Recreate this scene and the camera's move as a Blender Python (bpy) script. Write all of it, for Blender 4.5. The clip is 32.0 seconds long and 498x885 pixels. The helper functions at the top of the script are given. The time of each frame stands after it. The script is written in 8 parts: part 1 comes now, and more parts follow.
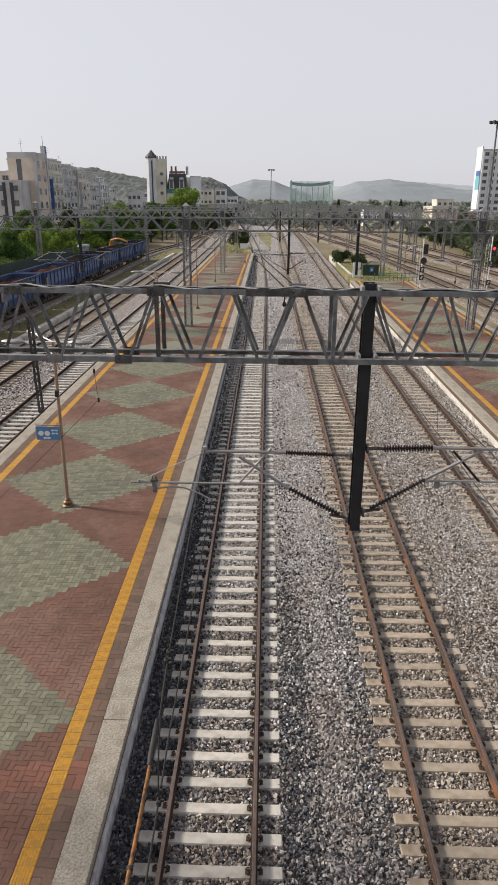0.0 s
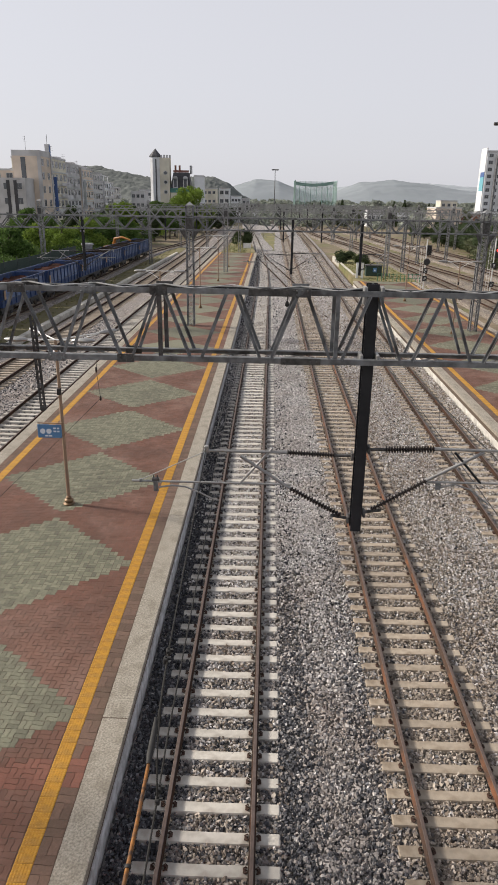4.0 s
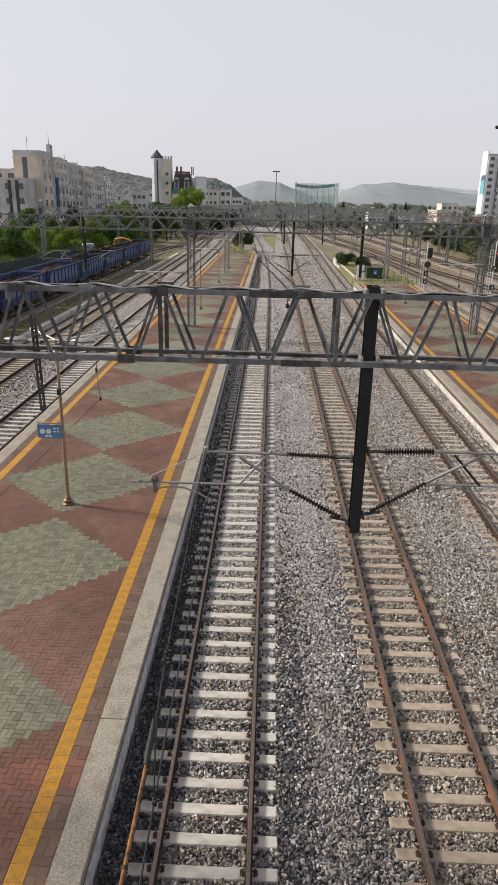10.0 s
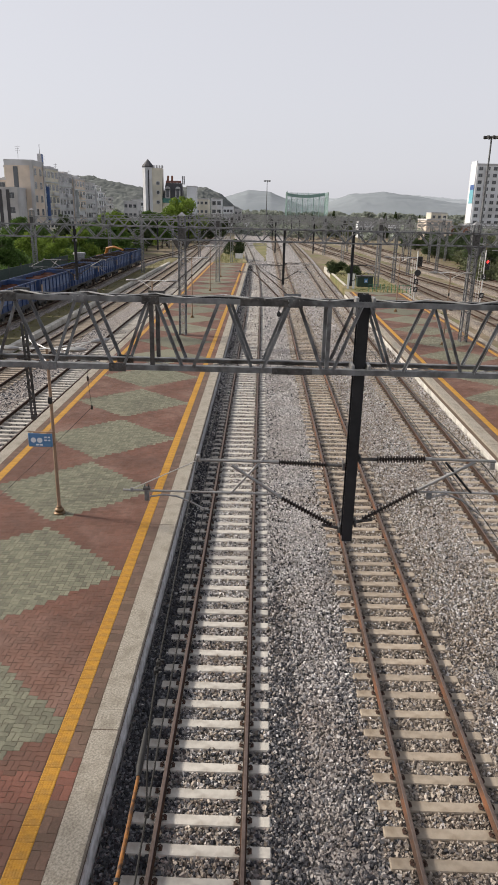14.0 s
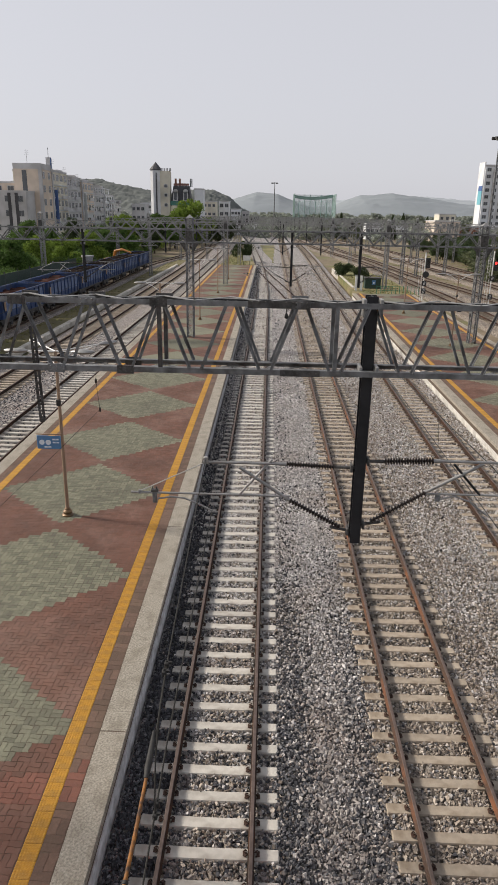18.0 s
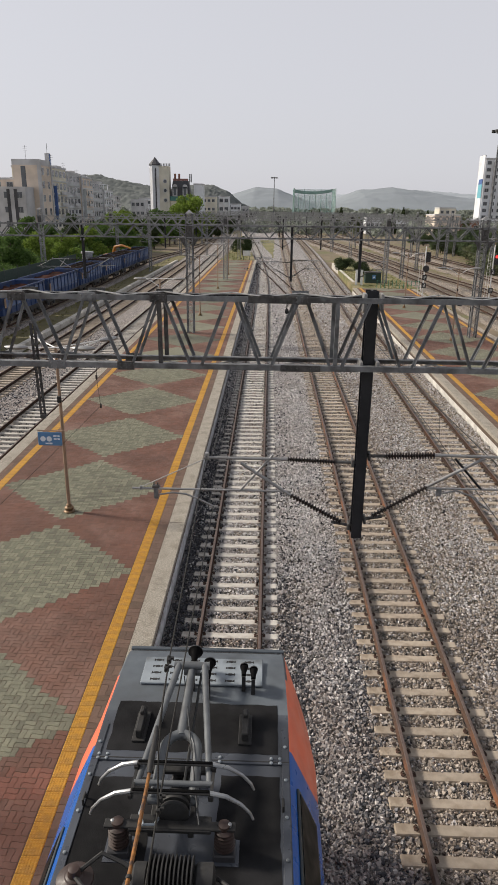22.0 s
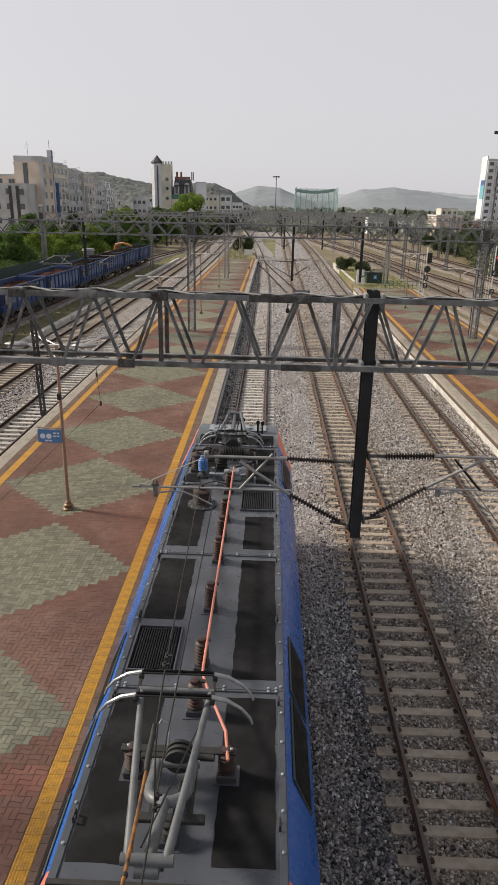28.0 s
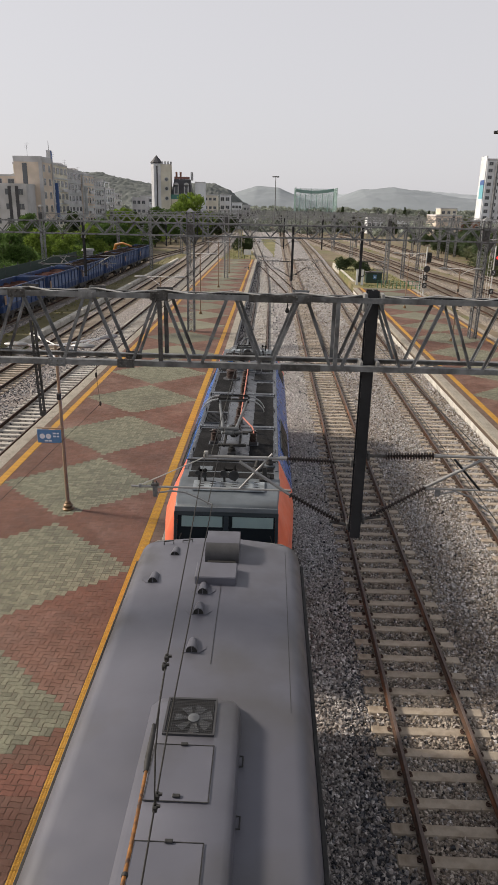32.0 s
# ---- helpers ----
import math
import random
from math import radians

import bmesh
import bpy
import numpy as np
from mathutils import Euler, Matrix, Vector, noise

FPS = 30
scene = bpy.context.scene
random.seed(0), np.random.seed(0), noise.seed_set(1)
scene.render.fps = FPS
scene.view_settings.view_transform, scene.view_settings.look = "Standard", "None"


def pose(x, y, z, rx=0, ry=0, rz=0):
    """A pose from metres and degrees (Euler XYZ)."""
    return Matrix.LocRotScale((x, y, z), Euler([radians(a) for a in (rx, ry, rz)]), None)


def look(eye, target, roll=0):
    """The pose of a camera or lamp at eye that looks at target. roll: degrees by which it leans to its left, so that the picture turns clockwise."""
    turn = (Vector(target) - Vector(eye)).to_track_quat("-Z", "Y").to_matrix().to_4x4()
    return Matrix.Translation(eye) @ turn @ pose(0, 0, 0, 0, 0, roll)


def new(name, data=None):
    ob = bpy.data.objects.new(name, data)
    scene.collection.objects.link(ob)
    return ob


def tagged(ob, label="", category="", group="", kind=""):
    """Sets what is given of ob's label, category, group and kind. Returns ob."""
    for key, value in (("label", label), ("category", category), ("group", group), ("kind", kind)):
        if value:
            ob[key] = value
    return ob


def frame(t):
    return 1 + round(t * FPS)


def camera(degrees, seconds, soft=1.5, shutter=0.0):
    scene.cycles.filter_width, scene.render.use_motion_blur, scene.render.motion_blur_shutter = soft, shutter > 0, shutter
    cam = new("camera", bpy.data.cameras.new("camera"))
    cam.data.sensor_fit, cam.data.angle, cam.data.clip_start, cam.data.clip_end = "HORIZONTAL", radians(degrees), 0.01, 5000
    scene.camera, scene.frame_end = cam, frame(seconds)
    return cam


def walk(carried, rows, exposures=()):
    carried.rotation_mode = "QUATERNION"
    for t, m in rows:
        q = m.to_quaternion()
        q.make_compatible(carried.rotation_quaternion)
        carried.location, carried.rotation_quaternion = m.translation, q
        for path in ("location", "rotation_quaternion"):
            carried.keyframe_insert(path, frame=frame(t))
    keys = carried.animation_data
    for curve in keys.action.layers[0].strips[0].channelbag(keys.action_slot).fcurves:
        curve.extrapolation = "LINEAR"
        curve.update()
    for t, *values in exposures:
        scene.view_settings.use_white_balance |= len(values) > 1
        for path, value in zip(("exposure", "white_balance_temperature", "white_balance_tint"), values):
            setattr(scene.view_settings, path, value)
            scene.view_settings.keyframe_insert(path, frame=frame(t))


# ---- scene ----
cam = camera(41.03, 32.0, soft=0.6)


def aim(turn, tip, lean):
    """The camera on the footbridge: degrees turned to the left, tipped down, leaned."""
    return pose(0, 0, 9.99, 90 - tip, 0, turn) @ pose(0, 0, 0, 0, 0, lean)


PATH = [
    (0, 1.36, 19.92, 0.43), (0.5, 1.42, 20.12, 0.68), (1, 1.48, 20.47, 0.67), (1.5, 1.43, 20.04, 0.50),
    (2, 1.45, 19.92, 0.86), (2.5, 1.47, 19.85, 0.54), (3, 1.46, 19.72, 0.65), (3.5, 1.50, 19.95, 0.87),
    (5.5, 1.50, 19.90, 0.91), (6, 1.51, 19.78, 0.48), (6.5, 1.49, 19.93, 0.77), (7, 1.47, 19.88, 0.81),
    (7.5, 1.45, 19.74, 1.43), (8, 1.47, 19.98, 1.50), (8.5, 1.48, 19.94, 0.78), (9, 1.51, 19.98, 1.16),
    (9.5, 1.49, 19.94, 1.24), (10, 1.47, 19.83, 1.26), (10.5, 1.45, 19.67, 1.31), (11, 1.43, 19.73, 1.10),
    (11.5, 1.42, 19.62, 1.01), (12, 1.42, 19.53, 1.06), (12.5, 1.37, 19.58, 0.97), (13, 1.23, 19.42, 0.91),
    (13.5, 0.94, 19.35, 1.12), (14, 0.74, 19.12, 1.28), (14.5, 1.19, 18.91, 1.23), (16.5, 1.46, 19.20, 1.03),
    (17, 1.47, 19.19, 1.11), (17.5, 1.48, 19.21, 1.01), (18, 1.45, 18.96, 1.01), (18.5, 1.45, 19.07, 1.10),
    (19, 1.47, 19.09, 0.90), (19.5, 1.48, 19.17, 0.89), (20, 1.48, 19.28, 0.83), (20.5, 1.48, 19.22, 0.82),
    (21, 1.50, 19.32, 0.74), (21.5, 1.50, 19.20, 0.59), (22, 1.53, 19.35, 0.67), (22.5, 1.52, 19.33, 0.60),
    (23, 1.50, 19.23, 0.86), (23.5, 1.49, 19.21, 0.72), (24, 1.50, 19.20, 0.76), (24.5, 1.47, 19.32, 1.17),
    (25, 1.48, 19.29, 1.10), (25.5, 1.50, 19.42, 1.04), (27.5, 1.52, 19.49, 1.17), (28, 1.50, 19.44, 1.19),
    (28.5, 1.52, 19.56, 1.24), (29, 1.51, 19.36, 1.04), (29.5, 1.53, 19.35, 1.05), (30, 1.50, 19.24, 0.87),
    (30.5, 1.47, 19.34, 1.07), (31, 1.48, 19.51, 1.06), (31.5, 1.46, 19.41, 1.11), (32, 1.47, 19.44, 1.15),
]
walk(cam, [(t, aim(a, b, c)) for t, a, b, c in PATH], exposures=[
    (0.0, 0.05, 6500, 10), (14.3, 0.05, 6500, 10), (16.7, -0.06, 6500, 10), (21.0, -0.06, 6500, 10), (25.0, -0.05, 6650, 10), (28.0, -0.03, 6720, 10), (32.0, -0.02, 6720, 10)])

# ---- light ----
SUN_AZ, SUN_EL = radians(-77), radians(34)      # azimuth from +y, clockwise
sun_dir = Vector((math.sin(SUN_AZ) * math.cos(SUN_EL), math.cos(SUN_AZ) * math.cos(SUN_EL), math.sin(SUN_EL)))
sun = new("sun", bpy.data.lights.new("sun", "SUN"))
sun.data.energy, sun.data.angle, sun.data.color = 4.9, radians(8), (1.0, 0.91, 0.79)
sun.matrix_world = look(sun_dir * 100, (0, 0, 0))
world = bpy.data.worlds.new("sky")
scene.world = world
world.use_nodes = True
wt = world.node_tree
sky = wt.nodes.new("ShaderNodeTexSky")
sky.sky_type, sky.sun_disc = "NISHITA", False
sky.sun_elevation, sky.sun_rotation = SUN_EL, SUN_AZ
sky.air_density, sky.dust_density, sky.ozone_density = 1.0, 2.0, 1.0
grey = wt.nodes.new("ShaderNodeHueSaturation")
grey.inputs["Saturation"].default_value = 0.4
wt.links.new(sky.outputs[0], grey.inputs["Color"])
haze = wt.nodes.new("ShaderNodeMix")           # thick pale haze over the whole sky
haze.data_type = "RGBA"
tc = wt.nodes.new("ShaderNodeTexCoord")        # the haze thins towards the zenith
up = wt.nodes.new("ShaderNodeSeparateXYZ")
thin = wt.nodes.new("ShaderNodeMapRange")
thin.inputs["From Min"].default_value, thin.inputs["From Max"].default_value = 0.25, 1.0
thin.inputs["To Min"].default_value, thin.inputs["To Max"].default_value = 0.72, 0.25
wt.links.new(tc.outputs["Generated"], up.inputs[0])
wt.links.new(up.outputs["Z"], thin.inputs["Value"])
wt.links.new(thin.outputs[0], haze.inputs[0])
haze.inputs[7].default_value = (7.9, 7.9, 8.5, 1)
wt.links.new(grey.outputs[0], haze.inputs[6])
bg = wt.nodes["Background"]
bg.inputs["Strength"].default_value = 0.1
wt.links.new(haze.outputs[2], bg.inputs["Color"])

# ---- materials ----
def mat(name, c1, c2=None, scale=6.0, rough=0.8, metal=0.0, bump=0.15, bscale=60.0, stain=None, sscale=0.7, samt=0.5, rand=0.0, spec=0.5, stretch=(1, 1, 1)):
    """Two colours mixed by noise, an optional stain in large patches, a random value per piece, and a fine bump."""
    m = bpy.data.materials.new(name)
    m.use_nodes = True
    n, l = m.node_tree.nodes, m.node_tree.links
    b = n["Principled BSDF"]
    b.inputs["Roughness"].default_value, b.inputs["Metallic"].default_value = rough, metal
    b.inputs["Specular IOR Level"].default_value = spec
    tc = n.new("ShaderNodeTexCoord")
    mp = n.new("ShaderNodeMapping")
    mp.inputs["Scale"].default_value = stretch
    l.new(tc.outputs["Object"], mp.inputs["Vector"])

    def tex(sc, detail=4.0):
        t = n.new("ShaderNodeTexNoise")
        t.inputs["Scale"].default_value, t.inputs["Detail"].default_value = sc, detail
        l.new(mp.outputs[0], t.inputs["Vector"])
        return t.outputs["Fac"]

    def span(f, lo, hi, a=0.0, z=1.0):
        r = n.new("ShaderNodeMapRange")
        for i, v in enumerate((lo, hi, a, z)):
            r.inputs[1 + i].default_value = v
        l.new(f, r.inputs[0])
        return r.outputs[0]

    def mix(f, a, c, kind="MIX"):
        x = n.new("ShaderNodeMix")
        x.data_type, x.blend_type = "RGBA", kind
        for i, v in ((0, f), (6, a), (7, c)):
            if isinstance(v, (int, float)):
                x.inputs[i].default_value = v
            elif isinstance(v, tuple):
                x.inputs[i].default_value = (*v, 1)
            else:
                l.new(v, x.inputs[i])
        return x.outputs[2]

    col = mix(span(tex(scale), 0.32, 0.68), c1, c2 or tuple(v * 0.8 for v in c1))
    if stain:
        col = mix(span(tex(sscale, 6.0), 0.48, 0.66, 0.0, samt), col, stain)
    if rand:
        oi, ge = n.new("ShaderNodeObjectInfo"), n.new("ShaderNodeNewGeometry")
        s = n.new("ShaderNodeMath")
        s.operation = "ADD"
        l.new(oi.outputs["Random"], s.inputs[0])
        l.new(ge.outputs["Random Per Island"], s.inputs[1])
        f = n.new("ShaderNodeMath")
        f.operation = "FRACT"
        l.new(s.outputs[0], f.inputs[0])
        hs = n.new("ShaderNodeHueSaturation")
        l.new(span(f.outputs[0], 0, 1, 1 - rand, 1 + rand), hs.inputs["Value"])
        l.new(col, hs.inputs["Color"])
        col = hs.outputs[0]
    l.new(col, b.inputs["Base Color"])
    l.new(span(tex(scale * 2.3), 0.3, 0.7, max(0.02, rough - 0.1), min(1, rough + 0.1)), b.inputs["Roughness"])
    if bump:
        bp = n.new("ShaderNodeBump")
        bp.inputs["Strength"].default_value, bp.inputs["Distance"].default_value = bump, 0.02
        l.new(tex(bscale), bp.inputs["Height"])
        l.new(bp.outputs[0], b.inputs["Normal"])
    return m


def stone_mat(name, tones, cell=0.0, brown=(0.2, 0.14, 0.1), bamt=0.3):
    """Crushed stone: a random grey per stone, or per cell of that size where the stones are not modelled."""
    m = bpy.data.materials.new(name)
    m.use_nodes = True
    n, l = m.node_tree.nodes, m.node_tree.links
    b = n["Principled BSDF"]
    b.inputs["Roughness"].default_value = 0.9
    tc = n.new("ShaderNodeTexCoord")
    ramp = n.new("ShaderNodeValToRGB")
    ramp.color_ramp.elements.remove(ramp.color_ramp.elements[0])
    for i, c in enumerate(tones):
        e = ramp.color_ramp.elements[0] if i == 0 else ramp.color_ramp.elements.new(i / len(tones))
        e.position, e.color = i / max(1, len(tones) - 1), (*c, 1)
    if cell:
        v = n.new("ShaderNodeTexVoronoi")
        v.inputs["Scale"].default_value = 1 / cell
        l.new(tc.outputs["Object"], v.inputs["Vector"])
        sp = n.new("ShaderNodeSeparateColor")
        l.new(v.outputs["Color"], sp.inputs[0])
        l.new(sp.outputs[0], ramp.inputs[0])
        bp = n.new("ShaderNodeBump")
        bp.invert = True
        bp.inputs["Strength"].default_value, bp.inputs["Distance"].default_value = 1.0, cell
        l.new(v.outputs["Distance"], bp.inputs["Height"])
        l.new(bp.outputs[0], b.inputs["Normal"])
    else:
        ge = n.new("ShaderNodeNewGeometry")
        l.new(ge.outputs["Random Per Island"], ramp.inputs[0])
    t = n.new("ShaderNodeTexNoise")
    t.inputs["Scale"].default_value, t.inputs["Detail"].default_value = 0.5, 5
    l.new(tc.outputs["Object"], t.inputs["Vector"])
    r = n.new("ShaderNodeMapRange")
    for i, v in enumerate((0.42, 0.68, 0.0, bamt)):
        r.inputs[1 + i].default_value = v
    l.new(t.outputs["Fac"], r.inputs[0])
    x = n.new("ShaderNodeMix")
    x.data_type = "RGBA"
    x.inputs[7].default_value = (*brown, 1)
    l.new(r.outputs[0], x.inputs[0])
    l.new(ramp.outputs[0], x.inputs[6])
    l.new(x.outputs[2], b.inputs["Base Color"])
    return m


STONES = [(0.0572, 0.05474, 0.0572), (0.1637, 0.1522, 0.147), (0.3274, 0.3018, 0.286), (0.1311, 0.1223, 0.1223), (0.2367, 0.2138, 0.2006), (0.4585, 0.4294, 0.4048), (0.1954, 0.1795, 0.1716)]
M = dict(
    ballast=stone_mat("ballast_stone", STONES),
    # brighter copy of the ballast stone, far-off brightness put into its colour
    ballast_pale=stone_mat("far_bright_ballast", [(0.2235, 0.2166, 0.2136), (0.3799, 0.3629, 0.356), (0.5364, 0.5149, 0.5043), (0.3017, 0.288, 0.2847), (0.4582, 0.4378, 0.4272), (0.6928, 0.6682, 0.6586), (0.4135, 0.3917, 0.3821)]),
    ballast_dark=stone_mat("dark_ballast_stone", [(0.0108, 0.0115, 0.0142), (0.0371, 0.0385, 0.0473), (0.0878, 0.09, 0.101), (0.0236, 0.0243, 0.0304), (0.0506, 0.0506, 0.0574), (0.203, 0.203, 0.213), (0.0338, 0.0338, 0.0371)], brown=(0.04, 0.037, 0.037)),
    ballast_tan=stone_mat("tan_ballast_stone", [(0.04284, 0.03679, 0.03208), (0.1885, 0.1603, 0.1342), (0.3679, 0.3216, 0.2715), (0.1291, 0.1068, 0.08911), (0.2399, 0.2016, 0.1646), (0.497, 0.4415, 0.3827), (0.2137, 0.1714, 0.1342)]),
    ballast_deep=stone_mat("darkened_gap_bed", [(0.05, 0.046, 0.041), (0.2, 0.184, 0.162), (0.3, 0.276, 0.245)], 0.045),
    ballast_far=stone_mat("ballast_bed", [(0.09699, 0.09016, 0.09022), (0.2464, 0.233, 0.229), (0.3965, 0.3745, 0.3671), (0.2647, 0.2477, 0.2402), (0.5283, 0.5002, 0.489)], 0.085, brown=(0.225, 0.205, 0.19), bamt=0.6),
    ballast_side=stone_mat("side_ballast_bed", [(0.05837, 0.05313, 0.05202), (0.1812, 0.165, 0.1568), (0.3513, 0.3187, 0.3034), (0.2025, 0.1825, 0.1734), (0.4888, 0.4462, 0.4233)], 0.08),
    ballast_brown=stone_mat("brown_ballast_bed", [(0.07, 0.058, 0.048), (0.16, 0.135, 0.11), (0.3, 0.26, 0.22), (0.19, 0.16, 0.13), (0.4, 0.35, 0.3)], 0.08),
    face_white=mat("whitewashed_block", (0.6, 0.58, 0.54), (0.5, 0.48, 0.45), 6, 0.9, bump=0.4, bscale=50, stain=(0.3, 0.26, 0.22), sscale=2.5, samt=0.6, rand=0.12),
    kerb=mat("pale_kerb_concrete", (0.6, 0.57, 0.51), (0.42, 0.395, 0.35), 5, 0.9, bump=0.3, bscale=30, stain=(0.24, 0.22, 0.185), sscale=0.9, samt=0.6),
    soil=mat("dry_soil", (0.225, 0.175, 0.115), (0.12, 0.092, 0.058), 0.55, 0.95, bump=0.5, bscale=9, stain=(0.115, 0.128, 0.036), sscale=0.13, samt=0.9),
    grass=mat("dry_grass", (0.2, 0.17, 0.07), (0.1, 0.12, 0.035), 0.5, 0.95, bump=0.6, bscale=14, stain=(0.27, 0.21, 0.12), sscale=0.2, samt=0.8),
    concrete=mat("platform_concrete", (0.405, 0.37, 0.31), (0.2, 0.177, 0.145), 26, 0.92, bump=0.8, bscale=90, stain=(0.15, 0.13, 0.1), sscale=3.2, samt=0.45),
    face=mat("platform_face", (0.62, 0.63, 0.64), (0.42, 0.42, 0.42), 4, 0.9, bump=0.4, bscale=40, stain=(0.2, 0.19, 0.18), sscale=3.5, samt=0.6, rand=0.1),
    red=mat("red_paver", (0.134, 0.061, 0.041), (0.092, 0.043, 0.029), 0.9, 0.85, bump=0.25, bscale=150, stain=(0.185, 0.11, 0.085), sscale=0.55, samt=0.65, rand=0.11),
    green=mat("green_paver", (0.176, 0.174, 0.122), (0.138, 0.138, 0.098), 14, 0.88, bump=0.25, bscale=150, stain=(0.1, 0.095, 0.07), sscale=0.6, samt=0.5, rand=0.25),
    brown=mat("brown_paver", (0.13, 0.078, 0.056), (0.1, 0.062, 0.045), 14, 0.88, bump=0.25, bscale=150, stain=(0.1, 0.068, 0.045), sscale=1.5, samt=0.6, rand=0.2),
    yellow=mat("yellow_tile", (0.45, 0.226, 0.014), (0.35, 0.174, 0.013), 9, 0.7, bump=0.1, stain=(0.24, 0.135, 0.035), sscale=2.2, samt=0.5, rand=0.1),
    joint=mat("sand_joint", (0.105, 0.073, 0.054), (0.085, 0.062, 0.046), 8, 0.95),
    red_bright=mat("brighter_red_paver", (0.16, 0.063, 0.042), (0.135, 0.056, 0.039), 14, 0.85, bump=0.25, bscale=150, rand=0.16),
    sleeper_a=mat("pale_concrete_sleeper", (0.49, 0.463, 0.42), (0.41, 0.387, 0.35), 7, 0.9, bump=0.25, bscale=90, stain=(0.2079, 0.176, 0.144), sscale=2.2, samt=0.55, rand=0.1),
    sleeper_b=mat("tan_concrete_sleeper", (0.375, 0.317, 0.25), (0.3, 0.252, 0.2), 7, 0.9, bump=0.25, bscale=90, stain=(0.192, 0.144, 0.09598), sscale=2.2, samt=0.6, rand=0.1),
    rail=mat("rusty_rail", (0.05, 0.033, 0.026), (0.038, 0.027, 0.022), 20, 0.75, bump=0.2, stain=(0.1, 0.047, 0.027), sscale=1.1, samt=0.5, spec=0.08),
    rail_orange=mat("orange_rusty_rail", (0.085, 0.043, 0.025), (0.055, 0.034, 0.025), 12, 0.8, bump=0.2, stain=(0.24, 0.09, 0.035), sscale=1.0, samt=0.7),
    railtop=mat("rail_head", (0.115, 0.085, 0.075), (0.08, 0.058, 0.05), 9, 0.6, bump=0.05, spec=0.3),
    clip=mat("rusty_clip", (0.035, 0.021, 0.016), (0.075, 0.034, 0.02), 30, 0.8, rand=0.2),
    steel=mat("weathered_galvanised_steel", (0.225, 0.233, 0.24), (0.125, 0.13, 0.135), 7, 0.6, 0.25, bump=0.15, stain=(0.044, 0.04, 0.0376), sscale=2.6, samt=0.8),
    steel_light=mat("galvanised_steel", (0.34, 0.34, 0.335), (0.26, 0.26, 0.26), 6, 0.5, 0.5, bump=0.05, stain=(0.2, 0.19, 0.18), sscale=2.5, samt=0.4),
    gusset=mat("blotched_gusset", (0.09, 0.08625, 0.0825), (0.03375, 0.03225, 0.0315), 11, 0.7, 0.2, bump=0.2, stain=(0.1275, 0.1275, 0.1275), sscale=6, samt=0.5),
    black_steel=mat("black_painted_steel", (0.012, 0.013, 0.015), (0.02, 0.021, 0.024), 5, 0.55, 0.0, bump=0.08, stain=(0.035, 0.035, 0.04), sscale=1.8, samt=0.5, spec=0.3),
    insulator=mat("brown_porcelain", (0.022, 0.013, 0.011), (0.014, 0.01, 0.009), 14, 0.35, bump=0.03),
    wire=mat("oxidised_wire", (0.025, 0.0235, 0.021), (0.0175, 0.0165, 0.015), 20, 0.6, 0.4, bump=0),
    orange=mat("orange_line_cover", (0.3, 0.115, 0.012), (0.045, 0.02, 0.01), 22, 0.65, bump=0.3, stain=(0.035, 0.02, 0.014), sscale=9, samt=0.6),
    rubber=mat("black_rubber", (0.0125, 0.0125, 0.013), (0.02, 0.019, 0.018), 9, 0.7),
    pole=mat("tan_lamp_pole", (0.31, 0.21, 0.14), (0.25, 0.17, 0.115), 5, 0.55, 0.1, bump=0.05, stain=(0.2, 0.16, 0.12), sscale=3, samt=0.5),
    brass=mat("brass_brown_casting", (0.2, 0.125, 0.062), (0.15, 0.09, 0.045), 12, 0.42, 0.35, bump=0.08, stain=(0.07, 0.05, 0.03), sscale=9, samt=0.6),
    white=mat("white_paint", (0.75, 0.75, 0.73), (0.66, 0.66, 0.65), 5, 0.55, bump=0.03, stain=(0.5, 0.48, 0.45), sscale=1.2, samt=0.4),
    sign=mat("blue_sign_face", (0.09, 0.22, 0.42), (0.075, 0.19, 0.37), 4, 0.45, bump=0.0),
    signmark=mat("sign_lettering", (0.72, 0.76, 0.8), (0.65, 0.7, 0.75), 4, 0.5, bump=0.0),
)


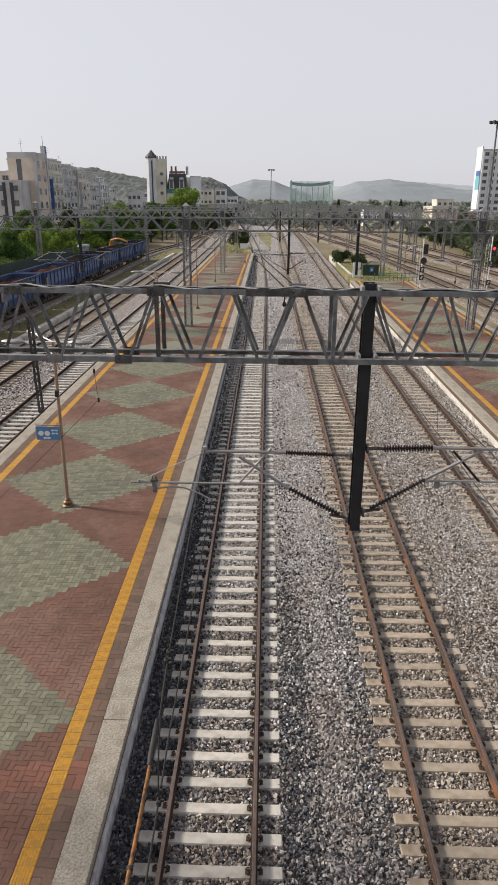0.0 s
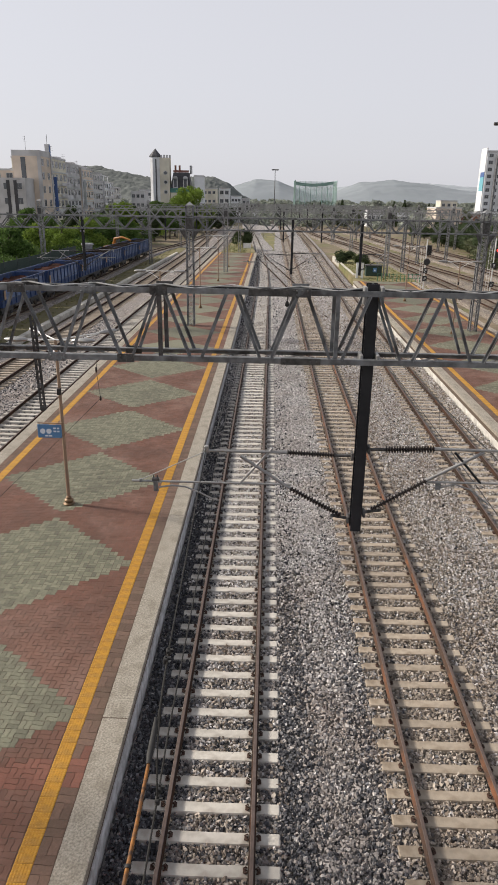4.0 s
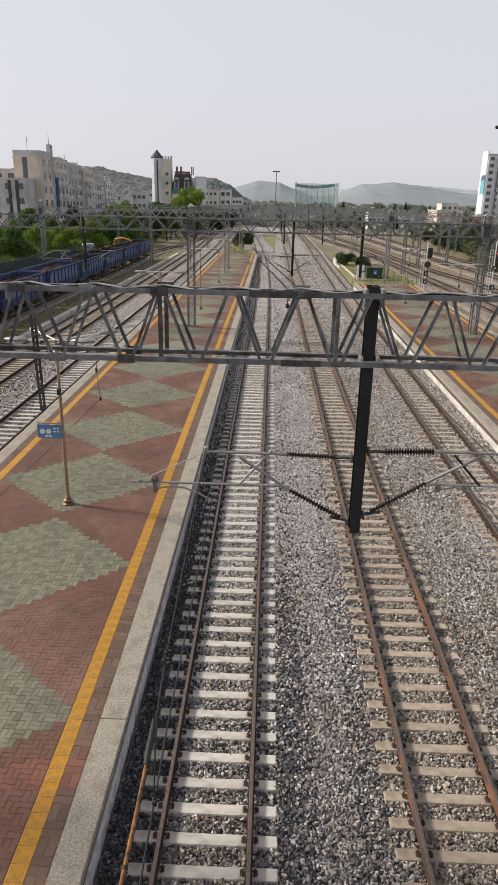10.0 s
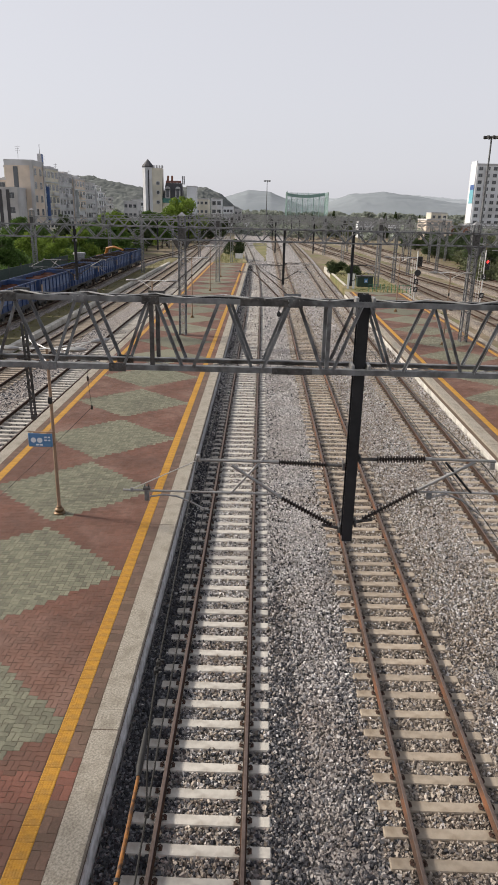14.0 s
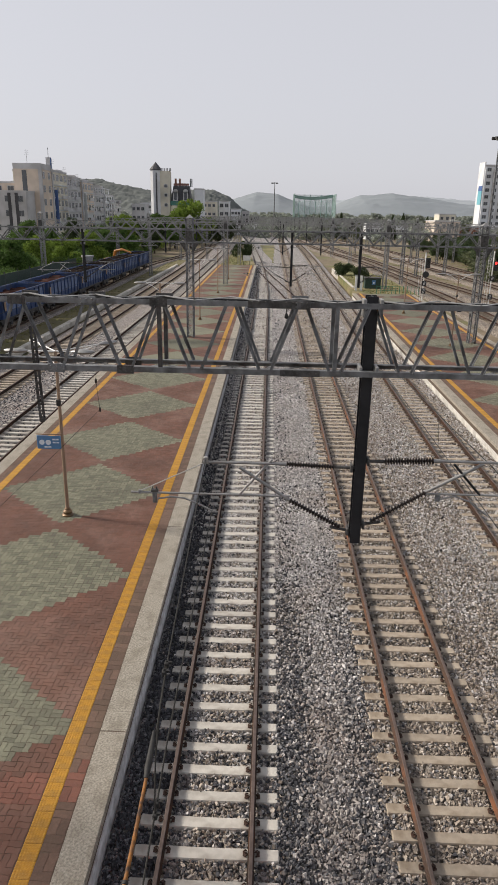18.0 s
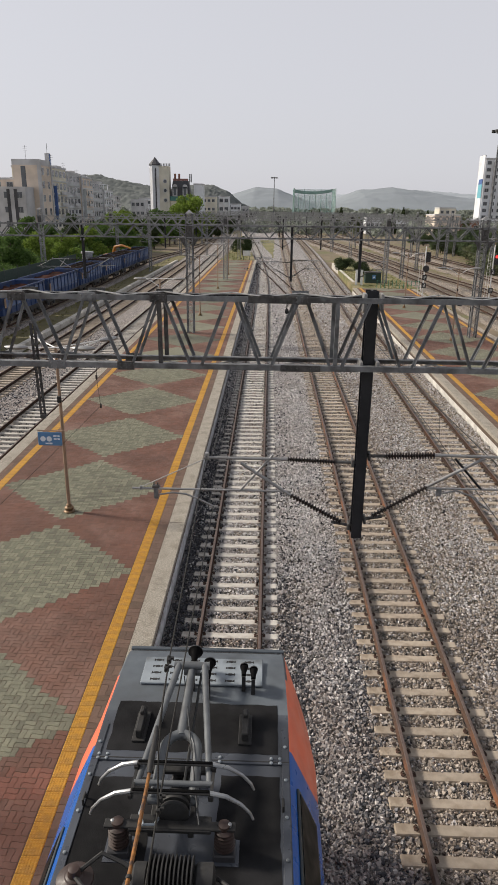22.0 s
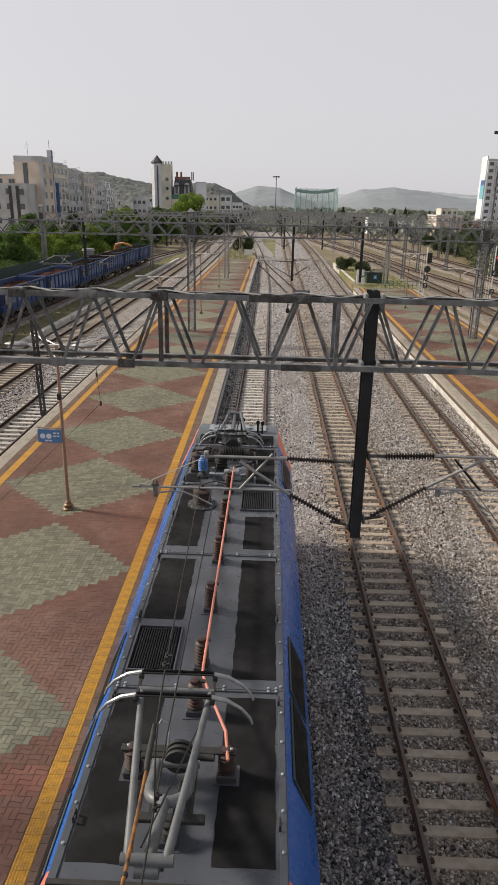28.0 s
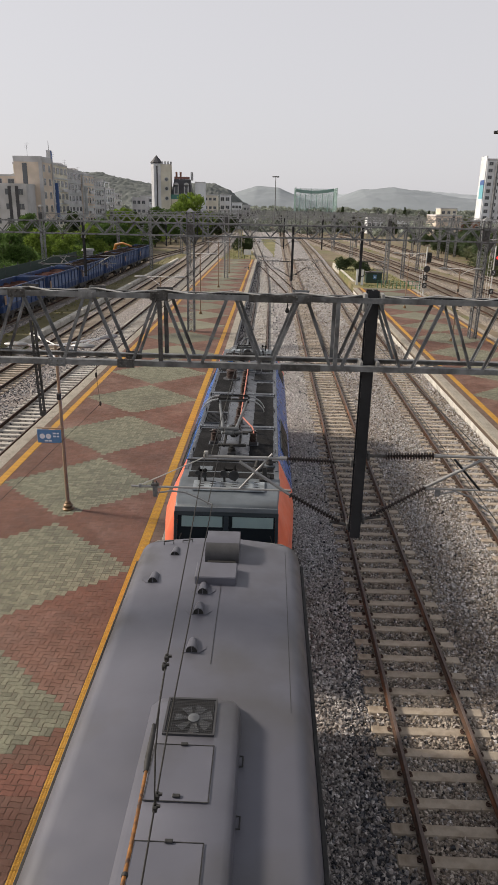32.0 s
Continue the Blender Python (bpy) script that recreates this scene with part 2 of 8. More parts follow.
# ---- mesh building ----
class MB:
    """Gathers vertices and faces of one mesh."""

    def __init__(s):
        s.v, s.f, s.mi, s.smooth = [], [], [], False

    def add(s, vs, fs, mi=0):
        o = len(s.v)
        s.v += [tuple(q) for q in vs]
        s.f += [tuple(i + o for i in f) for f in fs]
        s.mi += [mi] * len(fs)

    def box(s, c, d, bev=0.0, m=None, mi=0):
        x, y, z = (q / 2 for q in d)
        if not bev:
            vs = [(i * x, j * y, k * z) for i in (-1, 1) for j in (-1, 1) for k in (-1, 1)]
            fs = [(0, 1, 3, 2), (4, 6, 7, 5), (0, 4, 5, 1), (2, 3, 7, 6), (0, 2, 6, 4), (1, 5, 7, 3)]
        else:
            b = bev
            vs, fs, idx = [], [], {}
            for i in (-1, 1):
                for j in (-1, 1):
                    for k in (-1, 1):
                        for a in range(3):
                            q = [i * (x - b), j * (y - b), k * (z - b)]
                            q[a] = (i * x, j * y, k * z)[a]
                            idx[i, j, k, a] = len(vs)
                            vs.append(tuple(q))
            for a in range(3):
                u, w = [q for q in range(3) if q != a]
                for sg in (-1, 1):
                    ring = []
                    for su, sw in ((-1, -1), (1, -1), (1, 1), (-1, 1)):
                        q = [0, 0, 0]
                        q[a], q[u], q[w] = sg, su, sw
                        ring.append(idx[(*q, a)])
                    fs.append(tuple(ring))
                for su in (-1, 1):
                    for sw in (-1, 1):
                        q0, q1 = [0, 0, 0], [0, 0, 0]
                        q0[a], q1[a] = -1, 1
                        q0[u] = q1[u] = su
                        q0[w] = q1[w] = sw
                        fs.append((idx[(*q0, u)], idx[(*q1, u)], idx[(*q1, w)], idx[(*q0, w)]))
            for i in (-1, 1):
                for j in (-1, 1):
                    for k in (-1, 1):
                        fs.append(tuple(idx[i, j, k, a] for a in range(3)))
        t = Matrix.Translation(c) @ (m or Matrix())
        s.add([t @ Vector(q) for q in vs], fs, mi)
        return s

    def beam(s, p, q, w, h, roll=0.0, mi=0):
        """A bar of section w by h from p to q."""
        p, q = Vector(p), Vector(q)
        d = q - p
        s.box((p + q) / 2, (w, h, d.length), 0, d.to_track_quat("Z", "Y").to_matrix().to_4x4() @ Matrix.Rotation(roll, 4, "Z"), mi)
        return s

    def angle(s, p, q, w, t=0.012, roll=0.0, mi=0):
        """An L-section from p to q."""
        p, q = Vector(p), Vector(q)
        d = q - p
        m = Matrix.Translation((p + q) / 2) @ d.to_track_quat("Z", "Y").to_matrix().to_4x4() @ Matrix.Rotation(roll, 4, "Z")
        for c, e in (((0, t / 2, 0), (w, t, d.length)), ((t / 2 - w / 2, w / 2 + t / 2, 0), (t, w - t, d.length))):
            s.box((0, 0, 0), e, 0, m @ Matrix.Translation(c), mi)
        return s

    def tube(s, pts, r, n=8, cap=True, mi=0):
        pts = [Vector(p) for p in pts]
        rs = r if isinstance(r, (list, tuple)) else [r] * len(pts)
        vs, fs = [], []
        ref = None
        for i, p in enumerate(pts):
            d = (pts[min(i + 1, len(pts) - 1)] - pts[max(i - 1, 0)])
            d = d.normalized() if d.length > 1e-9 else Vector((0, 0, 1))
            if ref is None:
                ref = d.orthogonal().normalized()
            u = (ref - d * ref.dot(d))
            u = u.normalized() if u.length > 1e-6 else d.orthogonal().normalized()
            ref = u
            w = d.cross(u)
            vs += [p + (u * math.cos(2 * math.pi * k / n) + w * math.sin(2 * math.pi * k / n)) * rs[i] for k in range(n)]
        for i in range(len(pts) - 1):
            for k in range(n):
                a, b = i * n + k, i * n + (k + 1) % n
                fs.append((a, b, b + n, a + n))
        if cap:
            fs += [tuple(reversed(range(n))), tuple(range(len(vs) - n, len(vs)))]
        s.add(vs, fs, mi)
        return s

    def lathe(s, prof, c=(0, 0, 0), n=12, m=None, mi=0):
        """Turns (radius, height) pairs about z."""
        t = Matrix.Translation(c) @ (m or Matrix())
        vs = [t @ Vector((r * math.cos(2 * math.pi * k / n), r * math.sin(2 * math.pi * k / n), z)) for r, z in prof for k in range(n)]
        fs = [(i * n + k, i * n + (k + 1) % n, (i + 1) * n + (k + 1) % n, (i + 1) * n + k) for i in range(len(prof) - 1) for k in range(n)]
        fs += [tuple(reversed(range(n))), tuple(range(len(vs) - n, len(vs)))]
        s.add(vs, fs, mi)
        return s

    def prism(s, poly, z0, z1, mi=0):
        """An upright prism over a counter-clockwise outline in x, y."""
        k = len(poly)
        vs = [(x, y, z0) for x, y in poly] + [(x, y, z1) for x, y in poly]
        fs = [tuple(range(k, 2 * k)), tuple(reversed(range(k)))] + [(i, (i + 1) % k, k + (i + 1) % k, k + i) for i in range(k)]
        s.add(vs, fs, mi)
        return s

    def sweep(s, sect, pts, mi=0, cap=True):
        """Carries a section of (across, up) pairs along level points."""
        pts = [Vector(p) for p in pts]
        k = len(sect)
        vs, fs = [], []
        for i, p in enumerate(pts):
            d = pts[min(i + 1, len(pts) - 1)] - pts[max(i - 1, 0)]
            r = Vector((d.y, -d.x, 0)).normalized()
            vs += [p + r * a + Vector((0, 0, b)) for a, b in sect]
        for i in range(len(pts) - 1):
            for j in range(k):
                a, b = i * k + j, i * k + (j + 1) % k
                fs.append((a, b, b + k, a + k))
        if cap:
            fs += [tuple(range(k)), tuple(reversed(range(len(vs) - k, len(vs))))]
        s.add(vs, fs, mi)
        return s

    def mesh(s, name, mats):
        me = bpy.data.meshes.new(name)
        me.from_pydata(s.v, [], s.f)
        for m in mats if isinstance(mats, (list, tuple)) else [mats]:
            me.materials.append(m)
        me.polygons.foreach_set("material_index", s.mi)
        if s.smooth:
            me.polygons.foreach_set("use_smooth", [True] * len(s.f))
        bm = bmesh.new()
        bm.from_mesh(me)
        bmesh.ops.recalc_face_normals(bm, faces=bm.faces)
        bm.to_mesh(me)
        bm.free()
        if s.smooth:
            me.set_sharp_from_angle(angle=radians(40))
        return me


def part(name, mb, material, parent=None, label="", at=None):
    """Links a mesh as one object under a thing or under a part."""
    me = mb.mesh(name, material) if isinstance(mb, MB) else mb
    ob = new(name, me)
    if parent is not None:
        ob.parent = parent
    if at is not None:
        ob.matrix_local = at
    if label:
        ob["label"] = label
    return ob


def thing(name, label, category, at=None, group="", kind=""):
    ob = new(name)
    if at is not None:
        ob.matrix_world = at
    return tagged(ob, label, category, group, kind)


def solid(name, mb, material, label, category, group="", kind=""):
    return tagged(part(name, mb, material), label, category, group, kind)


def smooth(mb):
    mb.smooth = True
    return mb


def lerp_path(knots):
    """A smooth x for each y through (y, x) knots."""
    ys, xs = [k[0] for k in knots], [k[1] for k in knots]

    def f(y):
        if y <= ys[0]:
            return xs[0]
        for i in range(len(ys) - 1):
            if y <= ys[i + 1]:
                h = ys[i + 1] - ys[i]
                def slope(j):
                    if 0 < j < len(ys) - 1:
                        return (xs[j + 1] - xs[j - 1]) / (ys[j + 1] - ys[j - 1])
                    return 0.0 if j == 0 else (xs[-1] - xs[-2]) / (ys[-1] - ys[-2])
                u = (y - ys[i]) / h
                return ((2 * u**3 - 3 * u**2 + 1) * xs[i] + (u**3 - 2 * u**2 + u) * h * slope(i)
                        + (3 * u**2 - 2 * u**3) * xs[i + 1] + (u**3 - u**2) * h * slope(i + 1))
        return xs[-1] + (y - ys[-1]) * (xs[-1] - xs[-2]) / (ys[-1] - ys[-2])
    return f


# ---- ground and ballast ----
g = MB()
g.add([(-3000, -200, -0.55), (3000, -200, -0.55), (3000, 4800, -0.55), (-3000, 4800, -0.55)], [(0, 1, 2, 3)])
solid("ground", g, M["soil"], "dry brown earth with patches of grass", "ground", kind="structure")

TRACKS = dict(
    one=lerp_path([(-20, -0.81), (75, -0.81), (95, -0.88), (118, -1.33), (163, -2.9), (219, -5.5), (330, -11)]),
    two=lerp_path([(-20, 3.62), (60, 3.62), (118, 3.78), (164, 3.98), (241, 4.36), (400, 4.6)]),
    three=lerp_path([(-20, 8.45), (45, 8.5), (86, 9.0), (119, 9.35), (165, 10.0), (243, 10.2), (400, 10.6)]),
    left_one=lerp_path([(-20, -12.05), (50, -11.9), (130, -12.2), (190, -13.0), (300, -16)]),
    left_two=lerp_path([(-20, -16.25), (50, -16.1), (120, -16.2), (180, -17.3), (300, -21.5)]),
    crossover=lerp_path([(72, 3.62), (80, 3.38), (95, 2.0), (110, 0.5), (125, -1.0), (135, -1.72), (143, -2.2)]),
    siding=lerp_path([(-20, -23.9), (90, -23.9), (140, -24.4), (171, -21.6), (240, -19.5), (330, -20)]),
    yard_one=lerp_path([(-20, 23.9), (85, 23.7), (130, 22.3), (165, 20.6), (223, 15.0), (330, 10)]),
    yard_two=lerp_path([(-20, 31), (95, 29.0), (113, 27.2), (131, 25.6), (160, 24.5), (230, 20), (330, 14)]),
    yard_three=lerp_path([(-20, 36), (105, 35.0), (128, 34.0), (168, 31.6), (247, 28.8), (330, 22)]),
    yard_four=lerp_path([(-20, 40.5), (105, 40.0), (128, 39.0), (168, 37.6), (247, 34.8), (330, 27)]),
)


def bed(name, x0, x1, y0, y1, z, material, label, step=10.0):
    """A low bank of stone between two lines of x, which may run with y."""
    b = MB()
    ys = [y0 + (y1 - y0) * i / max(1, int((y1 - y0) / step)) for i in range(int((y1 - y0) / step) + 1)]
    vs, fs = [], []
    for y in ys:
        a, c, h = x0(y), x1(y), z(y) if callable(z) else z
        vs += [(a - 0.35, y, -0.56), (a, y, h), (c, y, h), (c + 0.35, y, -0.56)]
    for i in range(len(ys) - 1):
        fs += [(4 * i + j, 4 * i + j + 1, 4 * i + j + 5, 4 * i + j + 4) for j in range(3)]
    b.add(vs, fs)
    return solid(name, b, material, label, "ballast", kind="structure")


bed("ballast_bed_middle", lambda y: -2.45 if y < 90 else TRACKS["one"](y) - 2.2, lambda y: TRACKS["three"](y) + 1.72, -15, 330, lambda y: float(np.interp(y, [22, 36, 60, 80], [-0.27, -0.235, -0.222, -0.2])), M["ballast_far"], "grey crushed stone ballast between the two platforms")
bed("ballast_bed_left", lambda y: TRACKS["left_two"](y) - 1.9, lambda y: -10.6 if y < 110 else TRACKS["left_one"](y) + 1.9, -15, 300, lambda y: float(np.interp(y, [40, 80], [-0.27, -0.22])), M["ballast_side"], "grey crushed stone ballast under the left tracks")
bed("ballast_bed_siding", lambda y: TRACKS["siding"](y) - 1.7, lambda y: TRACKS["siding"](y) + 1.5, -15, 300, -0.225, M["ballast_side"], "dark crushed stone under the freight siding")
for k, lab in (("yard_one", "first"), ("yard_two", "second"), ("yard_three", "third"), ("yard_four", "outermost")):
    bed("ballast_bed_yard", lambda y, k=k: TRACKS[k](y) - 2.2, lambda y, k=k: TRACKS[k](y) + 2.2, -15, 300, -0.24 - 0.006 * len(lab), M["ballast_brown"], "brownish crushed stone under a yard track")


def loose_stones(name, x0, x1, y0, y1, per, size, label, zc=-0.232, skip=(), chunky=False):
    """Broken stones strewn over a stretch, all in one mesh."""
    rng = np.random.default_rng(int(abs(x0 * 31 + y0 * 17)) + 5)
    k = int((x1 - x0) * (y1 - y0) * per)
    c = np.stack([rng.uniform(x0, x1, k), rng.uniform(y0, y1, k), zc + rng.uniform(-0.025, 0.022, k)], 1)
    for a, b in skip:
        c = c[(c[:, 0] < a) | (c[:, 0] > b)]
    if x0 > -5:  # the sleepers' tops stay clear
        for xc, first in ((-0.81, 7.72), (3.62, 7.6), (8.45, 7.4)):
            off = np.abs((c[:, 1] - first + 0.296) % 0.592 - 0.296)
            c = c[(np.abs(c[:, 0] - xc) > 1.2) | (off > rng.uniform(0.085, 0.125, len(c)))]
    k = len(c)
    if chunky:  # broken blocks
        base = np.array([(i, j, h) for i in (-1, 1) for j in (-1, 1) for h in (-1, 1)], float) * 0.68
        tri = np.array([(0, 1, 3), (0, 3, 2), (4, 6, 7), (4, 7, 5), (0, 4, 5), (0, 5, 1), (2, 3, 7), (2, 7, 6), (0, 2, 6), (0, 6, 4), (1, 5, 7), (1, 7, 3)])
    else:
        base = np.array([(1, 0, 0), (0, 1, 0), (-1, 0, 0), (0, -1, 0), (0, 0, 1), (0, 0, -1)], float)
        tri = np.array([(0, 1, 4), (1, 2, 4), (2, 3, 4), (3, 0, 4), (1, 0, 5), (2, 1, 5), (3, 2, 5), (0, 3, 5)])
    nv, nt = len(base), len(tri)
    v = base[None] + rng.uniform(-0.36, 0.36, (k, nv, 3))
    v *= (size * rng.uniform(0.5, 1.3, (k, 1, 1))) * rng.uniform(0.65, 1.25, (k, 1, 3)) * np.array([1, 1, 0.75])
    q = rng.normal(size=(k, 4))
    q /= np.linalg.norm(q, axis=1, keepdims=True)
    w, x, y, z = q.T
    R = np.stack([1 - 2 * (y * y + z * z), 2 * (x * y - z * w), 2 * (x * z + y * w), 2 * (x * y + z * w), 1 - 2 * (x * x + z * z),
                  2 * (y * z - x * w), 2 * (x * z - y * w), 2 * (y * z + x * w), 1 - 2 * (x * x + y * y)], 1).reshape(k, 3, 3)
    v = np.einsum("kij,knj->kni", R, v) + c[:, None]
    f = (tri[None] + nv * np.arange(k)[:, None, None]).reshape(-1, 3)
    me = bpy.data.meshes.new(name)
    me.vertices.add(nv * k)
    me.vertices.foreach_set("co", v.reshape(-1))
    me.loops.add(len(f) * 3)
    me.loops.foreach_set("vertex_index", f.reshape(-1).astype(np.int32))
    me.polygons.add(len(f))
    me.polygons.foreach_set("loop_start", np.arange(0, len(f) * 3, 3, dtype=np.int32))
    for m_ in ("ballast", "ballast_dark", "ballast_tan", "ballast_pale"):
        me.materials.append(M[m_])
    cx, u = c[:, 0], rng.uniform(0, 1, k)
    # dark stone: most along the platform edge, brake-dust bands beside the sleepers
    dark_share = np.interp(cx, [-2.2, -1.7, -1.3, 0.2, 0.55, 0.9, 1.3, 1.6, 2.0, 2.35, 2.7, 6.0, 6.3, 6.6], [0.98, 0.92, 0.22, 0.25, 0.75, 0.65, 0.1, 0.08, 0.4, 0.35, 0.05, 0.05, 0.4, 0.05])
    dark_share = dark_share * np.where(cx > -1.3, np.interp(c[:, 1], [10, 20], [1.0, 0.2]), np.interp(c[:, 1], [14, 40], [1.0, 0.6]))  # thinned with distance so that the far bed reads brighter
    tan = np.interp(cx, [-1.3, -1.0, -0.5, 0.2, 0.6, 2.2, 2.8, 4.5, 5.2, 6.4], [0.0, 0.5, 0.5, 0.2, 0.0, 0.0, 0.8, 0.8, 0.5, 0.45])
    kind_ = np.where(u < dark_share, 1, np.where(u > 1 - tan, 2, 0)) if x0 > -5 else (u < 0.5).astype(int)
    pale = np.interp(c[:, 1], [8, 19], [0.0, 1.0])  # a paler copy takes over with distance: far brightness put into the colour
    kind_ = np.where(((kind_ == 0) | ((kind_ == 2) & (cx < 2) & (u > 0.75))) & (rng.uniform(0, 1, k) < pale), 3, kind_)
    me.polygons.foreach_set("material_index", np.repeat(kind_, nt).astype(np.int32))
    me.polygons.foreach_set("use_smooth", [False] * len(f))
    me.update(calc_edges=True)
    return tagged(new(name, me), label, "ballast stones", kind="stuff")


# ---- tracks ----
RAIL = [(-0.058, -0.155), (0.058, -0.155), (0.058, -0.143), (0.009, -0.125), (0.009, -0.035), (0.034, -0.03), (0.034, -0.006), (0.026, 0.0), (-0.026, 0.0), (-0.034, -0.006), (-0.034, -0.03), (-0.009, -0.035), (-0.009, -0.125), (-0.058, -0.143)]


def sleeper_mesh(name, material):
    b = MB()
    L, wb, wt_ = 1.225, 0.15, 0.104
    xs = [(-L, 0.0), (-L + 0.02, 0.0), (-0.55, 0.0), (-0.3, -0.008), (0.3, -0.008), (0.55, 0.0), (L - 0.02, 0.0), (L, 0.0)]
    vs, fs = [], []
    for i, (x, dz) in enumerate(xs):
        e = 0.02 if i in (0, 7) else 0.0
        vs += [(x, -wb, -0.2), (x, wb, -0.2), (x, wt_ + 0.012, -0.022 + dz - e), (x, wt_ - e, dz - e), (x, -wt_ + e, dz - e), (x, -wt_ - 0.012, -0.022 + dz - e)]
    for i in range(len(xs) - 1):
        fs += [(6 * i + j, 6 * i + (j + 1) % 6, 6 * i + 6 + (j + 1) % 6, 6 * i + 6 + j) for j in range(6)]
    fs += [tuple(range(6)), tuple(reversed(range(len(vs) - 6, len(vs))))]
    b.add(vs, fs)
    return b.mesh(name, material)


def clip_geo(b, o, side):
    """A bent spring clip with its shoulder, beside a rail foot."""
    o = Vector(o)
    pts = [(0.0, -0.06, 0.02), (0.03 * side, -0.07, 0.035), (0.07 * side, -0.03, 0.04), (0.03 * side, 0.0, 0.05), (-0.02 * side, 0.02, 0.035), (0.03 * side, 0.07, 0.035), (0.075 * side, 0.04, 0.02)]
    b.tube([o + Vector(p) * 0.85 for p in pts], 0.012, 5)
    b.box(o + Vector((0.04 * side, 0, 0.012)), (0.055, 0.075, 0.025))


def clip_mesh():
    b = MB()
    clip_geo(b, (0, 0, 0), 1)
    return b.mesh("rail_clip", M["clip"])


SLEEPER_A, SLEEPER_B = sleeper_mesh("sleeper", M["sleeper_a"]), sleeper_mesh("sleeper", M["sleeper_b"])
CLIP = clip_mesh()


def track(key, y0, y1, sleeper, rail_m, label, first=0.0, pitch=0.592, singles=0, clips=0):
    fx = TRACKS[key]
    t = thing("railway_track", label, "railway track", kind="structure")
    ys = [y0 + (y1 - y0) * i / 90 for i in range(91)]
    for sgn in (-1, 1):
        b = MB()
        b.sweep(RAIL, [(fx(y) + 0.7525 * sgn, y, 0) for y in ys])
        b.mi = [1 if i % 14 in (6, 7, 8) else 0 for i in range(len(b.f))]
        part("rail", b, [rail_m, M["railtop"]], t)
    rest, rest_clips = MB(), MB()
    base = [v.co.copy() for v in sleeper.vertices]
    faces = [tuple(p.vertices) for p in sleeper.polygons]
    rng = random.Random(len(key) * 7)
    n = int((y1 - y0) / pitch)
    for i in range(n):
        y = first + pitch * math.ceil((y0 - first) / pitch) + pitch * i
        a = math.atan2(-(fx(y + 1) - fx(y - 1)), 2)
        m = Matrix.Translation((fx(y) + rng.uniform(-0.012, 0.012), y + rng.uniform(-0.012, 0.012), -0.178 + rng.uniform(-0.006, 0.004))) @ Matrix.Rotation(a + rng.uniform(-0.006, 0.006), 4, "Z")
        ob = None
        if singles and y > 4 and i < singles + 40:
            ob = part("sleeper", sleeper, None, t, at=m)
        else:
            if y > 70:
                rest.box(m @ Vector((0, 0, -0.1)), (2.45, 0.21, 0.2), 0, Matrix.Rotation(a, 4, "Z"))
            else:
                rest.add([m @ q for q in base], faces)
        for sx in (-1, 1):
            for side in (-1, 1):
                p = Vector((0.7525 * sx + side * 0.075, 0, 0.0))
                if ob and y < clips:
                    part("clip", CLIP, None, ob, at=Matrix.Translation(p) @ Matrix.Rotation(0 if side > 0 else math.pi, 4, "Z"))
                elif y < 70 and singles:
                    rest_clips.box(m @ (p + Vector((0.02 * side, 0, 0.022))), (0.06, 0.11, 0.045))
    if rest.f:
        part("sleeper_run", rest, sleeper.materials[0], t)["kind"] = "stuff"
    if rest_clips.f:
        part("clip_run", rest_clips, M["clip"], t)["kind"] = "stuff"
    return t

# ---- platforms ----
def wavy(b, x, y, lx, ly, z0, z1):
    """One interlocking paver with notched long sides."""
    g_, k = 0.0022, 0.011
    hx, hy = lx / 2 - g_, ly / 2 - g_
    if lx >= ly:
        p = [(-hx, -hy), (-hx / 2, -hy + k), (hx / 2, -hy - k), (hx, -hy), (hx, hy), (hx / 2, hy - k), (-hx / 2, hy + k), (-hx, hy)]
    else:
        p = [(-hx, -hy), (hx, -hy), (hx - k, -hy / 2), (hx + k, hy / 2), (hx, hy), (-hx, hy), (-hx + k, hy / 2), (-hx - k, -hy / 2)]
    n = len(p)
    vs = [(x + a, y + c, z0) for a, c in p] + [(x + a, y + c, z1 - 0.004) for a, c in p] + [(x + a * (1 - 0.012 / lx), y + c * (1 - 0.012 / ly), z1) for a, c in p]
    fs = [tuple(range(2 * n, 3 * n))]
    for r in (0, n):
        fs += [(r + i, r + (i + 1) % n, r + n + (i + 1) % n, r + n + i) for i in range(n)]
    b.add(vs, fs)


def weave(x0, x1, y0, y1, cell=0.225):
    """Centres and sizes of pavers in pairs that turn from cell to cell."""
    nx, ny = int(round((x1 - x0) / cell)), int(round((y1 - y0) / cell))
    for j in range(ny):
        for i in range(nx):
            cx, cy = x0 + cell * (i + 0.5), y0 + cell * (j + 0.5)
            for s in (-0.25, 0.25):
                if (i + j) % 2:
                    yield cx, cy + s * cell, cell, cell / 2
                else:
                    yield cx + s * cell, cy, cell / 2, cell


def in_diamond(x, y, cx, cy0, period, hw, hl):
    k = round((y - cy0) / period)
    return abs(x - cx) / hw + abs(y - cy0 - k * period) / hl < 1.0


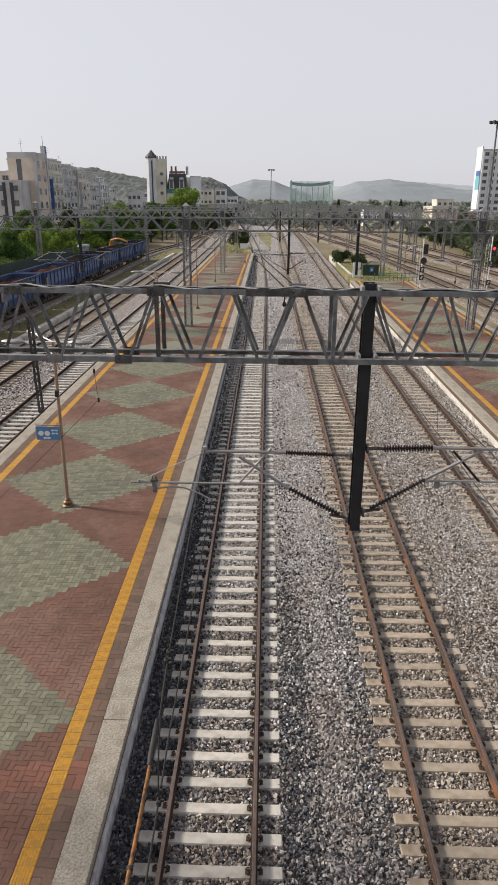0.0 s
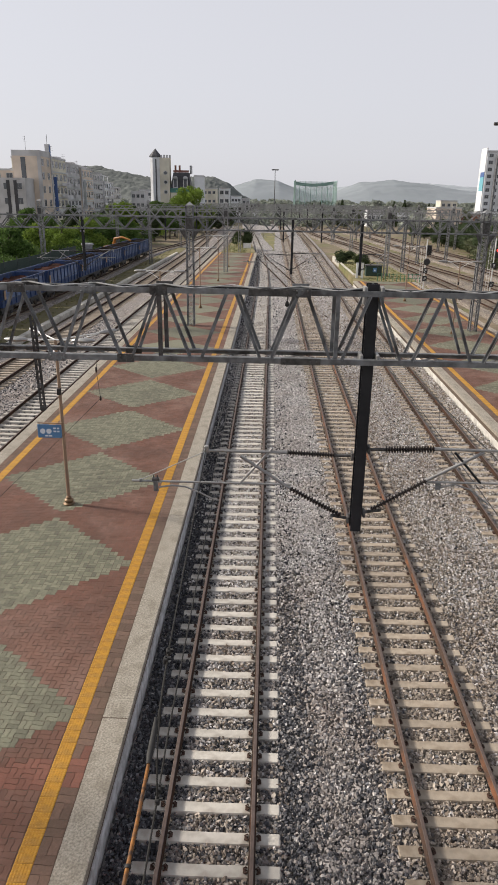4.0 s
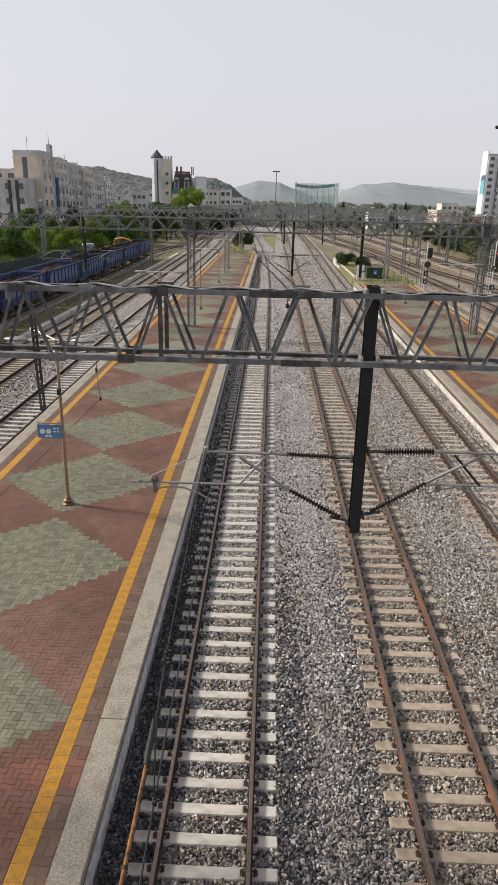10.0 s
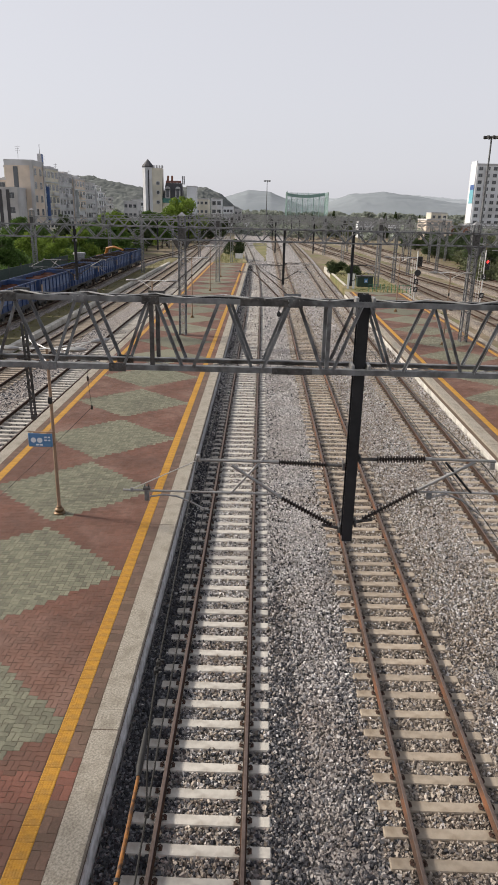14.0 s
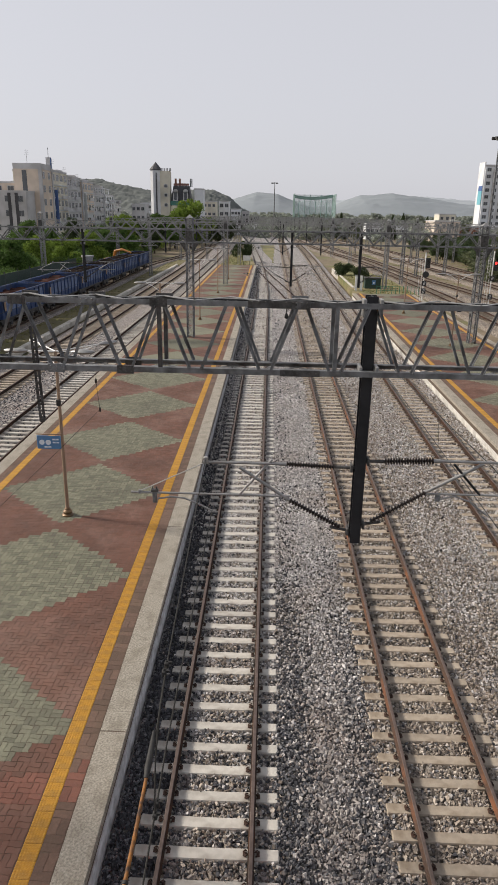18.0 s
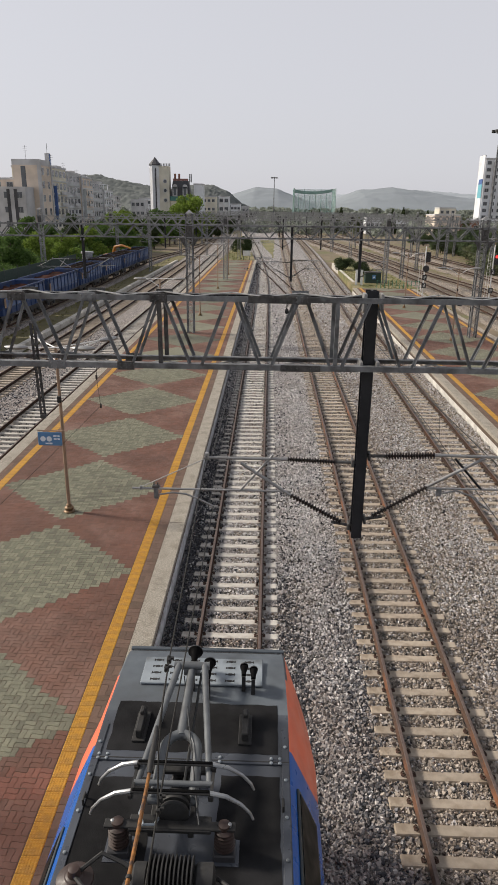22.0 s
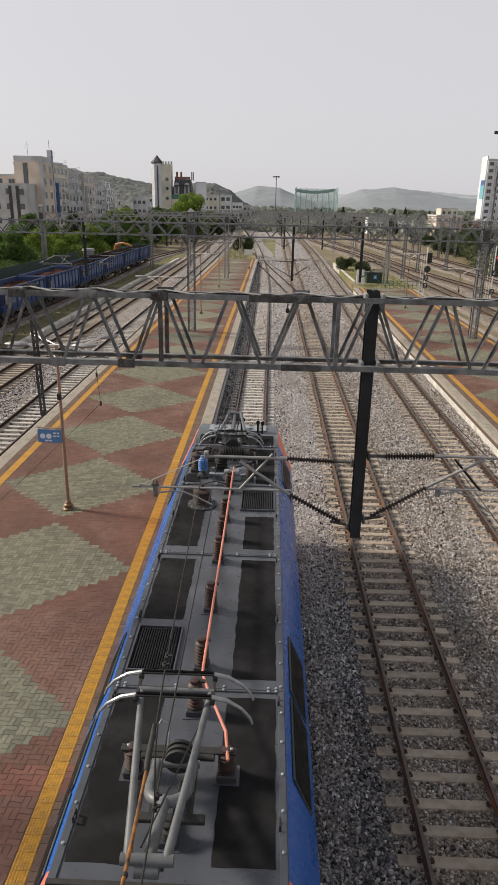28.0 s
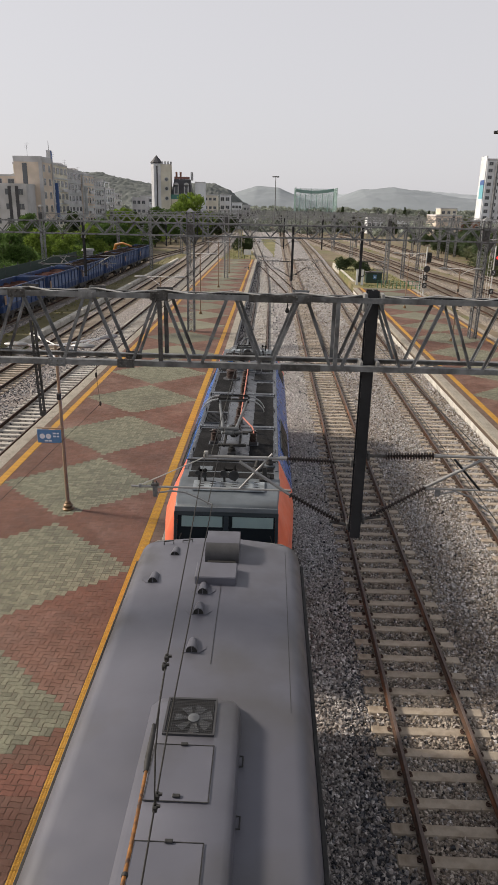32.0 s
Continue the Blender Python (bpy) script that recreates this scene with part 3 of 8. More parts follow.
def tactile_mesh():
    b = MB()
    b.box((0, 0, -0.02), (0.296, 0.296, 0.04), 0.004)
    for i in range(6):
        for j in range(6):
            x, y = -0.122 + 0.049 * i, -0.122 + 0.049 * j
            a, c = 0.017, 0.01
            vs = [(x - a, y - a, 0), (x + a, y - a, 0), (x + a, y + a, 0), (x - a, y + a, 0), (x - c, y - c, 0.006), (x + c, y - c, 0.006), (x + c, y + c, 0.006), (x - c, y + c, 0.006)]
            b.add(vs, [(4, 5, 6, 7), (0, 1, 5, 4), (1, 2, 6, 5), (2, 3, 7, 6), (3, 0, 4, 7)])
    return b.mesh("tactile_tile", M["yellow"])


TACTILE = tactile_mesh()
TACTILE_PLAIN = MB().box((0, 0, -0.018), (0.296, 0.296, 0.044), 0.006).mesh("tactile_tile", M["yellow"])
PZ = 0.5


def platform(name, xl, xr, y0, y1, label, cy0, cx, hw, fine, near, blocks=False, drift=lambda y: 0.0):
    """A raised platform: core, precast edge stones, yellow warning tiles and a paved field of red with pale green diamonds.
    fine: the y up to which each paver is built; near: the y up to which they are parts."""
    t = thing(name, label, "platform", kind="structure")
    core = MB()
    ys = [y0 + (y1 - y0) * i / 24 for i in range(25)]
    vs, fs = [], []
    for y in ys:
        d = drift(y)
        vs += [(xl + 0.04 + d, y, -0.6), (xl + 0.04 + d, y, PZ - 0.006), (xr - 0.04 + d, y, PZ - 0.006), (xr - 0.04 + d, y, -0.6)]
    for i in range(24):
        fs += [(4 * i + j, 4 * i + (j + 1) % 4, 4 * i + 4 + (j + 1) % 4, 4 * i + 4 + j) for j in range(4)]
    fs += [(0, 1, 2, 3), (96, 97, 98, 99)]
    core.add(vs, fs)
    part("core", core, M["joint"], t)
    # edge stones and face panels
    step = 8.9 if not blocks else 2.0
    shift = 4.46 if not blocks else 0.0
    n = int((y1 - y0) / step)
    for side, xe in ((-1, xl), (1, xr)):
        for i in range(n):
            yc = y0 + shift * (y0 < 0) + step * (i + 0.5)
            d = drift(yc)
            b = MB()
            a = math.atan2(-(drift(yc + 1) - drift(yc - 1)), 2)
            m = Matrix.Translation((xe - side * 0.26 + d, yc, 0)) @ Matrix.Rotation(a, 4, "Z")
            b.box((0, 0, PZ - 0.075), (0.52, step - 0.012, 0.15), 0.012)
            part("edge_stone", b, M["concrete"], t, at=m)
            if blocks and side < 0:
                for r in range(2):
                    for q in range(4):
                        f = MB()
                        f.box((side * 0.2, -0.75 + 0.5 * q + (0.12 if r else 0), 0.03 - 0.235 * r), (0.1, 0.488, 0.225), 0.008)
                        part("face_block", f, M["face_white"], t, at=m)
            else:
                f = MB()
                f.box((side * 0.2, 0, -0.1), (0.1, step - 0.016, 0.48), 0.008)
                part("face_panel", f, M["face"], t, at=m)
    # warning tiles
    for side, xe in ((-1, xl), (1, xr)):
        n = int((min(y1, 48) - y0) / 0.3)
        for i in range(n):
            yc = y0 + 0.3 * (i + 0.5)
            if yc > -4:
                part("warning_tile", TACTILE if side > 0 and xe < 0 and yc < 24 else TACTILE_PLAIN, None, t, at=Matrix.Translation((xe - side * 0.985 + drift(yc), yc, PZ + 0.002)))
        if y1 > 48:
            b = MB()
            b.sweep([(-0.15, -0.05), (0.15, -0.05), (0.15, 0.004), (-0.15, 0.004)], [(xe - side * 0.985 + drift(y), y, PZ) for y in np.linspace(48.0, y1, 20)])
            part("warning_strip", b, M["yellow"], t)
    # paving
    mats = dict(red=M["red"], green=M["green"], brown=M["brown"], red_bright=M["red_bright"])
    far = {k: MB() for k in mats}
    meshes = {}
    for zone in ((xl + 1.135 + 0.01, xr - 1.135 - 0.01, False), (xr - 0.835, xr - 0.52, True), (xl + 0.52, xl + 0.835, True)):
        a, c, strip = zone
        k = max(1, round((c - a) / 0.225))
        cell = (c - a) / k
        for x, y, lx, ly in weave(a, c, max(y0, -4.0), fine, cell):
            col = "brown" if strip else ("green" if in_diamond(x, y, cx, cy0, 5.75, hw, 2.68) else "red")
            # a brighter red band across the near paving
            if near and col in ("red", "brown") and x > -5.2 and abs(y - 8.95 - 0.25 * (x + 3.6)) < 0.34:
                col = "red_bright"
            d = drift(y)
            if near and 3.0 < y < near and x > xr - 4.2:
                key = (col, lx > ly)
                if key not in meshes:
                    b = MB()
                    wavy(b, 0, 0, lx, ly, -0.04, 0.0)
                    meshes[key] = b.mesh("paver", mats[col])
                part("paver", meshes[key], None, t, at=Matrix.Translation((x + d, y, PZ)))
            else:
                if y < 15 and y > 2:
                    wavy(far[col], x + d, y, lx, ly, PZ - 0.03, PZ + 0.001)
                else:
                    e_ = 0.0075 if col == "green" else 0.0035      # wider mossy joints in the green
                    q_ = [(x + d - lx / 2 + e_, y - ly / 2 + e_), (x + d + lx / 2 - e_, y - ly / 2 + e_), (x + d + lx / 2 - e_, y + ly / 2 - e_), (x + d - lx / 2 + e_, y + ly / 2 - e_)]
                    far[col].add([(a_, b_, PZ + 0.001) for a_, b_ in q_] + [(a_, b_, PZ - 0.03) for a_, b_ in q_], [(0, 1, 2, 3), (0, 4, 5, 1), (1, 5, 6, 2), (2, 6, 7, 3), (3, 7, 4, 0)])
    for k, b in far.items():
        if b.f:
            o = part("paver_field", b, mats[k], t)
            o["kind"] = "stuff"
    # the paving beyond, too far to tell single blocks
    if y1 > fine:
        slab = MB()
        slab.sweep([(xl + 0.5, -0.04), (xr - 0.5, -0.04), (xr - 0.5, -0.004), (xl + 0.5, -0.004)], [(drift(y), y, PZ) for y in np.linspace(fine, y1, 20)])
        part("paving_slab", slab, M["red"], t)
        k0 = math.floor((fine - cy0) / 5.75)
        for k in range(k0, int((y1 - cy0) / 5.75) + 1):
            b = MB()
            yc = cy0 + 5.75 * k
            pts = [(cx, max(fine, yc - 2.68)), (cx + hw, yc), (cx, min(y1, yc + 2.68)), (cx - hw, yc)]
            if yc < fine:
                f_ = 1 - (fine - yc) / 2.68
                if f_ <= 0:
                    continue
                pts = [(cx - hw * f_, fine), (cx + hw * f_, fine), (cx, yc + 2.68)]
            b.prism([(x + drift(yc), y) for x, y in pts], PZ - 0.03, PZ + 0.002)
            part("diamond", b, M["green"], t)
    return t


def near_drift(y):
    return TRACKS["three"](y) - 8.45


# ---- overhead line portals ----
def insulator_string(b, p, q, r=0.05, core=0.022, n=9):
    """A rod of sheds from p to q."""
    p, q = Vector(p), Vector(q)
    d = q - p
    m = Matrix.Translation(p) @ d.to_track_quat("Z", "Y").to_matrix().to_4x4()
    L = d.length
    prof = [(core, 0)]
    for i in range(n):
        z = L * (i + 0.5) / n
        prof += [(core, z - L / n * 0.4), (r, z - L / n * 0.1), (r, z + L / n * 0.1), (core, z + L / n * 0.3)]
    prof.append((core, L))
    b.lathe(prof, n=10, m=m)
    return b


def cantilever(post, y, x, sgn, reach, z0=0.0):
    """Bracket tubes that hold the wires over one track: sgn is the side of the post, reach from post to track."""
    P = lambda dx, z: (x + sgn * dx, y, z + z0)
    k = reach / 2.4
    zr = 5.56 if sgn < 0 else 5.67
    for nm, a, c, r in (("top_tube", P(1.25, 6.13 if sgn < 0 else 6.25), P(reach + 0.15, 6.13 if sgn < 0 else 6.24), 0.025), ("strut_tube", P(1.12, 5.49 if sgn < 0 else 5.7), P((1.95 if sgn < 0 else 2.2) * k, 6.05 if sgn < 0 else 6.22), 0.027),
                        ("registration_tube", P(1.1, zr), P(3.75 * k if sgn < 0 else 2.45, zr), 0.019), ("brace_tube", P((1.95 if sgn < 0 else 2.2) * k, zr), P((1.42 if sgn < 0 else 1.68) * k, 6.2), 0.02)):
        part(nm, smooth(MB().tube([a, c], r, 10)), M["steel_light"] if not (sgn > 0 and nm == "brace_tube") else M["black_steel"], post, "galvanised bracket tube")
    i1, i2 = MB(), MB()
    u = 0.0 if sgn < 0 else 0.12
    insulator_string(i1, P(0.4, 6.1 + u), P(1.2, 6.13 + u), r=0.05 if sgn < 0 else 0.062, n=18)
    part("end_cap", smooth(MB().tube([P(1.18, 6.13 + u), P(1.3, 6.13 + u)], 0.034, 10)), M["steel_light"], post)
    insulator_string(i2, P(0.25, 5.02 + u), P(1.12, 5.49 + 1.7 * u), n=18)
    for i in (i1, i2):
        part("insulator", smooth(i), M["insulator"], post, "ribbed brown porcelain insulator")
    for za, zc in ((6.1 + u, 6.1 + u), (4.96 + u, 5.02 + u)):
        part("hinge", MB().tube([P(0.08, za), P(0.42, zc)], 0.028, 8).box(P(0.13, za), (0.04, 0.16, 0.12), 0.008), M["gusset"], post)
    s, d_, c_ = MB(), MB(), MB()
    if sgn < 0:
        d_.box(P(3.37, 5.48), (0.075, 0.05, 0.2), 0.01)
        s.tube([P(3.32, 5.45), P(3.1, 5.49), P(2.87, 5.47), P(2.65, 5.38), P(2.42, 5.26)], 0.016, 6)
        part("hanger_rod", smooth(MB().tube([P(2.5, 6.13), P(3.62, 5.58)], 0.01, 6)), M["steel_light"], post)
    else:
        d_.box(P(1.32, 5.6), (0.09, 0.05, 0.12), 0.01)
        s.tube([P(1.3, 5.56), P(1.6, 5.64), P(1.85, 5.55), P(2.18, 5.3)], 0.016, 6)
    c_.box(P(reach + 0.1, 6.16), (0.07, 0.07, 0.12), 0.01)
    part("wire_clamp", c_, M["steel_light"], post)
    part("drop_bracket", d_, M["steel"], post, "weathered grey drop bracket")
    if sgn < 0:
        part("bracket_clip", MB().box(P(3.37, 5.6), (0.12, 0.07, 0.05), 0.008).box(P(3.34, 5.64), (0.018, 0.018, 0.06)).box(P(3.4, 5.64), (0.018, 0.018, 0.06)), M["gusset"], post)
        part("rod_knob", smooth(MB().tube([P(3.62, 5.54), P(3.62, 5.6)], 0.024, 10)), M["steel"], post)
    part("steady_arm", smooth(s), M["steel_light"], post, "curved grey steady arm")


def drop_post(y, x, zb, zt, sides, label="black steel drop post hanging from a portal beam"):
    """An H-section hung from a beam, with its brackets: sides are (sign, reach)."""
    p = thing("drop_post", label, "line post", group="drop posts")
    b = MB()
    for dy in (-0.1, 0.1):
        b.box((x, y + dy, (zb + zt) / 2), (0.17, 0.016, zt - zb))
    b.box((x, y, (zb + zt) / 2), (0.012, 0.184, zt - zb))
    part("h_beam", b, M["black_steel"], p)
    for sx in (-1, 1):
        part("clamp", MB().box((x + sx * 0.125, y - 0.12, zt - 0.16), (0.05, 0.2, 0.26), 0.008), M["steel_light"], p, "pale galvanised clamp")
        part("clamp", MB().box((x + sx * 0.125, y - 0.1, zt - 1.12), (0.05, 0.3, 0.16), 0.008), M["steel_light"], p, "pale galvanised clamp")
    for sgn, reach in sides:
        cantilever(p, y, x, sgn, reach)
    return p


def lattice_leg(y, x, zt, w=0.5, d=0.5, cap=True, base=0.0):
    """A four-legged lattice mast with a pointed cap."""
    b = MB()
    for sx in (-1, 1):
        for sy in (-1, 1):
            b.beam((x + sx * w / 2, y + sy * d / 2, base), (x + sx * w / 2, y + sy * d / 2, zt), 0.1, 0.1)
    n = int((zt - base) / (w * (0.6 if y < 100 else 1.1)))
    h = (zt - base) / n
    for i in range(n):
        a, c = base + h * i, base + h * (i + 1)
        s = 1 if i % 2 else -1
        for sy in (-1, 1):
            b.beam((x - s * w / 2, y + sy * d / 2, a), (x + s * w / 2, y + sy * d / 2, c), 0.085, 0.02, 0, 1)
            b.beam((x + s * w / 2, y + sy * (d / 2 + 0.01), a), (x - s * w / 2, y + sy * (d / 2 + 0.01), c), 0.07, 0.02, 0, 1)
        for sx in (-1, 1):
            b.beam((x + sx * w / 2, y - s * d / 2, a), (x + sx * w / 2, y + s * d / 2, c), 0.02, 0.075, 0, 1)
    if cap:
        b.add([(x - w / 2 - 0.05, y - d / 2 - 0.05, zt), (x + w / 2 + 0.05, y - d / 2 - 0.05, zt), (x + w / 2 + 0.05, y + d / 2 + 0.05, zt), (x - w / 2 - 0.05, y + d / 2 + 0.05, zt), (x, y, zt + 0.28)],
              [(0, 1, 4), (1, 2, 4), (2, 3, 4), (3, 0, 4), (3, 2, 1, 0)], 1)
    return b


def portal(y, x0, x1, zb, zt, legs, node, depth=0.62, pitch=1.055, fine=True, verticals=()):
    """A box truss across the tracks on lattice legs. node: an x of a lower joint."""
    p = thing("line_portal", "weathered grey steel box truss portal spanning the tracks", "line portal", group="line portals")
    yf, yr = y - depth / 2, y + depth / 2
    k0, k1 = math.ceil((x0 - node) / pitch), math.floor((x1 - node) / pitch)
    if fine:
        for yy, nm in ((yf, 1), (yr, -1)):
            for z, r in ((zt, -1), (zb, 1)):
                b = MB()
                x = x0
                low = 0.035 if nm < 0 and z == zt else 0.0
                b.box(((x0 + x1) / 2, yy, z - low), (x1 - x0, 0.014, 0.08 - low))
                b.box(((x0 + x1) / 2, yy + nm * 0.055, z - low - r * -0.034), (x1 - x0, 0.1, 0.014))
                # rear top chord in black: shade on its inner face put into the colour
                part("chord", b, M["black_steel"] if nm < 0 and z == zt else M["steel"], p)
                # pale strip added along it: the sunlit top edge put into the colour
                if nm < 0 and z == zt:
                    part("chord_cap", MB().box(((x0 + x1) / 2, yy + 0.012, z - 0.006), (x1 - x0, 0.03, 0.012)), M["steel_light"], p, "pale strip for the sunlit top edge")
            for k in range(k0, k1 + 1):
                for s in (-0.5, 0.5):
                    xa, xb_ = node + pitch * k, node + pitch * (k + s)
                    if not x0 < xb_ < x1:
                        continue
                    o = 0.1 * (1 if s > 0 else -1)
                    b = MB()
                    b.angle((xa + o, yy + nm * 0.012, zb + 0.03), (xb_ - o * 0.6, yy + nm * 0.012, zt - 0.03), 0.046, 0.01, roll=math.pi / 2 if s > 0 else 0)
                    part("diagonal", b, M["steel"], p)
        for k in range(k0, k1 + 1):
            x = node + pitch * k
            for z, xx in ((zb, x), (zt, x + pitch / 2)):
                if x0 < xx < x1 and (xx < -1.4 or (k % 4 == 0 and z > zb)):
                    for yy, nm in ((yf, -1), (yr, -1)):
                        b = MB()
                        b.box((xx, yy + nm * 0.014, z), (0.26, 0.012, 0.13), 0.004)
                        for i in range(3):
                            for j in (-0.03, 0.03):
                                b.lathe([(0.014, 0), (0.014, 0.012), (0.006, 0.02)], (xx - 0.08 + 0.08 * i, yy + nm * 0.02, z + j), 6, Matrix.Rotation(math.pi / 2, 4, "X"))
                        part("gusset", b, M["gusset"] if (k % 3) else M["steel"], p)
            if x + pitch < x1:
                for z in (zt + 0.03, zb - 0.03):
                    b = MB()
                    b.beam((x, yf + 0.05, z), (x + pitch / 2, yr - 0.05, z), 0.05, 0.012)
                    b.beam((x + pitch / 2, yr - 0.05, z), (x + pitch, yf + 0.05, z), 0.05, 0.012)
                    part("lacing", b, M["steel_light"], p)
        b = MB()
        b.box((0.06, yf - 0.016, zt), (0.72, 0.014, 0.11), 0.004)
        for i in range(7):
            b.lathe([(0.014, 0), (0.014, 0.012), (0.006, 0.02)], (-0.24 + 0.1 * i, yf - 0.024, zt + 0.035), 6, Matrix.Rotation(math.pi / 2, 4, "X"))
        part("splice_plate", b, M["gusset"], p, "dark bolted splice plate")
        b = MB()
        b.box((0.5, yf - 0.016, zb), (0.6, 0.014, 0.1), 0.004)
        for i in range(6):
            b.lathe([(0.014, 0), (0.014, 0.012), (0.006, 0.02)], (0.26 + 0.096 * i, yf - 0.024, zb), 6, Matrix.Rotation(math.pi / 2, 4, "X"))
        part("splice_plate", b, M["gusset"], p, "dark bolted splice plate")
        for x in verticals:
            for yy in (yf, yr):
                b = MB()
                b.beam((x, yy + 0.03, zb), (x, yy + 0.03, zt), 0.06, 0.05)
                part("vertical", b, M["steel"] if x > 0 else M["gusset"], p)
    else:
        # past 90 m a paler steel: haze put into the colour
        truss_steel = M["steel"] if y < 90 else M["steel_light"]
        for yy in (yf, yr):
            for z in (zt, zb):
                part("chord", MB().box(((x0 + x1) / 2, yy, z), (x1 - x0, 0.1, 0.1)), truss_steel, p)
        b = MB()
        k0, k1 = math.ceil((x0 - node) / pitch), math.floor((x1 - node) / pitch)
        for k in range(k0, k1 + 1):
            for s in (-0.5, 0.5):
                if x0 < node + pitch * (k + s) < x1:
                    for yy in (yf, yr):
                        if y < 60:
                            part("diagonal", MB().beam((node + pitch * k, yy, zb), (node + pitch * (k + s), yy, zt), 0.07, 0.07), M["steel"], p)
                        else:
                            b.beam((node + pitch * k, yy, zb), (node + pitch * (k + s), yy, zt), 0.07, 0.07)
        if b.f:
            part("web", b, truss_steel, p)["kind"] = "stuff"
    for x, base, top in legs:
        # legs past 90 m paled for haze the same way
        part("leg", lattice_leg(y, x, top, base=base), [M["steel"] if y < 90 else M["steel_light"], M["steel_light"]], p)
        b = MB()
        for s in (-1, 1):
            b.add([(x + s * 0.3, y - depth / 2 - 0.02, zb - 0.05), (x + s * 0.75, y - depth / 2 - 0.02, zb - 0.05), (x + s * 0.3, y - depth / 2 - 0.02, zb - 0.75)], [(0, 1, 2)])
            b.add([(x + s * 0.3, y - depth / 2 - 0.035, zb - 0.05), (x + s * 0.75, y - depth / 2 - 0.035, zb - 0.05), (x + s * 0.3, y - depth / 2 - 0.035, zb - 0.75)], [(0, 2, 1)])
        b.box((x, y - depth / 2 - 0.03, (zb + zt) / 2), (0.5, 0.02, zt - zb + 0.2))
        part("bracket_plate", b, M["gusset"], p)
    return p


# ---- platform lamps ----
def lamp_head(b, c, yaw):
    """A flattened cobra-head lantern along its arm."""
    m = Matrix.Translation(c) @ Matrix.Rotation(yaw, 4, "Z")
    L = [(-0.36, 0.03, 0.02), (-0.3, 0.08, 0.05), (-0.1, 0.13, 0.075), (0.12, 0.14, 0.075), (0.28, 0.09, 0.055), (0.36, 0.03, 0.03)]
    vs, fs, n = [], [], 10
    for x, w, h in L:
        vs += [m @ Vector((x, w * math.cos(2 * math.pi * k / n), h * math.sin(2 * math.pi * k / n) + 0.02)) for k in range(n)]
    for i in range(len(L) - 1):
        fs += [(i * n + k, i * n + (k + 1) % n, (i + 1) * n + (k + 1) % n, (i + 1) * n + k) for k in range(n)]
    fs += [tuple(reversed(range(n))), tuple(range(len(vs) - n, len(vs)))]
    b.add(vs, fs)


def platform_lamp(x, y, z0, arms, h=5.45, label="tan steel platform lamp with two grey lanterns"):
    t = thing("platform_lamp", label, "lamp post", Matrix.Translation((x, y, z0)), group="platform lamps")
    b = MB()
    b.tube([(0, 0, 0.1), (0, 0, 2.6), (0, 0, h)], [0.06, 0.055, 0.042], 12)
    part("pole", smooth(b), M["pole"], t)
    b = MB()
    b.lathe([(0.19, 0), (0.195, 0.035), (0.17, 0.055), (0.135, 0.075), (0.15, 0.11), (0.155, 0.15), (0.125, 0.19), (0.09, 0.21), (0.1, 0.235), (0.085, 0.265), (0.062, 0.28)], n=18)
    part("base_cover", smooth(b), M["brass"], t, "turned brass-brown base cover")
    b = MB()
    b.box((0, -0.07, 3.85), (0.11, 0.12, 0.2), 0.01)
    part("switch_box", b, M["rubber"], t, "small black box")
    for a, L in arms:
        d = Vector((math.cos(a), math.sin(a), 0))
        b = MB()
        b.tube([(0, 0, h - 0.5), d * (L * 0.45) + Vector((0, 0, h - 0.12)), d * (L - 0.3) + Vector((0, 0, h))], 0.022, 8)
        b.tube([(0, 0, h), d * (L - 0.3) + Vector((0, 0, h))], 0.022, 8)
        part("arm", smooth(b), M["white"], t, "white lamp arm")
        b = MB()
        lamp_head(b, d * L + Vector((0, 0, h - 0.02)), a)
        part("lantern", smooth(b), M["steel_light"], t, "grey flattened lantern")
    return t


def hanging_sign(x, z, w, h):
    """A blue board hung from a bracket on a lamp pole, facing along the platform; it is a thing of its own."""
    t = thing("platform_sign", "small blue platform sign with pale round marks on a pole bracket", "sign")
    b = MB()
    b.box((x, 0, z), (w, 0.03, h), 0.008)
    part("board", b, M["sign"], t)
    b = MB()
    b.beam((x - w / 2, 0, z + h / 2 + 0.05), (x + w / 2 + 0.12, 0, z + h / 2 + 0.05), 0.03, 0.03)
    for dx in (-0.3, 0.3):
        b.tube([(x + dx, 0, z + h / 2), (x + dx, 0, z + h / 2 + 0.05)], 0.008, 6)
    part("bracket", b, M["pole"], t)
    marks = MB()
    for i in range(2):
        marks.lathe([(0.085, 0), (0.085, 0.006)], (x - 0.22 + 0.2 * i, -0.016, z), 20, Matrix.Rotation(math.pi / 2, 4, "X"))
    part("round_marks", marks, M["signmark"], t, "pale round marks")
    bars = MB()
    for i, (dx, dz, bw) in enumerate(((0.17, 0.1, 0.1), (0.28, 0.1, 0.07), (0.17, 0.0, 0.09), (0.28, 0.0, 0.07), (-0.1, -0.15, 0.1), (0.02, -0.15, 0.1))):
        bars.box((x + dx, -0.019, z + dz), (bw, 0.006, 0.05))
    part("writing_bars", bars, M["signmark"], t, "pale bars of writing")
    return t

# ---- the station ----
track("one", -12, 330, SLEEPER_A, M["rail"], "main track on pale concrete sleepers with dark rusty rails", first=7.72, singles=300, clips=22)
track("two", -12, 330, SLEEPER_B, M["rail_orange"], "track on tan concrete sleepers with orange-rusty rails", first=7.6, singles=300, clips=20)
track("three", 5, 330, SLEEPER_B, M["rail"], "track on tan concrete sleepers beside the far platform", first=7.4, singles=230)
track("left_one", 5, 300, SLEEPER_A, M["rail"], "track on pale concrete sleepers beside the platform")
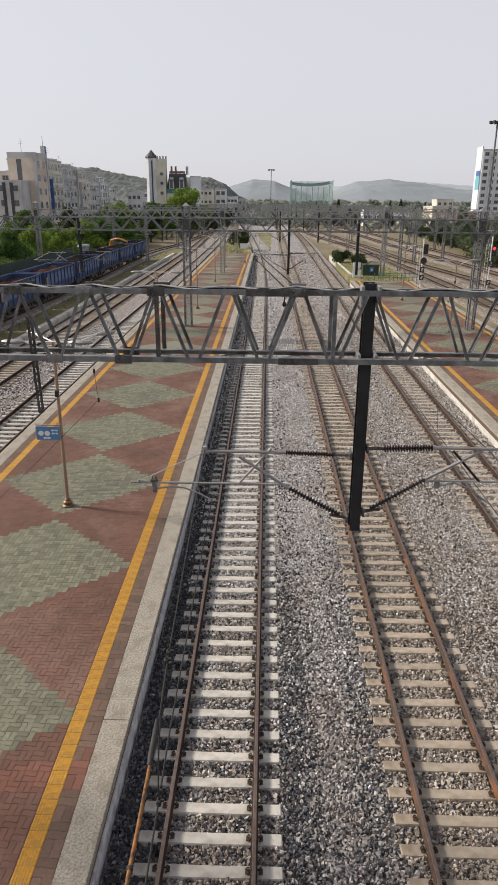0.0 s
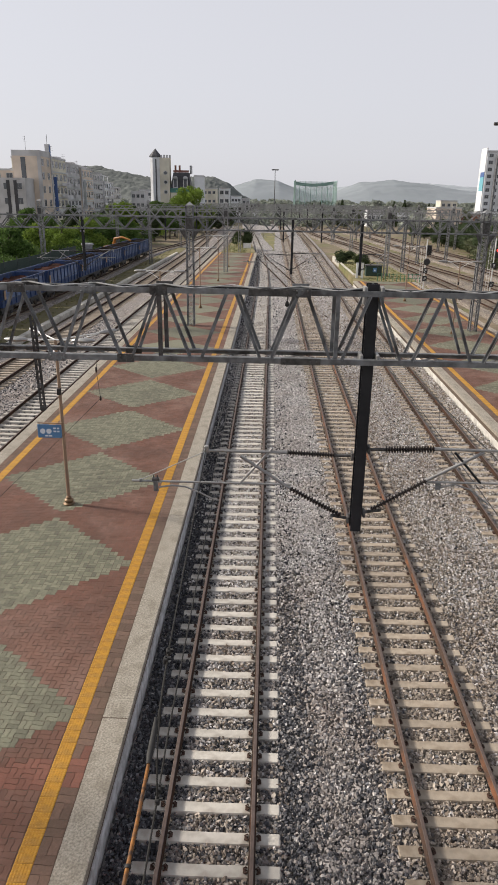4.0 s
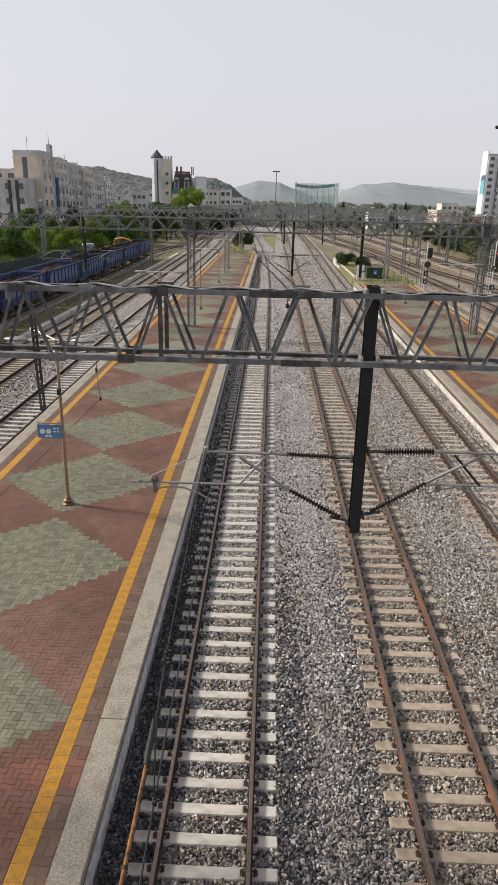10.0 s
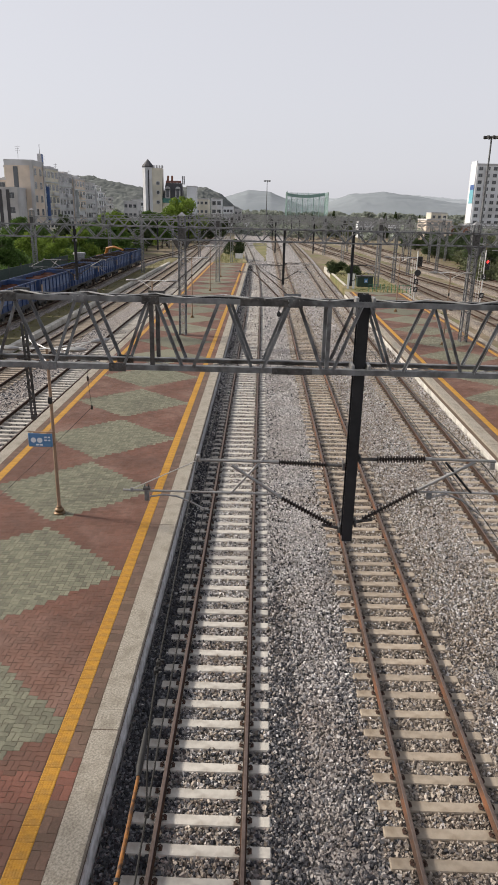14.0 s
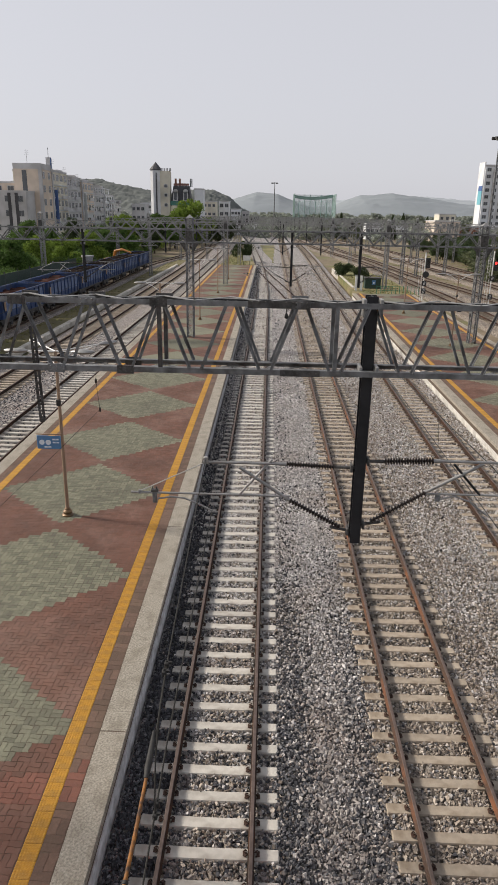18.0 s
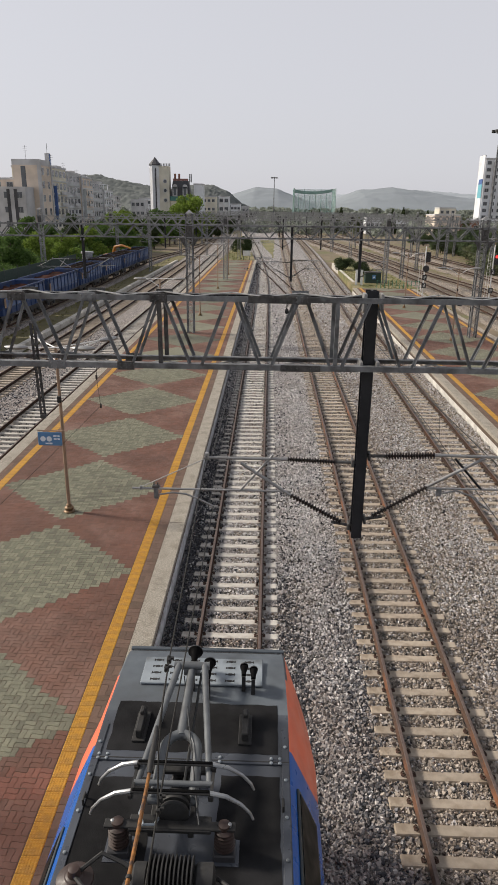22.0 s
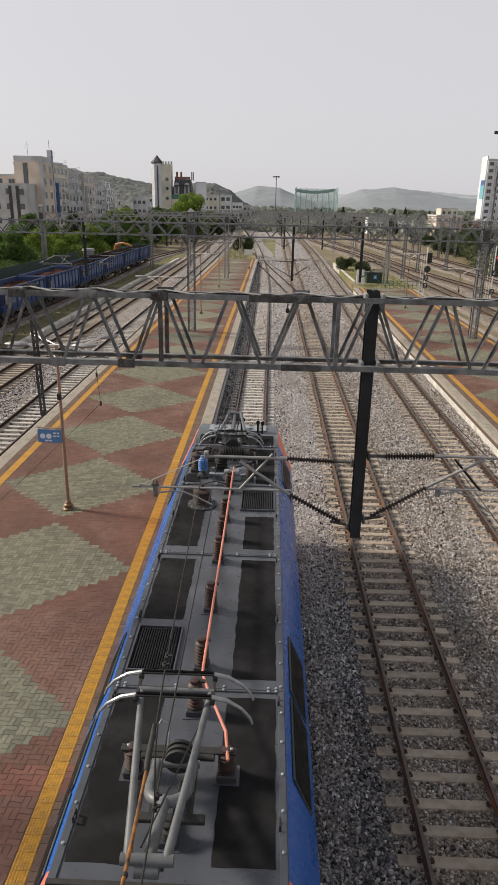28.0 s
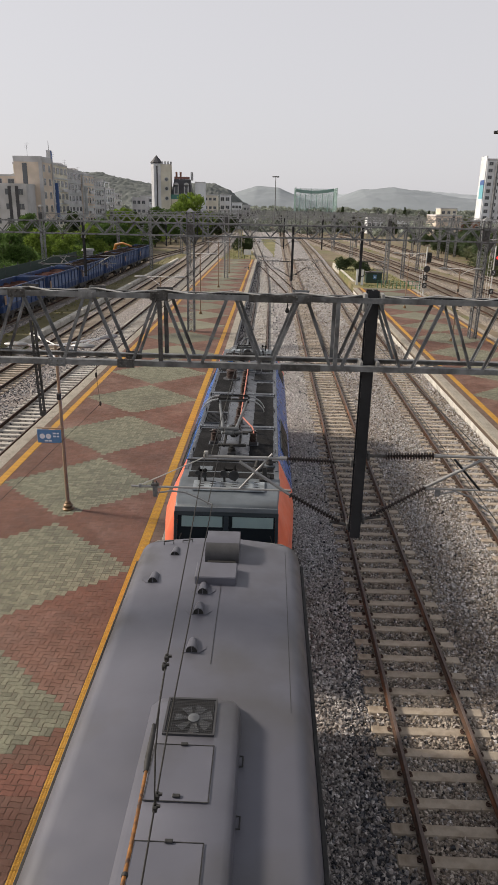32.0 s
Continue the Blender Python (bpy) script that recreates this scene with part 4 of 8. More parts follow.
track("left_two", 5, 300, SLEEPER_B, M["rail"], "rusty track on concrete sleepers along a low kerb")
track("siding", 5, 300, SLEEPER_B, M["rail"], "freight siding track under blue wagons", pitch=0.8)
for k in ("yard_one", "yard_two", "yard_three", "yard_four"):
    track(k, 20, 300, SLEEPER_B, M["rail"], "rusty yard track on concrete sleepers", pitch=0.8)

xo = thing("railway_track", "dark rusty crossover rails joining the two main tracks", "railway track", kind="structure")
for s_ in (-1, 1):
    b = MB()
    b.sweep(RAIL, [(TRACKS["crossover"](72 + 71 * i / 40) + 0.7525 * s_, 72 + 71 * i / 40, -0.004) for i in range(41)])
    part("rail", b, M["rail"], xo)
# dark sheet under the stones: shade of the gaps put into its colour
bed("ballast_bed_near", lambda y: -2.4, lambda y: TRACKS["three"](y) + 1.6, -8, 24, -0.262, M["ballast_deep"], "darkened bed painting the shade between the ballast stones")
RAILS = [(c + s - 0.07, c + s + 0.07) for c in (-0.81, 3.62, 8.45) for s in (-0.7525, 0.7525)]
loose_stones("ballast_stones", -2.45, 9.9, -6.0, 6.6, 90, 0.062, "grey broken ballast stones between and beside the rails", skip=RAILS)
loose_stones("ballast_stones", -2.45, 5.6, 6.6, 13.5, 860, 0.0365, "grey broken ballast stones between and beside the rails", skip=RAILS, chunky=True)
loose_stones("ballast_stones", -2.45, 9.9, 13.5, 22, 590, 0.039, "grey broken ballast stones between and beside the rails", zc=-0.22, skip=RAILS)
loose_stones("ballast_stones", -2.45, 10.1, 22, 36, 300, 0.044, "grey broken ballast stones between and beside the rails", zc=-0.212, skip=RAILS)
loose_stones("ballast_stones", -2.45, 10.1, 36, 62, 105, 0.057, "grey broken ballast stones between and beside the rails", zc=-0.205, skip=RAILS)
loose_stones("ballast_stones", -2.6, 10.4, 62, 96, 34, 0.08, "grey broken ballast stones between and beside the rails", zc=-0.205, skip=RAILS)
loose_stones("ballast_stones", -2.7, 10.6, 96, 150, 14, 0.11, "grey broken ballast stones between and beside the rails", zc=-0.2, skip=RAILS)
for y0, y1 in ((13.5, 30), (30, 45), (45, 60), (60, 74), (74, 88)):
    d_ = TRACKS["three"]((y0 + y1) / 2) - 8.45
    loose_stones("ballast_shoulder", 9.72 + d_, 10.1 + d_, y0, y1, 190, 0.055, "grey ballast stones piled against the far platform", zc=-0.14)
    loose_stones("ballast_shoulder", 9.92 + d_, 10.1 + d_, y0, y1, 170, 0.055, "grey ballast stones piled against the far platform", zc=-0.06)
loose_stones("ballast_stones", -15.4, -10.7, 24, 60, 55, 0.05, "grey broken ballast stones beside the island platform", zc=-0.25, skip=[(-12.9, -12.65), (-11.35, -11.1)])

platform("platform_island", -10.5, -2.52, -12, 134, "island platform paved red with pale green diamonds and yellow edges", 16.1, -6.5, 2.95, 44, 6.9)
platform("platform_far", 10.22, 18.2, 20, 88, "far island platform paved red with pale green diamonds and yellow edges", 30.0, 14.2, 2.95, 60, 0, blocks=True, drift=near_drift)

portal(10.2, -14.5, 17.0, 7.72, 8.74, [(-14.2, -0.5, 9.6), (15.6, PZ, 9.6)], -0.04, verticals=(-1.62, 1.02))
drop_post(10.2, 1.55, 4.78, 8.86, [(-1, 2.41), (1, 2.19)])
for i, y in enumerate((53.5, 96.7, 140, 183, 226, 269, 312, 355)):
    portal(y, -32.4, 47.4, 7.85, 8.75, [(-6.2, PZ if y < 130 else -0.5, 9.6), (16.25, PZ if y < 90 else -0.5, 9.4), (-32.0, -0.5, 9.6), (47.0, -0.5, 9.4)], -0.04, fine=False, pitch=1.6)
    drop_post(y, -14.6 + TRACKS["left_one"](y) + 12.0, 4.65, 8.75, [(-1, 2.4), (1, 2.2)])
    for x in (1.7, 7.0):
        drop_post(y, x + (TRACKS["two"](y) - 3.62), 4.65, 8.75, [(-1, 2.4), (1, 2.2)] if x < 5 else [(1, 2.0)])
for x, y, arms in ((-6.43, 19.8, [(math.pi, 1.2), (0, 0.85), (2.2, 2.0), (0.9, 2.0)]),):
    platform_lamp(x, y, PZ, arms, label="tan steel platform lamp with four grey lanterns")
for x, y in ((-6.6, 41), (-6.4, 62.7), (-6.4, 85), (-6.2, 104)):
    platform_lamp(x, y, PZ, [(math.pi, 1.2), (0, 1.2)])
s = hanging_sign(-6.83, 3.05, 0.76, 0.44)
s.matrix_world = Matrix.Translation((0, 19.72, 0))


def span_wire(name, pts, r, material, label):
    b = MB()
    b.tube(pts, r, 6)
    return solid(name, smooth(b), material, label, "overhead wire")


def catenary(fx, ys, x0, zc=5.26, zm=6.15):
    """Contact and carrier wires from portal to portal, with droppers."""
    c, m, dr = [], [], MB()
    for i in range(len(ys) - 1):
        for j in range(12):
            u = j / 12
            y = ys[i] + (ys[i + 1] - ys[i]) * u
            st = x0 + (0.2 if (i % 2) else -0.2) * (1 - 2 * u) * 0.4
            c.append((fx(y) + st, y, zc))
            z = zm - 0.55 * 4 * u * (1 - u) * (abs(ys[i + 1] - ys[i]) / 43) ** 2
            m.append((fx(y) + st * 0.6, y, z))
            if j % 2 == 1 and ys[i] > 0:
                dr.tube([c[-1], m[-1]], 0.004, 4)
    span_wire("contact_wire", c, 0.008, M["wire"], "dark contact wire over the track")
    span_wire("carrier_wire", m, 0.009, M["wire"], "dark carrier wire over the track")
    if dr.f:
        solid("dropper_wires", dr, M["wire"], "thin dropper wires between contact and carrier wire", "overhead wire", kind="stuff")


PORTALS = [10.2, 53.5, 96.7, 140, 183, 226, 269]
catenary(TRACKS["one"], PORTALS, -0.05)
catenary(TRACKS["two"], [-10] + PORTALS, 0.1)
catenary(TRACKS["three"], PORTALS[1:], 0.0)
catenary(TRACKS["left_one"], PORTALS, 0.0)
catenary(TRACKS["left_two"], PORTALS[1:], 0.0)

# ---- the train ----
M.update(
    roof=mat("loco_roof_paint", (0.07, 0.078, 0.094), (0.056, 0.062, 0.075), 2.5, 0.34, bump=0.05, bscale=30, stain=(0.032, 0.032, 0.034), sscale=1.3, samt=0.55, spec=0.5),
    roof_pale=mat("dusty_cab_roof", (0.112, 0.13, 0.147), (0.086, 0.1, 0.115), 3, 0.5, bump=0.05, stain=(0.05, 0.053, 0.057), sscale=1.1, samt=0.6),
    tread=mat("black_tread_paint", (0.011, 0.011, 0.012), (0.016, 0.016, 0.0165), 5, 0.8, bump=0.3, bscale=160, stain=(0.03, 0.03, 0.032), sscale=1.6, samt=0.6, spec=0.07),
    blue=mat("blue_body_paint", (0.006, 0.095, 0.39), (0.005, 0.083, 0.345), 1.5, 0.3, bump=0.02, stain=(0.012, 0.065, 0.25), sscale=0.9, samt=0.4, spec=0.5),
    orange_body=mat("orange_body_paint", (0.82, 0.17, 0.085), (0.74, 0.155, 0.08), 1.5, 0.4, bump=0.02, stain=(0.4, 0.13, 0.09), sscale=0.9, samt=0.4),
    plate=mat("pale_perforated_plate", (0.27, 0.305, 0.335), (0.21, 0.24, 0.265), 4, 0.5, bump=0.05, stain=(0.1, 0.11, 0.115), sscale=2.4, samt=0.85),
    porcelain=mat("rusty_brown_porcelain", (0.046, 0.026, 0.021), (0.03, 0.019, 0.016), 8, 0.5, bump=0.05, stain=(0.075, 0.05, 0.042), sscale=4, samt=0.5),
    blue_ins=mat("blue_insulator", (0.055, 0.17, 0.43), (0.045, 0.14, 0.37), 6, 0.35, bump=0.02),
    panto=mat("pantograph_tube", (0.06, 0.063, 0.066), (0.035, 0.037, 0.039), 6, 0.5, 0.4, bump=0.05, stain=(0.03, 0.03, 0.03), sscale=4, samt=0.5),
    panto_grey=mat("grey_pantograph_tube", (0.125, 0.134, 0.142), (0.097, 0.105, 0.112), 6, 0.45, 0.0, bump=0.04, stain=(0.05, 0.052, 0.055), sscale=4, samt=0.5),
    bow=mat("worn_metal_bow", (0.4, 0.41, 0.42), (0.28, 0.29, 0.3), 8, 0.35, 0.6, bump=0.03),
    busbar=mat("salmon_busbar", (0.56, 0.2, 0.14), (0.48, 0.17, 0.12), 5, 0.5, bump=0.03),
    glass=mat("dark_cab_glass", (0.012, 0.016, 0.018), (0.01, 0.013, 0.015), 2, 0.06, bump=0.0, spec=0.3),
    side_glass=mat("dark_side_glass", (0.008, 0.01, 0.011), (0.006, 0.008, 0.009), 2, 0.4, bump=0.0, spec=0.06),
    blind=mat("teal_sky_reflection", (0.23, 0.32, 0.32), (0.2, 0.28, 0.285), 2, 0.5, bump=0.0),
    frame_teal=mat("dark_teal_window_surround", (0.016, 0.026, 0.032), (0.013, 0.021, 0.027), 3, 0.4, bump=0.02),
    coach_roof=mat("coach_roof_paint", (0.108, 0.109, 0.133), (0.094, 0.095, 0.115), 1.2, 0.4, bump=0.3, bscale=1.3, stain=(0.078, 0.076, 0.08), sscale=0.7, samt=0.8, spec=0.4),
    coach_dark=mat("coach_dark_trim", (0.042, 0.042, 0.046), (0.03, 0.03, 0.033), 5, 0.6, bump=0.05),
    coach_side=mat("coach_side_paint", (0.06, 0.085, 0.15), (0.05, 0.07, 0.13), 2, 0.4, bump=0.02),
    fan=mat("fan_aluminium", (0.22, 0.225, 0.23), (0.16, 0.165, 0.17), 4, 0.35, 0.7, bump=0.02),
    horn=mat("black_horn_enamel", (0.004, 0.004, 0.0045), (0.006, 0.006, 0.006), 4, 0.6, bump=0.0, spec=0.02),
    wheel=mat("wheel_steel", (0.09, 0.07, 0.06), (0.06, 0.05, 0.045), 6, 0.6, 0.5),
)
S = 8.0     # distances s run back from the front roof plate; the thing's origin is 8 m behind it


def loft(stations, mats_of):
    """A closed body from half sections [(x, z), ...] at each y, mirrored; mats_of(face centre) gives the material index."""
    b = MB()
    k = len(stations[0][1])
    vs = []
    for y, half in stations:
        ring = [(x, z) for x, z in half] + [(-x, z) for x, z in reversed(half)]
        vs += [(x, y if not callable(y) else y(x), z) for x, z in ring]
    n = 2 * k
    fs = [(i * n + j, i * n + (j + 1) % n, (i + 1) * n + (j + 1) % n, (i + 1) * n + j) for i in range(len(stations) - 1) for j in range(n)]
    fs += [tuple(range(n)), tuple(reversed(range(len(vs) - n, len(vs))))]
    b.add(vs, fs)
    b.mi = [mats_of(sum((Vector(vs[i]) for i in f), Vector()) / len(f)) for f in fs]
    return b


def wheelset(parent, y, r=0.5):
    b = MB()
    for sx in (-1, 1):
        b.lathe([(0.08, -0.07), (r + 0.03, -0.07), (r + 0.03, -0.04), (r, -0.035), (r, 0.065), (r - 0.08, 0.07), (0.12, 0.05)], (sx * 0.74, y, r), 28, Matrix.Rotation(sx * math.pi / 2, 4, "Y"))
    b.tube([(-0.7, y, r), (0.7, y, r)], 0.08, 12)
    part("wheelset", smooth(b), M["wheel"], parent)


def bogie(parent, y, base=2.6):
    b = MB()
    for sx in (-1, 1):
        b.box((sx * 1.0, y, 0.72), (0.16, base + 1.0, 0.3), 0.04)
        for d in (-base / 2, base / 2):
            b.box((sx * 1.0, y + d, 0.5), (0.22, 0.4, 0.36), 0.04)
    b.box((0, y, 0.78), (2.0, 0.5, 0.26), 0.03)
    part("bogie_frame", b, M["coach_dark"], parent)
    for d in (-base / 2, base / 2):
        wheelset(parent, y + d)


def ribbed(b, x, s, z, r, h, n=6, core=0.62):
    """An upright insulator of sheds on a square foot."""
    prof = [(r * core, 0)]
    for i in range(n):
        q = h * (i + 0.5) / n
        prof += [(r * core, q - h / n * 0.45), (r * (1 - 0.1 * i / n), q - h / n * 0.05), (r * (1 - 0.1 * i / n), q + h / n * 0.12), (r * core, q + h / n * 0.4)]
    prof += [(r * core * 0.9, h), (r * core * 0.9, h + 0.05), (0.02, h + 0.06)]
    b.lathe(prof, (x, s + S, z), 16)


def roof_insulator(parent, x, s, r=0.1, h=0.3, mat_="porcelain", z=3.88, label="rust-brown ribbed roof insulator", n=6):
    f = MB()
    f.box((x, s + S, z + 0.045), (r * 2.1, r * 2.1, 0.09), 0.012)
    i = MB()
    ribbed(i, x, s, z + 0.09, r, h, n)
    o = part("insulator", smooth(i), M[mat_], parent, label)
    part("insulator_foot", f, M["coach_dark"], parent, "dark square insulator foot")
    part("foot_plate", MB().box((x, s + S, z + 0.004), (r * 2.8, r * 2.8, 0.012)), M["roof"], parent)
    return o


def patch(parent, x0, x1, s0, s1, seed, name="tread_patch", material="tread", z=3.884, wob=0.011):
    """A painted non-slip area with an uneven edge."""
    rng = random.Random(seed)
    p = []
    for (ax, ay), (bx, by) in (((x0, s1), (x1, s1)), ((x1, s1), (x1, s0)), ((x1, s0), (x0, s0)), ((x0, s0), (x0, s1))):
        L = math.hypot(bx - ax, by - ay)
        n = max(3, int(L / 0.12))
        for i in range(n):
            u = i / n
            w = rng.uniform(-wob, wob) if i else 0
            nx, ny = (0, w) if abs(by - ay) < 1e-6 else (w, 0)
            p.append((ax + (bx - ax) * u + nx, ay + (by - ay) * u + ny + S))
    b = MB()
    b.prism(p, z - 0.006, z)
    part(name, b, M[material], parent)


def grille(parent, x0, x1, s0, s1):
    b = MB()
    w = 0.022
    for a, c, d, e in ((x0, x1, s0, s0 - w), (x0, x1, s1 + w, s1), (x0, x0 + w, s0 - w, s1 + w), (x1 - w, x1, s0 - w, s1 + w)):
        b.box(((a + c) / 2, (d + e) / 2 + S, 3.9), (c - a, abs(d - e), 0.05))
    gr = part("grille_frame", b, M["roof"], parent)
    bk = MB()
    bk.box(((x0 + x1) / 2, (s0 + s1) / 2 + S, 3.886), (x1 - x0 - 0.06, s0 - s1 - 0.06, 0.012))
    part("grille_well", bk, M["tread"], parent)
    n = 16
    for i in range(n):
        x = x0 + 0.07 + (x1 - x0 - 0.14) * i / (n - 1)
        s_ = MB()
        s_.box((x, (s0 + s1) / 2 + S, 3.903), (0.014, s0 - s1 - 0.1, 0.036), 0, Matrix.Rotation(0.5, 4, "Y"))
        part("grille_slat", s_, M["black_steel"], gr)


def horn(parent, x, s, L=0.5, r=0.12, away=-1, z=4.12):
    b = MB()
    m = Matrix.Rotation(math.pi / 2 * (1 if away < 0 else -1), 4, "X")
    b.lathe([(0.03, 0), (0.035, L * 0.5), (0.05, L * 0.72), (r * 0.75, L * 0.9), (r, L - 0.02), (r, L), (r * 0.9, L), (r * 0.75, L * 0.96), (0.02, L * 0.9)], (x, s + S, z), 20, m)
    h_ = part("horn", smooth(b), M["horn"], parent, "black air horn")
    part("horn_rim", smooth(MB().lathe([(r * 0.97, L - 0.012), (r * 1.04, L - 0.006), (r * 1.02, L + 0.006), (r * 0.93, L + 0.004)], (x, s + S, z), 20, m)), M["panto"], h_)
    b = MB()
    b.box((x, s + S + 0.02, (z + 3.88) / 2), (0.05, 0.08, z - 3.88))
    part("horn_stand", b, M["rubber"], parent)


def pantograph(parent, s_base, s_knuckle, z_knuckle, bows, z_bow, x=-0.06):
    """A single-arm pantograph: foot bar on insulators, bellows, forked lower arm, split upper arm and a head of two bows."""
    d = 1 if s_knuckle > s_base else -1
    P = lambda dx, s, z: (x + dx, s + S, z)
    p = part("pantograph_frame", MB().box(P(0, s_base, 4.23), (1.3, 0.1, 0.03), 0.006).box(P(0, s_base + 0.03 * d, 4.21), (0.82, 0.18, 0.05), 0.01)
             .box(P(-0.2, s_base + 0.4 * d, 4.1), (0.06, 0.8, 0.08), 0.01).box(P(0.2, s_base + 0.4 * d, 4.1), (0.06, 0.8, 0.08), 0.01)
             .box(P(0, s_base + 0.8 * d, 4.12), (0.74, 0.1, 0.06), 0.01), M["rubber"], parent, "black pantograph foot frame")
    for sx in (-0.52, 0.54):
        roof_insulator(parent, x + sx, s_base, 0.105, 0.25)
    roof_insulator(parent, x, s_base + 0.85 * d, 0.1, 0.1, "rubber", label="black low roof insulator", n=3)
    for sx in (-0.42, 0.44):
        part("foot_bolt", MB().lathe([(0.02, 0), (0.02, 0.03), (0.01, 0.035)], P(sx * 1.35, s_base, 4.245), 8), M["bow"], p)
    prof = [(0.06, -0.12)] + [q for i in range(3) for q in ((0.1, -0.11 + 0.075 * i), (0.15, -0.09 + 0.075 * i), (0.155, -0.07 + 0.075 * i), (0.15, -0.05 + 0.075 * i), (0.1, -0.04 + 0.075 * i))] + [(0.06, 0.12)]
    part("bellows", smooth(MB().lathe(prof, P(0.03, s_base + 0.16 * d, 4.3), 20, Matrix.Rotation(math.pi / 2, 4, "X"))), M["rubber"], p, "black ribbed air bellows")
    zf = lambda u: 4.28 + (z_knuckle - 4.28) * u
    sf = lambda u: s_base + 0.25 * d + (s_knuckle - s_base - 0.25 * d) * u
    fork = [P(-0.2, sf(0), zf(0))] + [P(-0.19 * math.cos(math.pi * i / 10), sf(0.32 + 0.13 * math.sin(math.pi * i / 10)), zf(0.32 + 0.13 * math.sin(math.pi * i / 10))) for i in range(11)] + [P(0.2, sf(0), zf(0))]
    part("lower_arm", smooth(MB().tube(fork, 0.056, 10).tube([P(-0.01, sf(0.43), zf(0.43)), P(0, sf(1), zf(1))], [0.062, 0.05], 12)), M["panto_grey"], p, "grey forked lower arm")
    part("pivot_shaft", smooth(MB().tube([P(-0.26, sf(0), zf(0)), P(0.26, sf(0), zf(0))], 0.045, 10)), M["panto_grey"], p)
    part("knuckle", smooth(MB().tube([P(-0.22, s_knuckle, z_knuckle + 0.05), P(0.22, s_knuckle, z_knuckle + 0.05)], 0.05, 12).tube([P(-0.1, s_knuckle + 0.02 * d, z_knuckle - 0.03), P(0.1, s_knuckle + 0.02 * d, z_knuckle - 0.03)], 0.07, 12)), M["panto_grey"], p)
    sh = (bows[0] + bows[1]) / 2
    for sx in (-1, 1):
        part("upper_arm_tube", smooth(MB().tube([P(sx * 0.16, s_knuckle, z_knuckle + 0.06), P(sx * 0.37, sh, z_bow - 0.09)], [0.042, 0.034], 10)), M["panto_grey"], p, "grey upper arm tube")
    part("head_tube", smooth(MB().tube([P(-0.4, sh, z_bow - 0.08), P(0.4, sh, z_bow - 0.08)], 0.03, 10)), M["panto_grey"], p)
    part("guide_rod", smooth(MB().tube([P(0.08, s_base + 0.45 * d, 4.24), P(0.12, s_knuckle, z_knuckle - 0.06)], 0.016, 6)), M["panto"], p)
    part("stay_rod", smooth(MB().tube([P(-0.08, s_knuckle - 0.15 * d, z_knuckle), P(0.3, s_base - 0.1 * d, (4.3 + z_bow) / 2 - 0.06)], 0.008, 6)), M["panto"], p)
    part("air_hose", smooth(MB().tube([P(-0.3, s_base + 0.3 * d, 4.25), P(-0.29, s_base - 0.02 * d, 4.4), P(-0.22, s_base - 0.2 * d, 4.46), P(-0.12, s_base - 0.16 * d, 4.42), P(-0.12, s_base + 0.05 * d, 4.26)], 0.014, 8)), M["plate"], p, "pale air hose")
    for s_ in bows:
        bw = part("bow", MB().box(P(0, s_, z_bow), (0.8, 0.05, 0.03), 0.008), M["rubber"], p, "dark contact bow")
        part("carbon_strip", MB().box(P(0, s_, z_bow + 0.02), (0.76, 0.032, 0.014), 0.004), M["horn"], bw)
        for sx in (-1, 1):
            part("bow_horn", smooth(MB().tube([P(sx * 0.39, s_, z_bow), P(sx * 0.55, s_, z_bow - 0.035), P(sx * 0.7, s_, z_bow - 0.13), P(sx * 0.79, s_, z_bow - 0.24), P(sx * 0.82, s_, z_bow - 0.32)], [0.024, 0.022, 0.018, 0.016, 0.014], 8)), M["bow"], bw, "pale worn metal horn")
    for sx in (-1, 1):
        part("head_spring", MB().box(P(sx * 0.4, bows[0], z_bow - 0.05), (0.05, 0.07, 0.07), 0.01).box(P(sx * 0.4, bows[1], z_bow - 0.05), (0.05, 0.07, 0.07), 0.01).box(P(sx * 0.4, sh, z_bow - 0.07), (0.03, abs(bows[0] - bows[1]), 0.025)), M["rubber"], p)


loco = thing("locomotive", "blue and orange electric locomotive with grey roof and folded pantographs", "locomotive")
C0, C1 = 0.46, -16.42          # roof edges
mid = (C0 + C1) / 2


def section(w, zs, zt, rw):
    return [(w - 0.06, 0.75), (w, 0.95), (w, zs), (rw + 0.03, zt - 0.03), (rw, zt)]


sts = []
for e, sg in ((C1, -1), (C0, 1)):
    q = [(e + sg * 0.5, section(1.28, 2.2, 2.4, 1.2)), (e + sg * 0.155, section(1.37, 2.9, 3.71, 1.1)), (e + sg * 0.12, section(1.38, 2.95, 3.755, 1.105)), (e + sg * 0.03, section(1.39, 2.98, 3.805, 1.11)), (e - sg * 0.14, section(1.41, 3.02, 3.85, 1.12)),
         (e - sg * 0.6, section(1.475, 3.05, 3.87, 1.145)), (e - sg * 1.3, section(1.548, 3.06, 3.88, 1.165))]
    sts += q if sg < 0 else list(reversed(q))
sts = [(s + S, h) for s, h in sts]
lo, hi = C1 + 2.0, C0 - 1.5


def body_mat(c):
    s = c.y - S
    if c.z > 3.35 and abs(c.x) < 1.17:
        return 1 if hi > s > lo else 3
    return 2 if s > hi - 0.2 + (3.6 - c.z) * 0.1 or s < lo + 0.2 else 0


full = [sts[0]]
for a, c in zip(sts, sts[1:]):
    n = 1 if abs(c[0] - a[0]) < 2 else 24
    for i in range(1, n + 1):
        u = i / n
        full.append((a[0] + (c[0] - a[0]) * u, [(p[0] + (q[0] - p[0]) * u, p[1] + (q[1] - p[1]) * u) for p, q in zip(a[1], c[1])]))
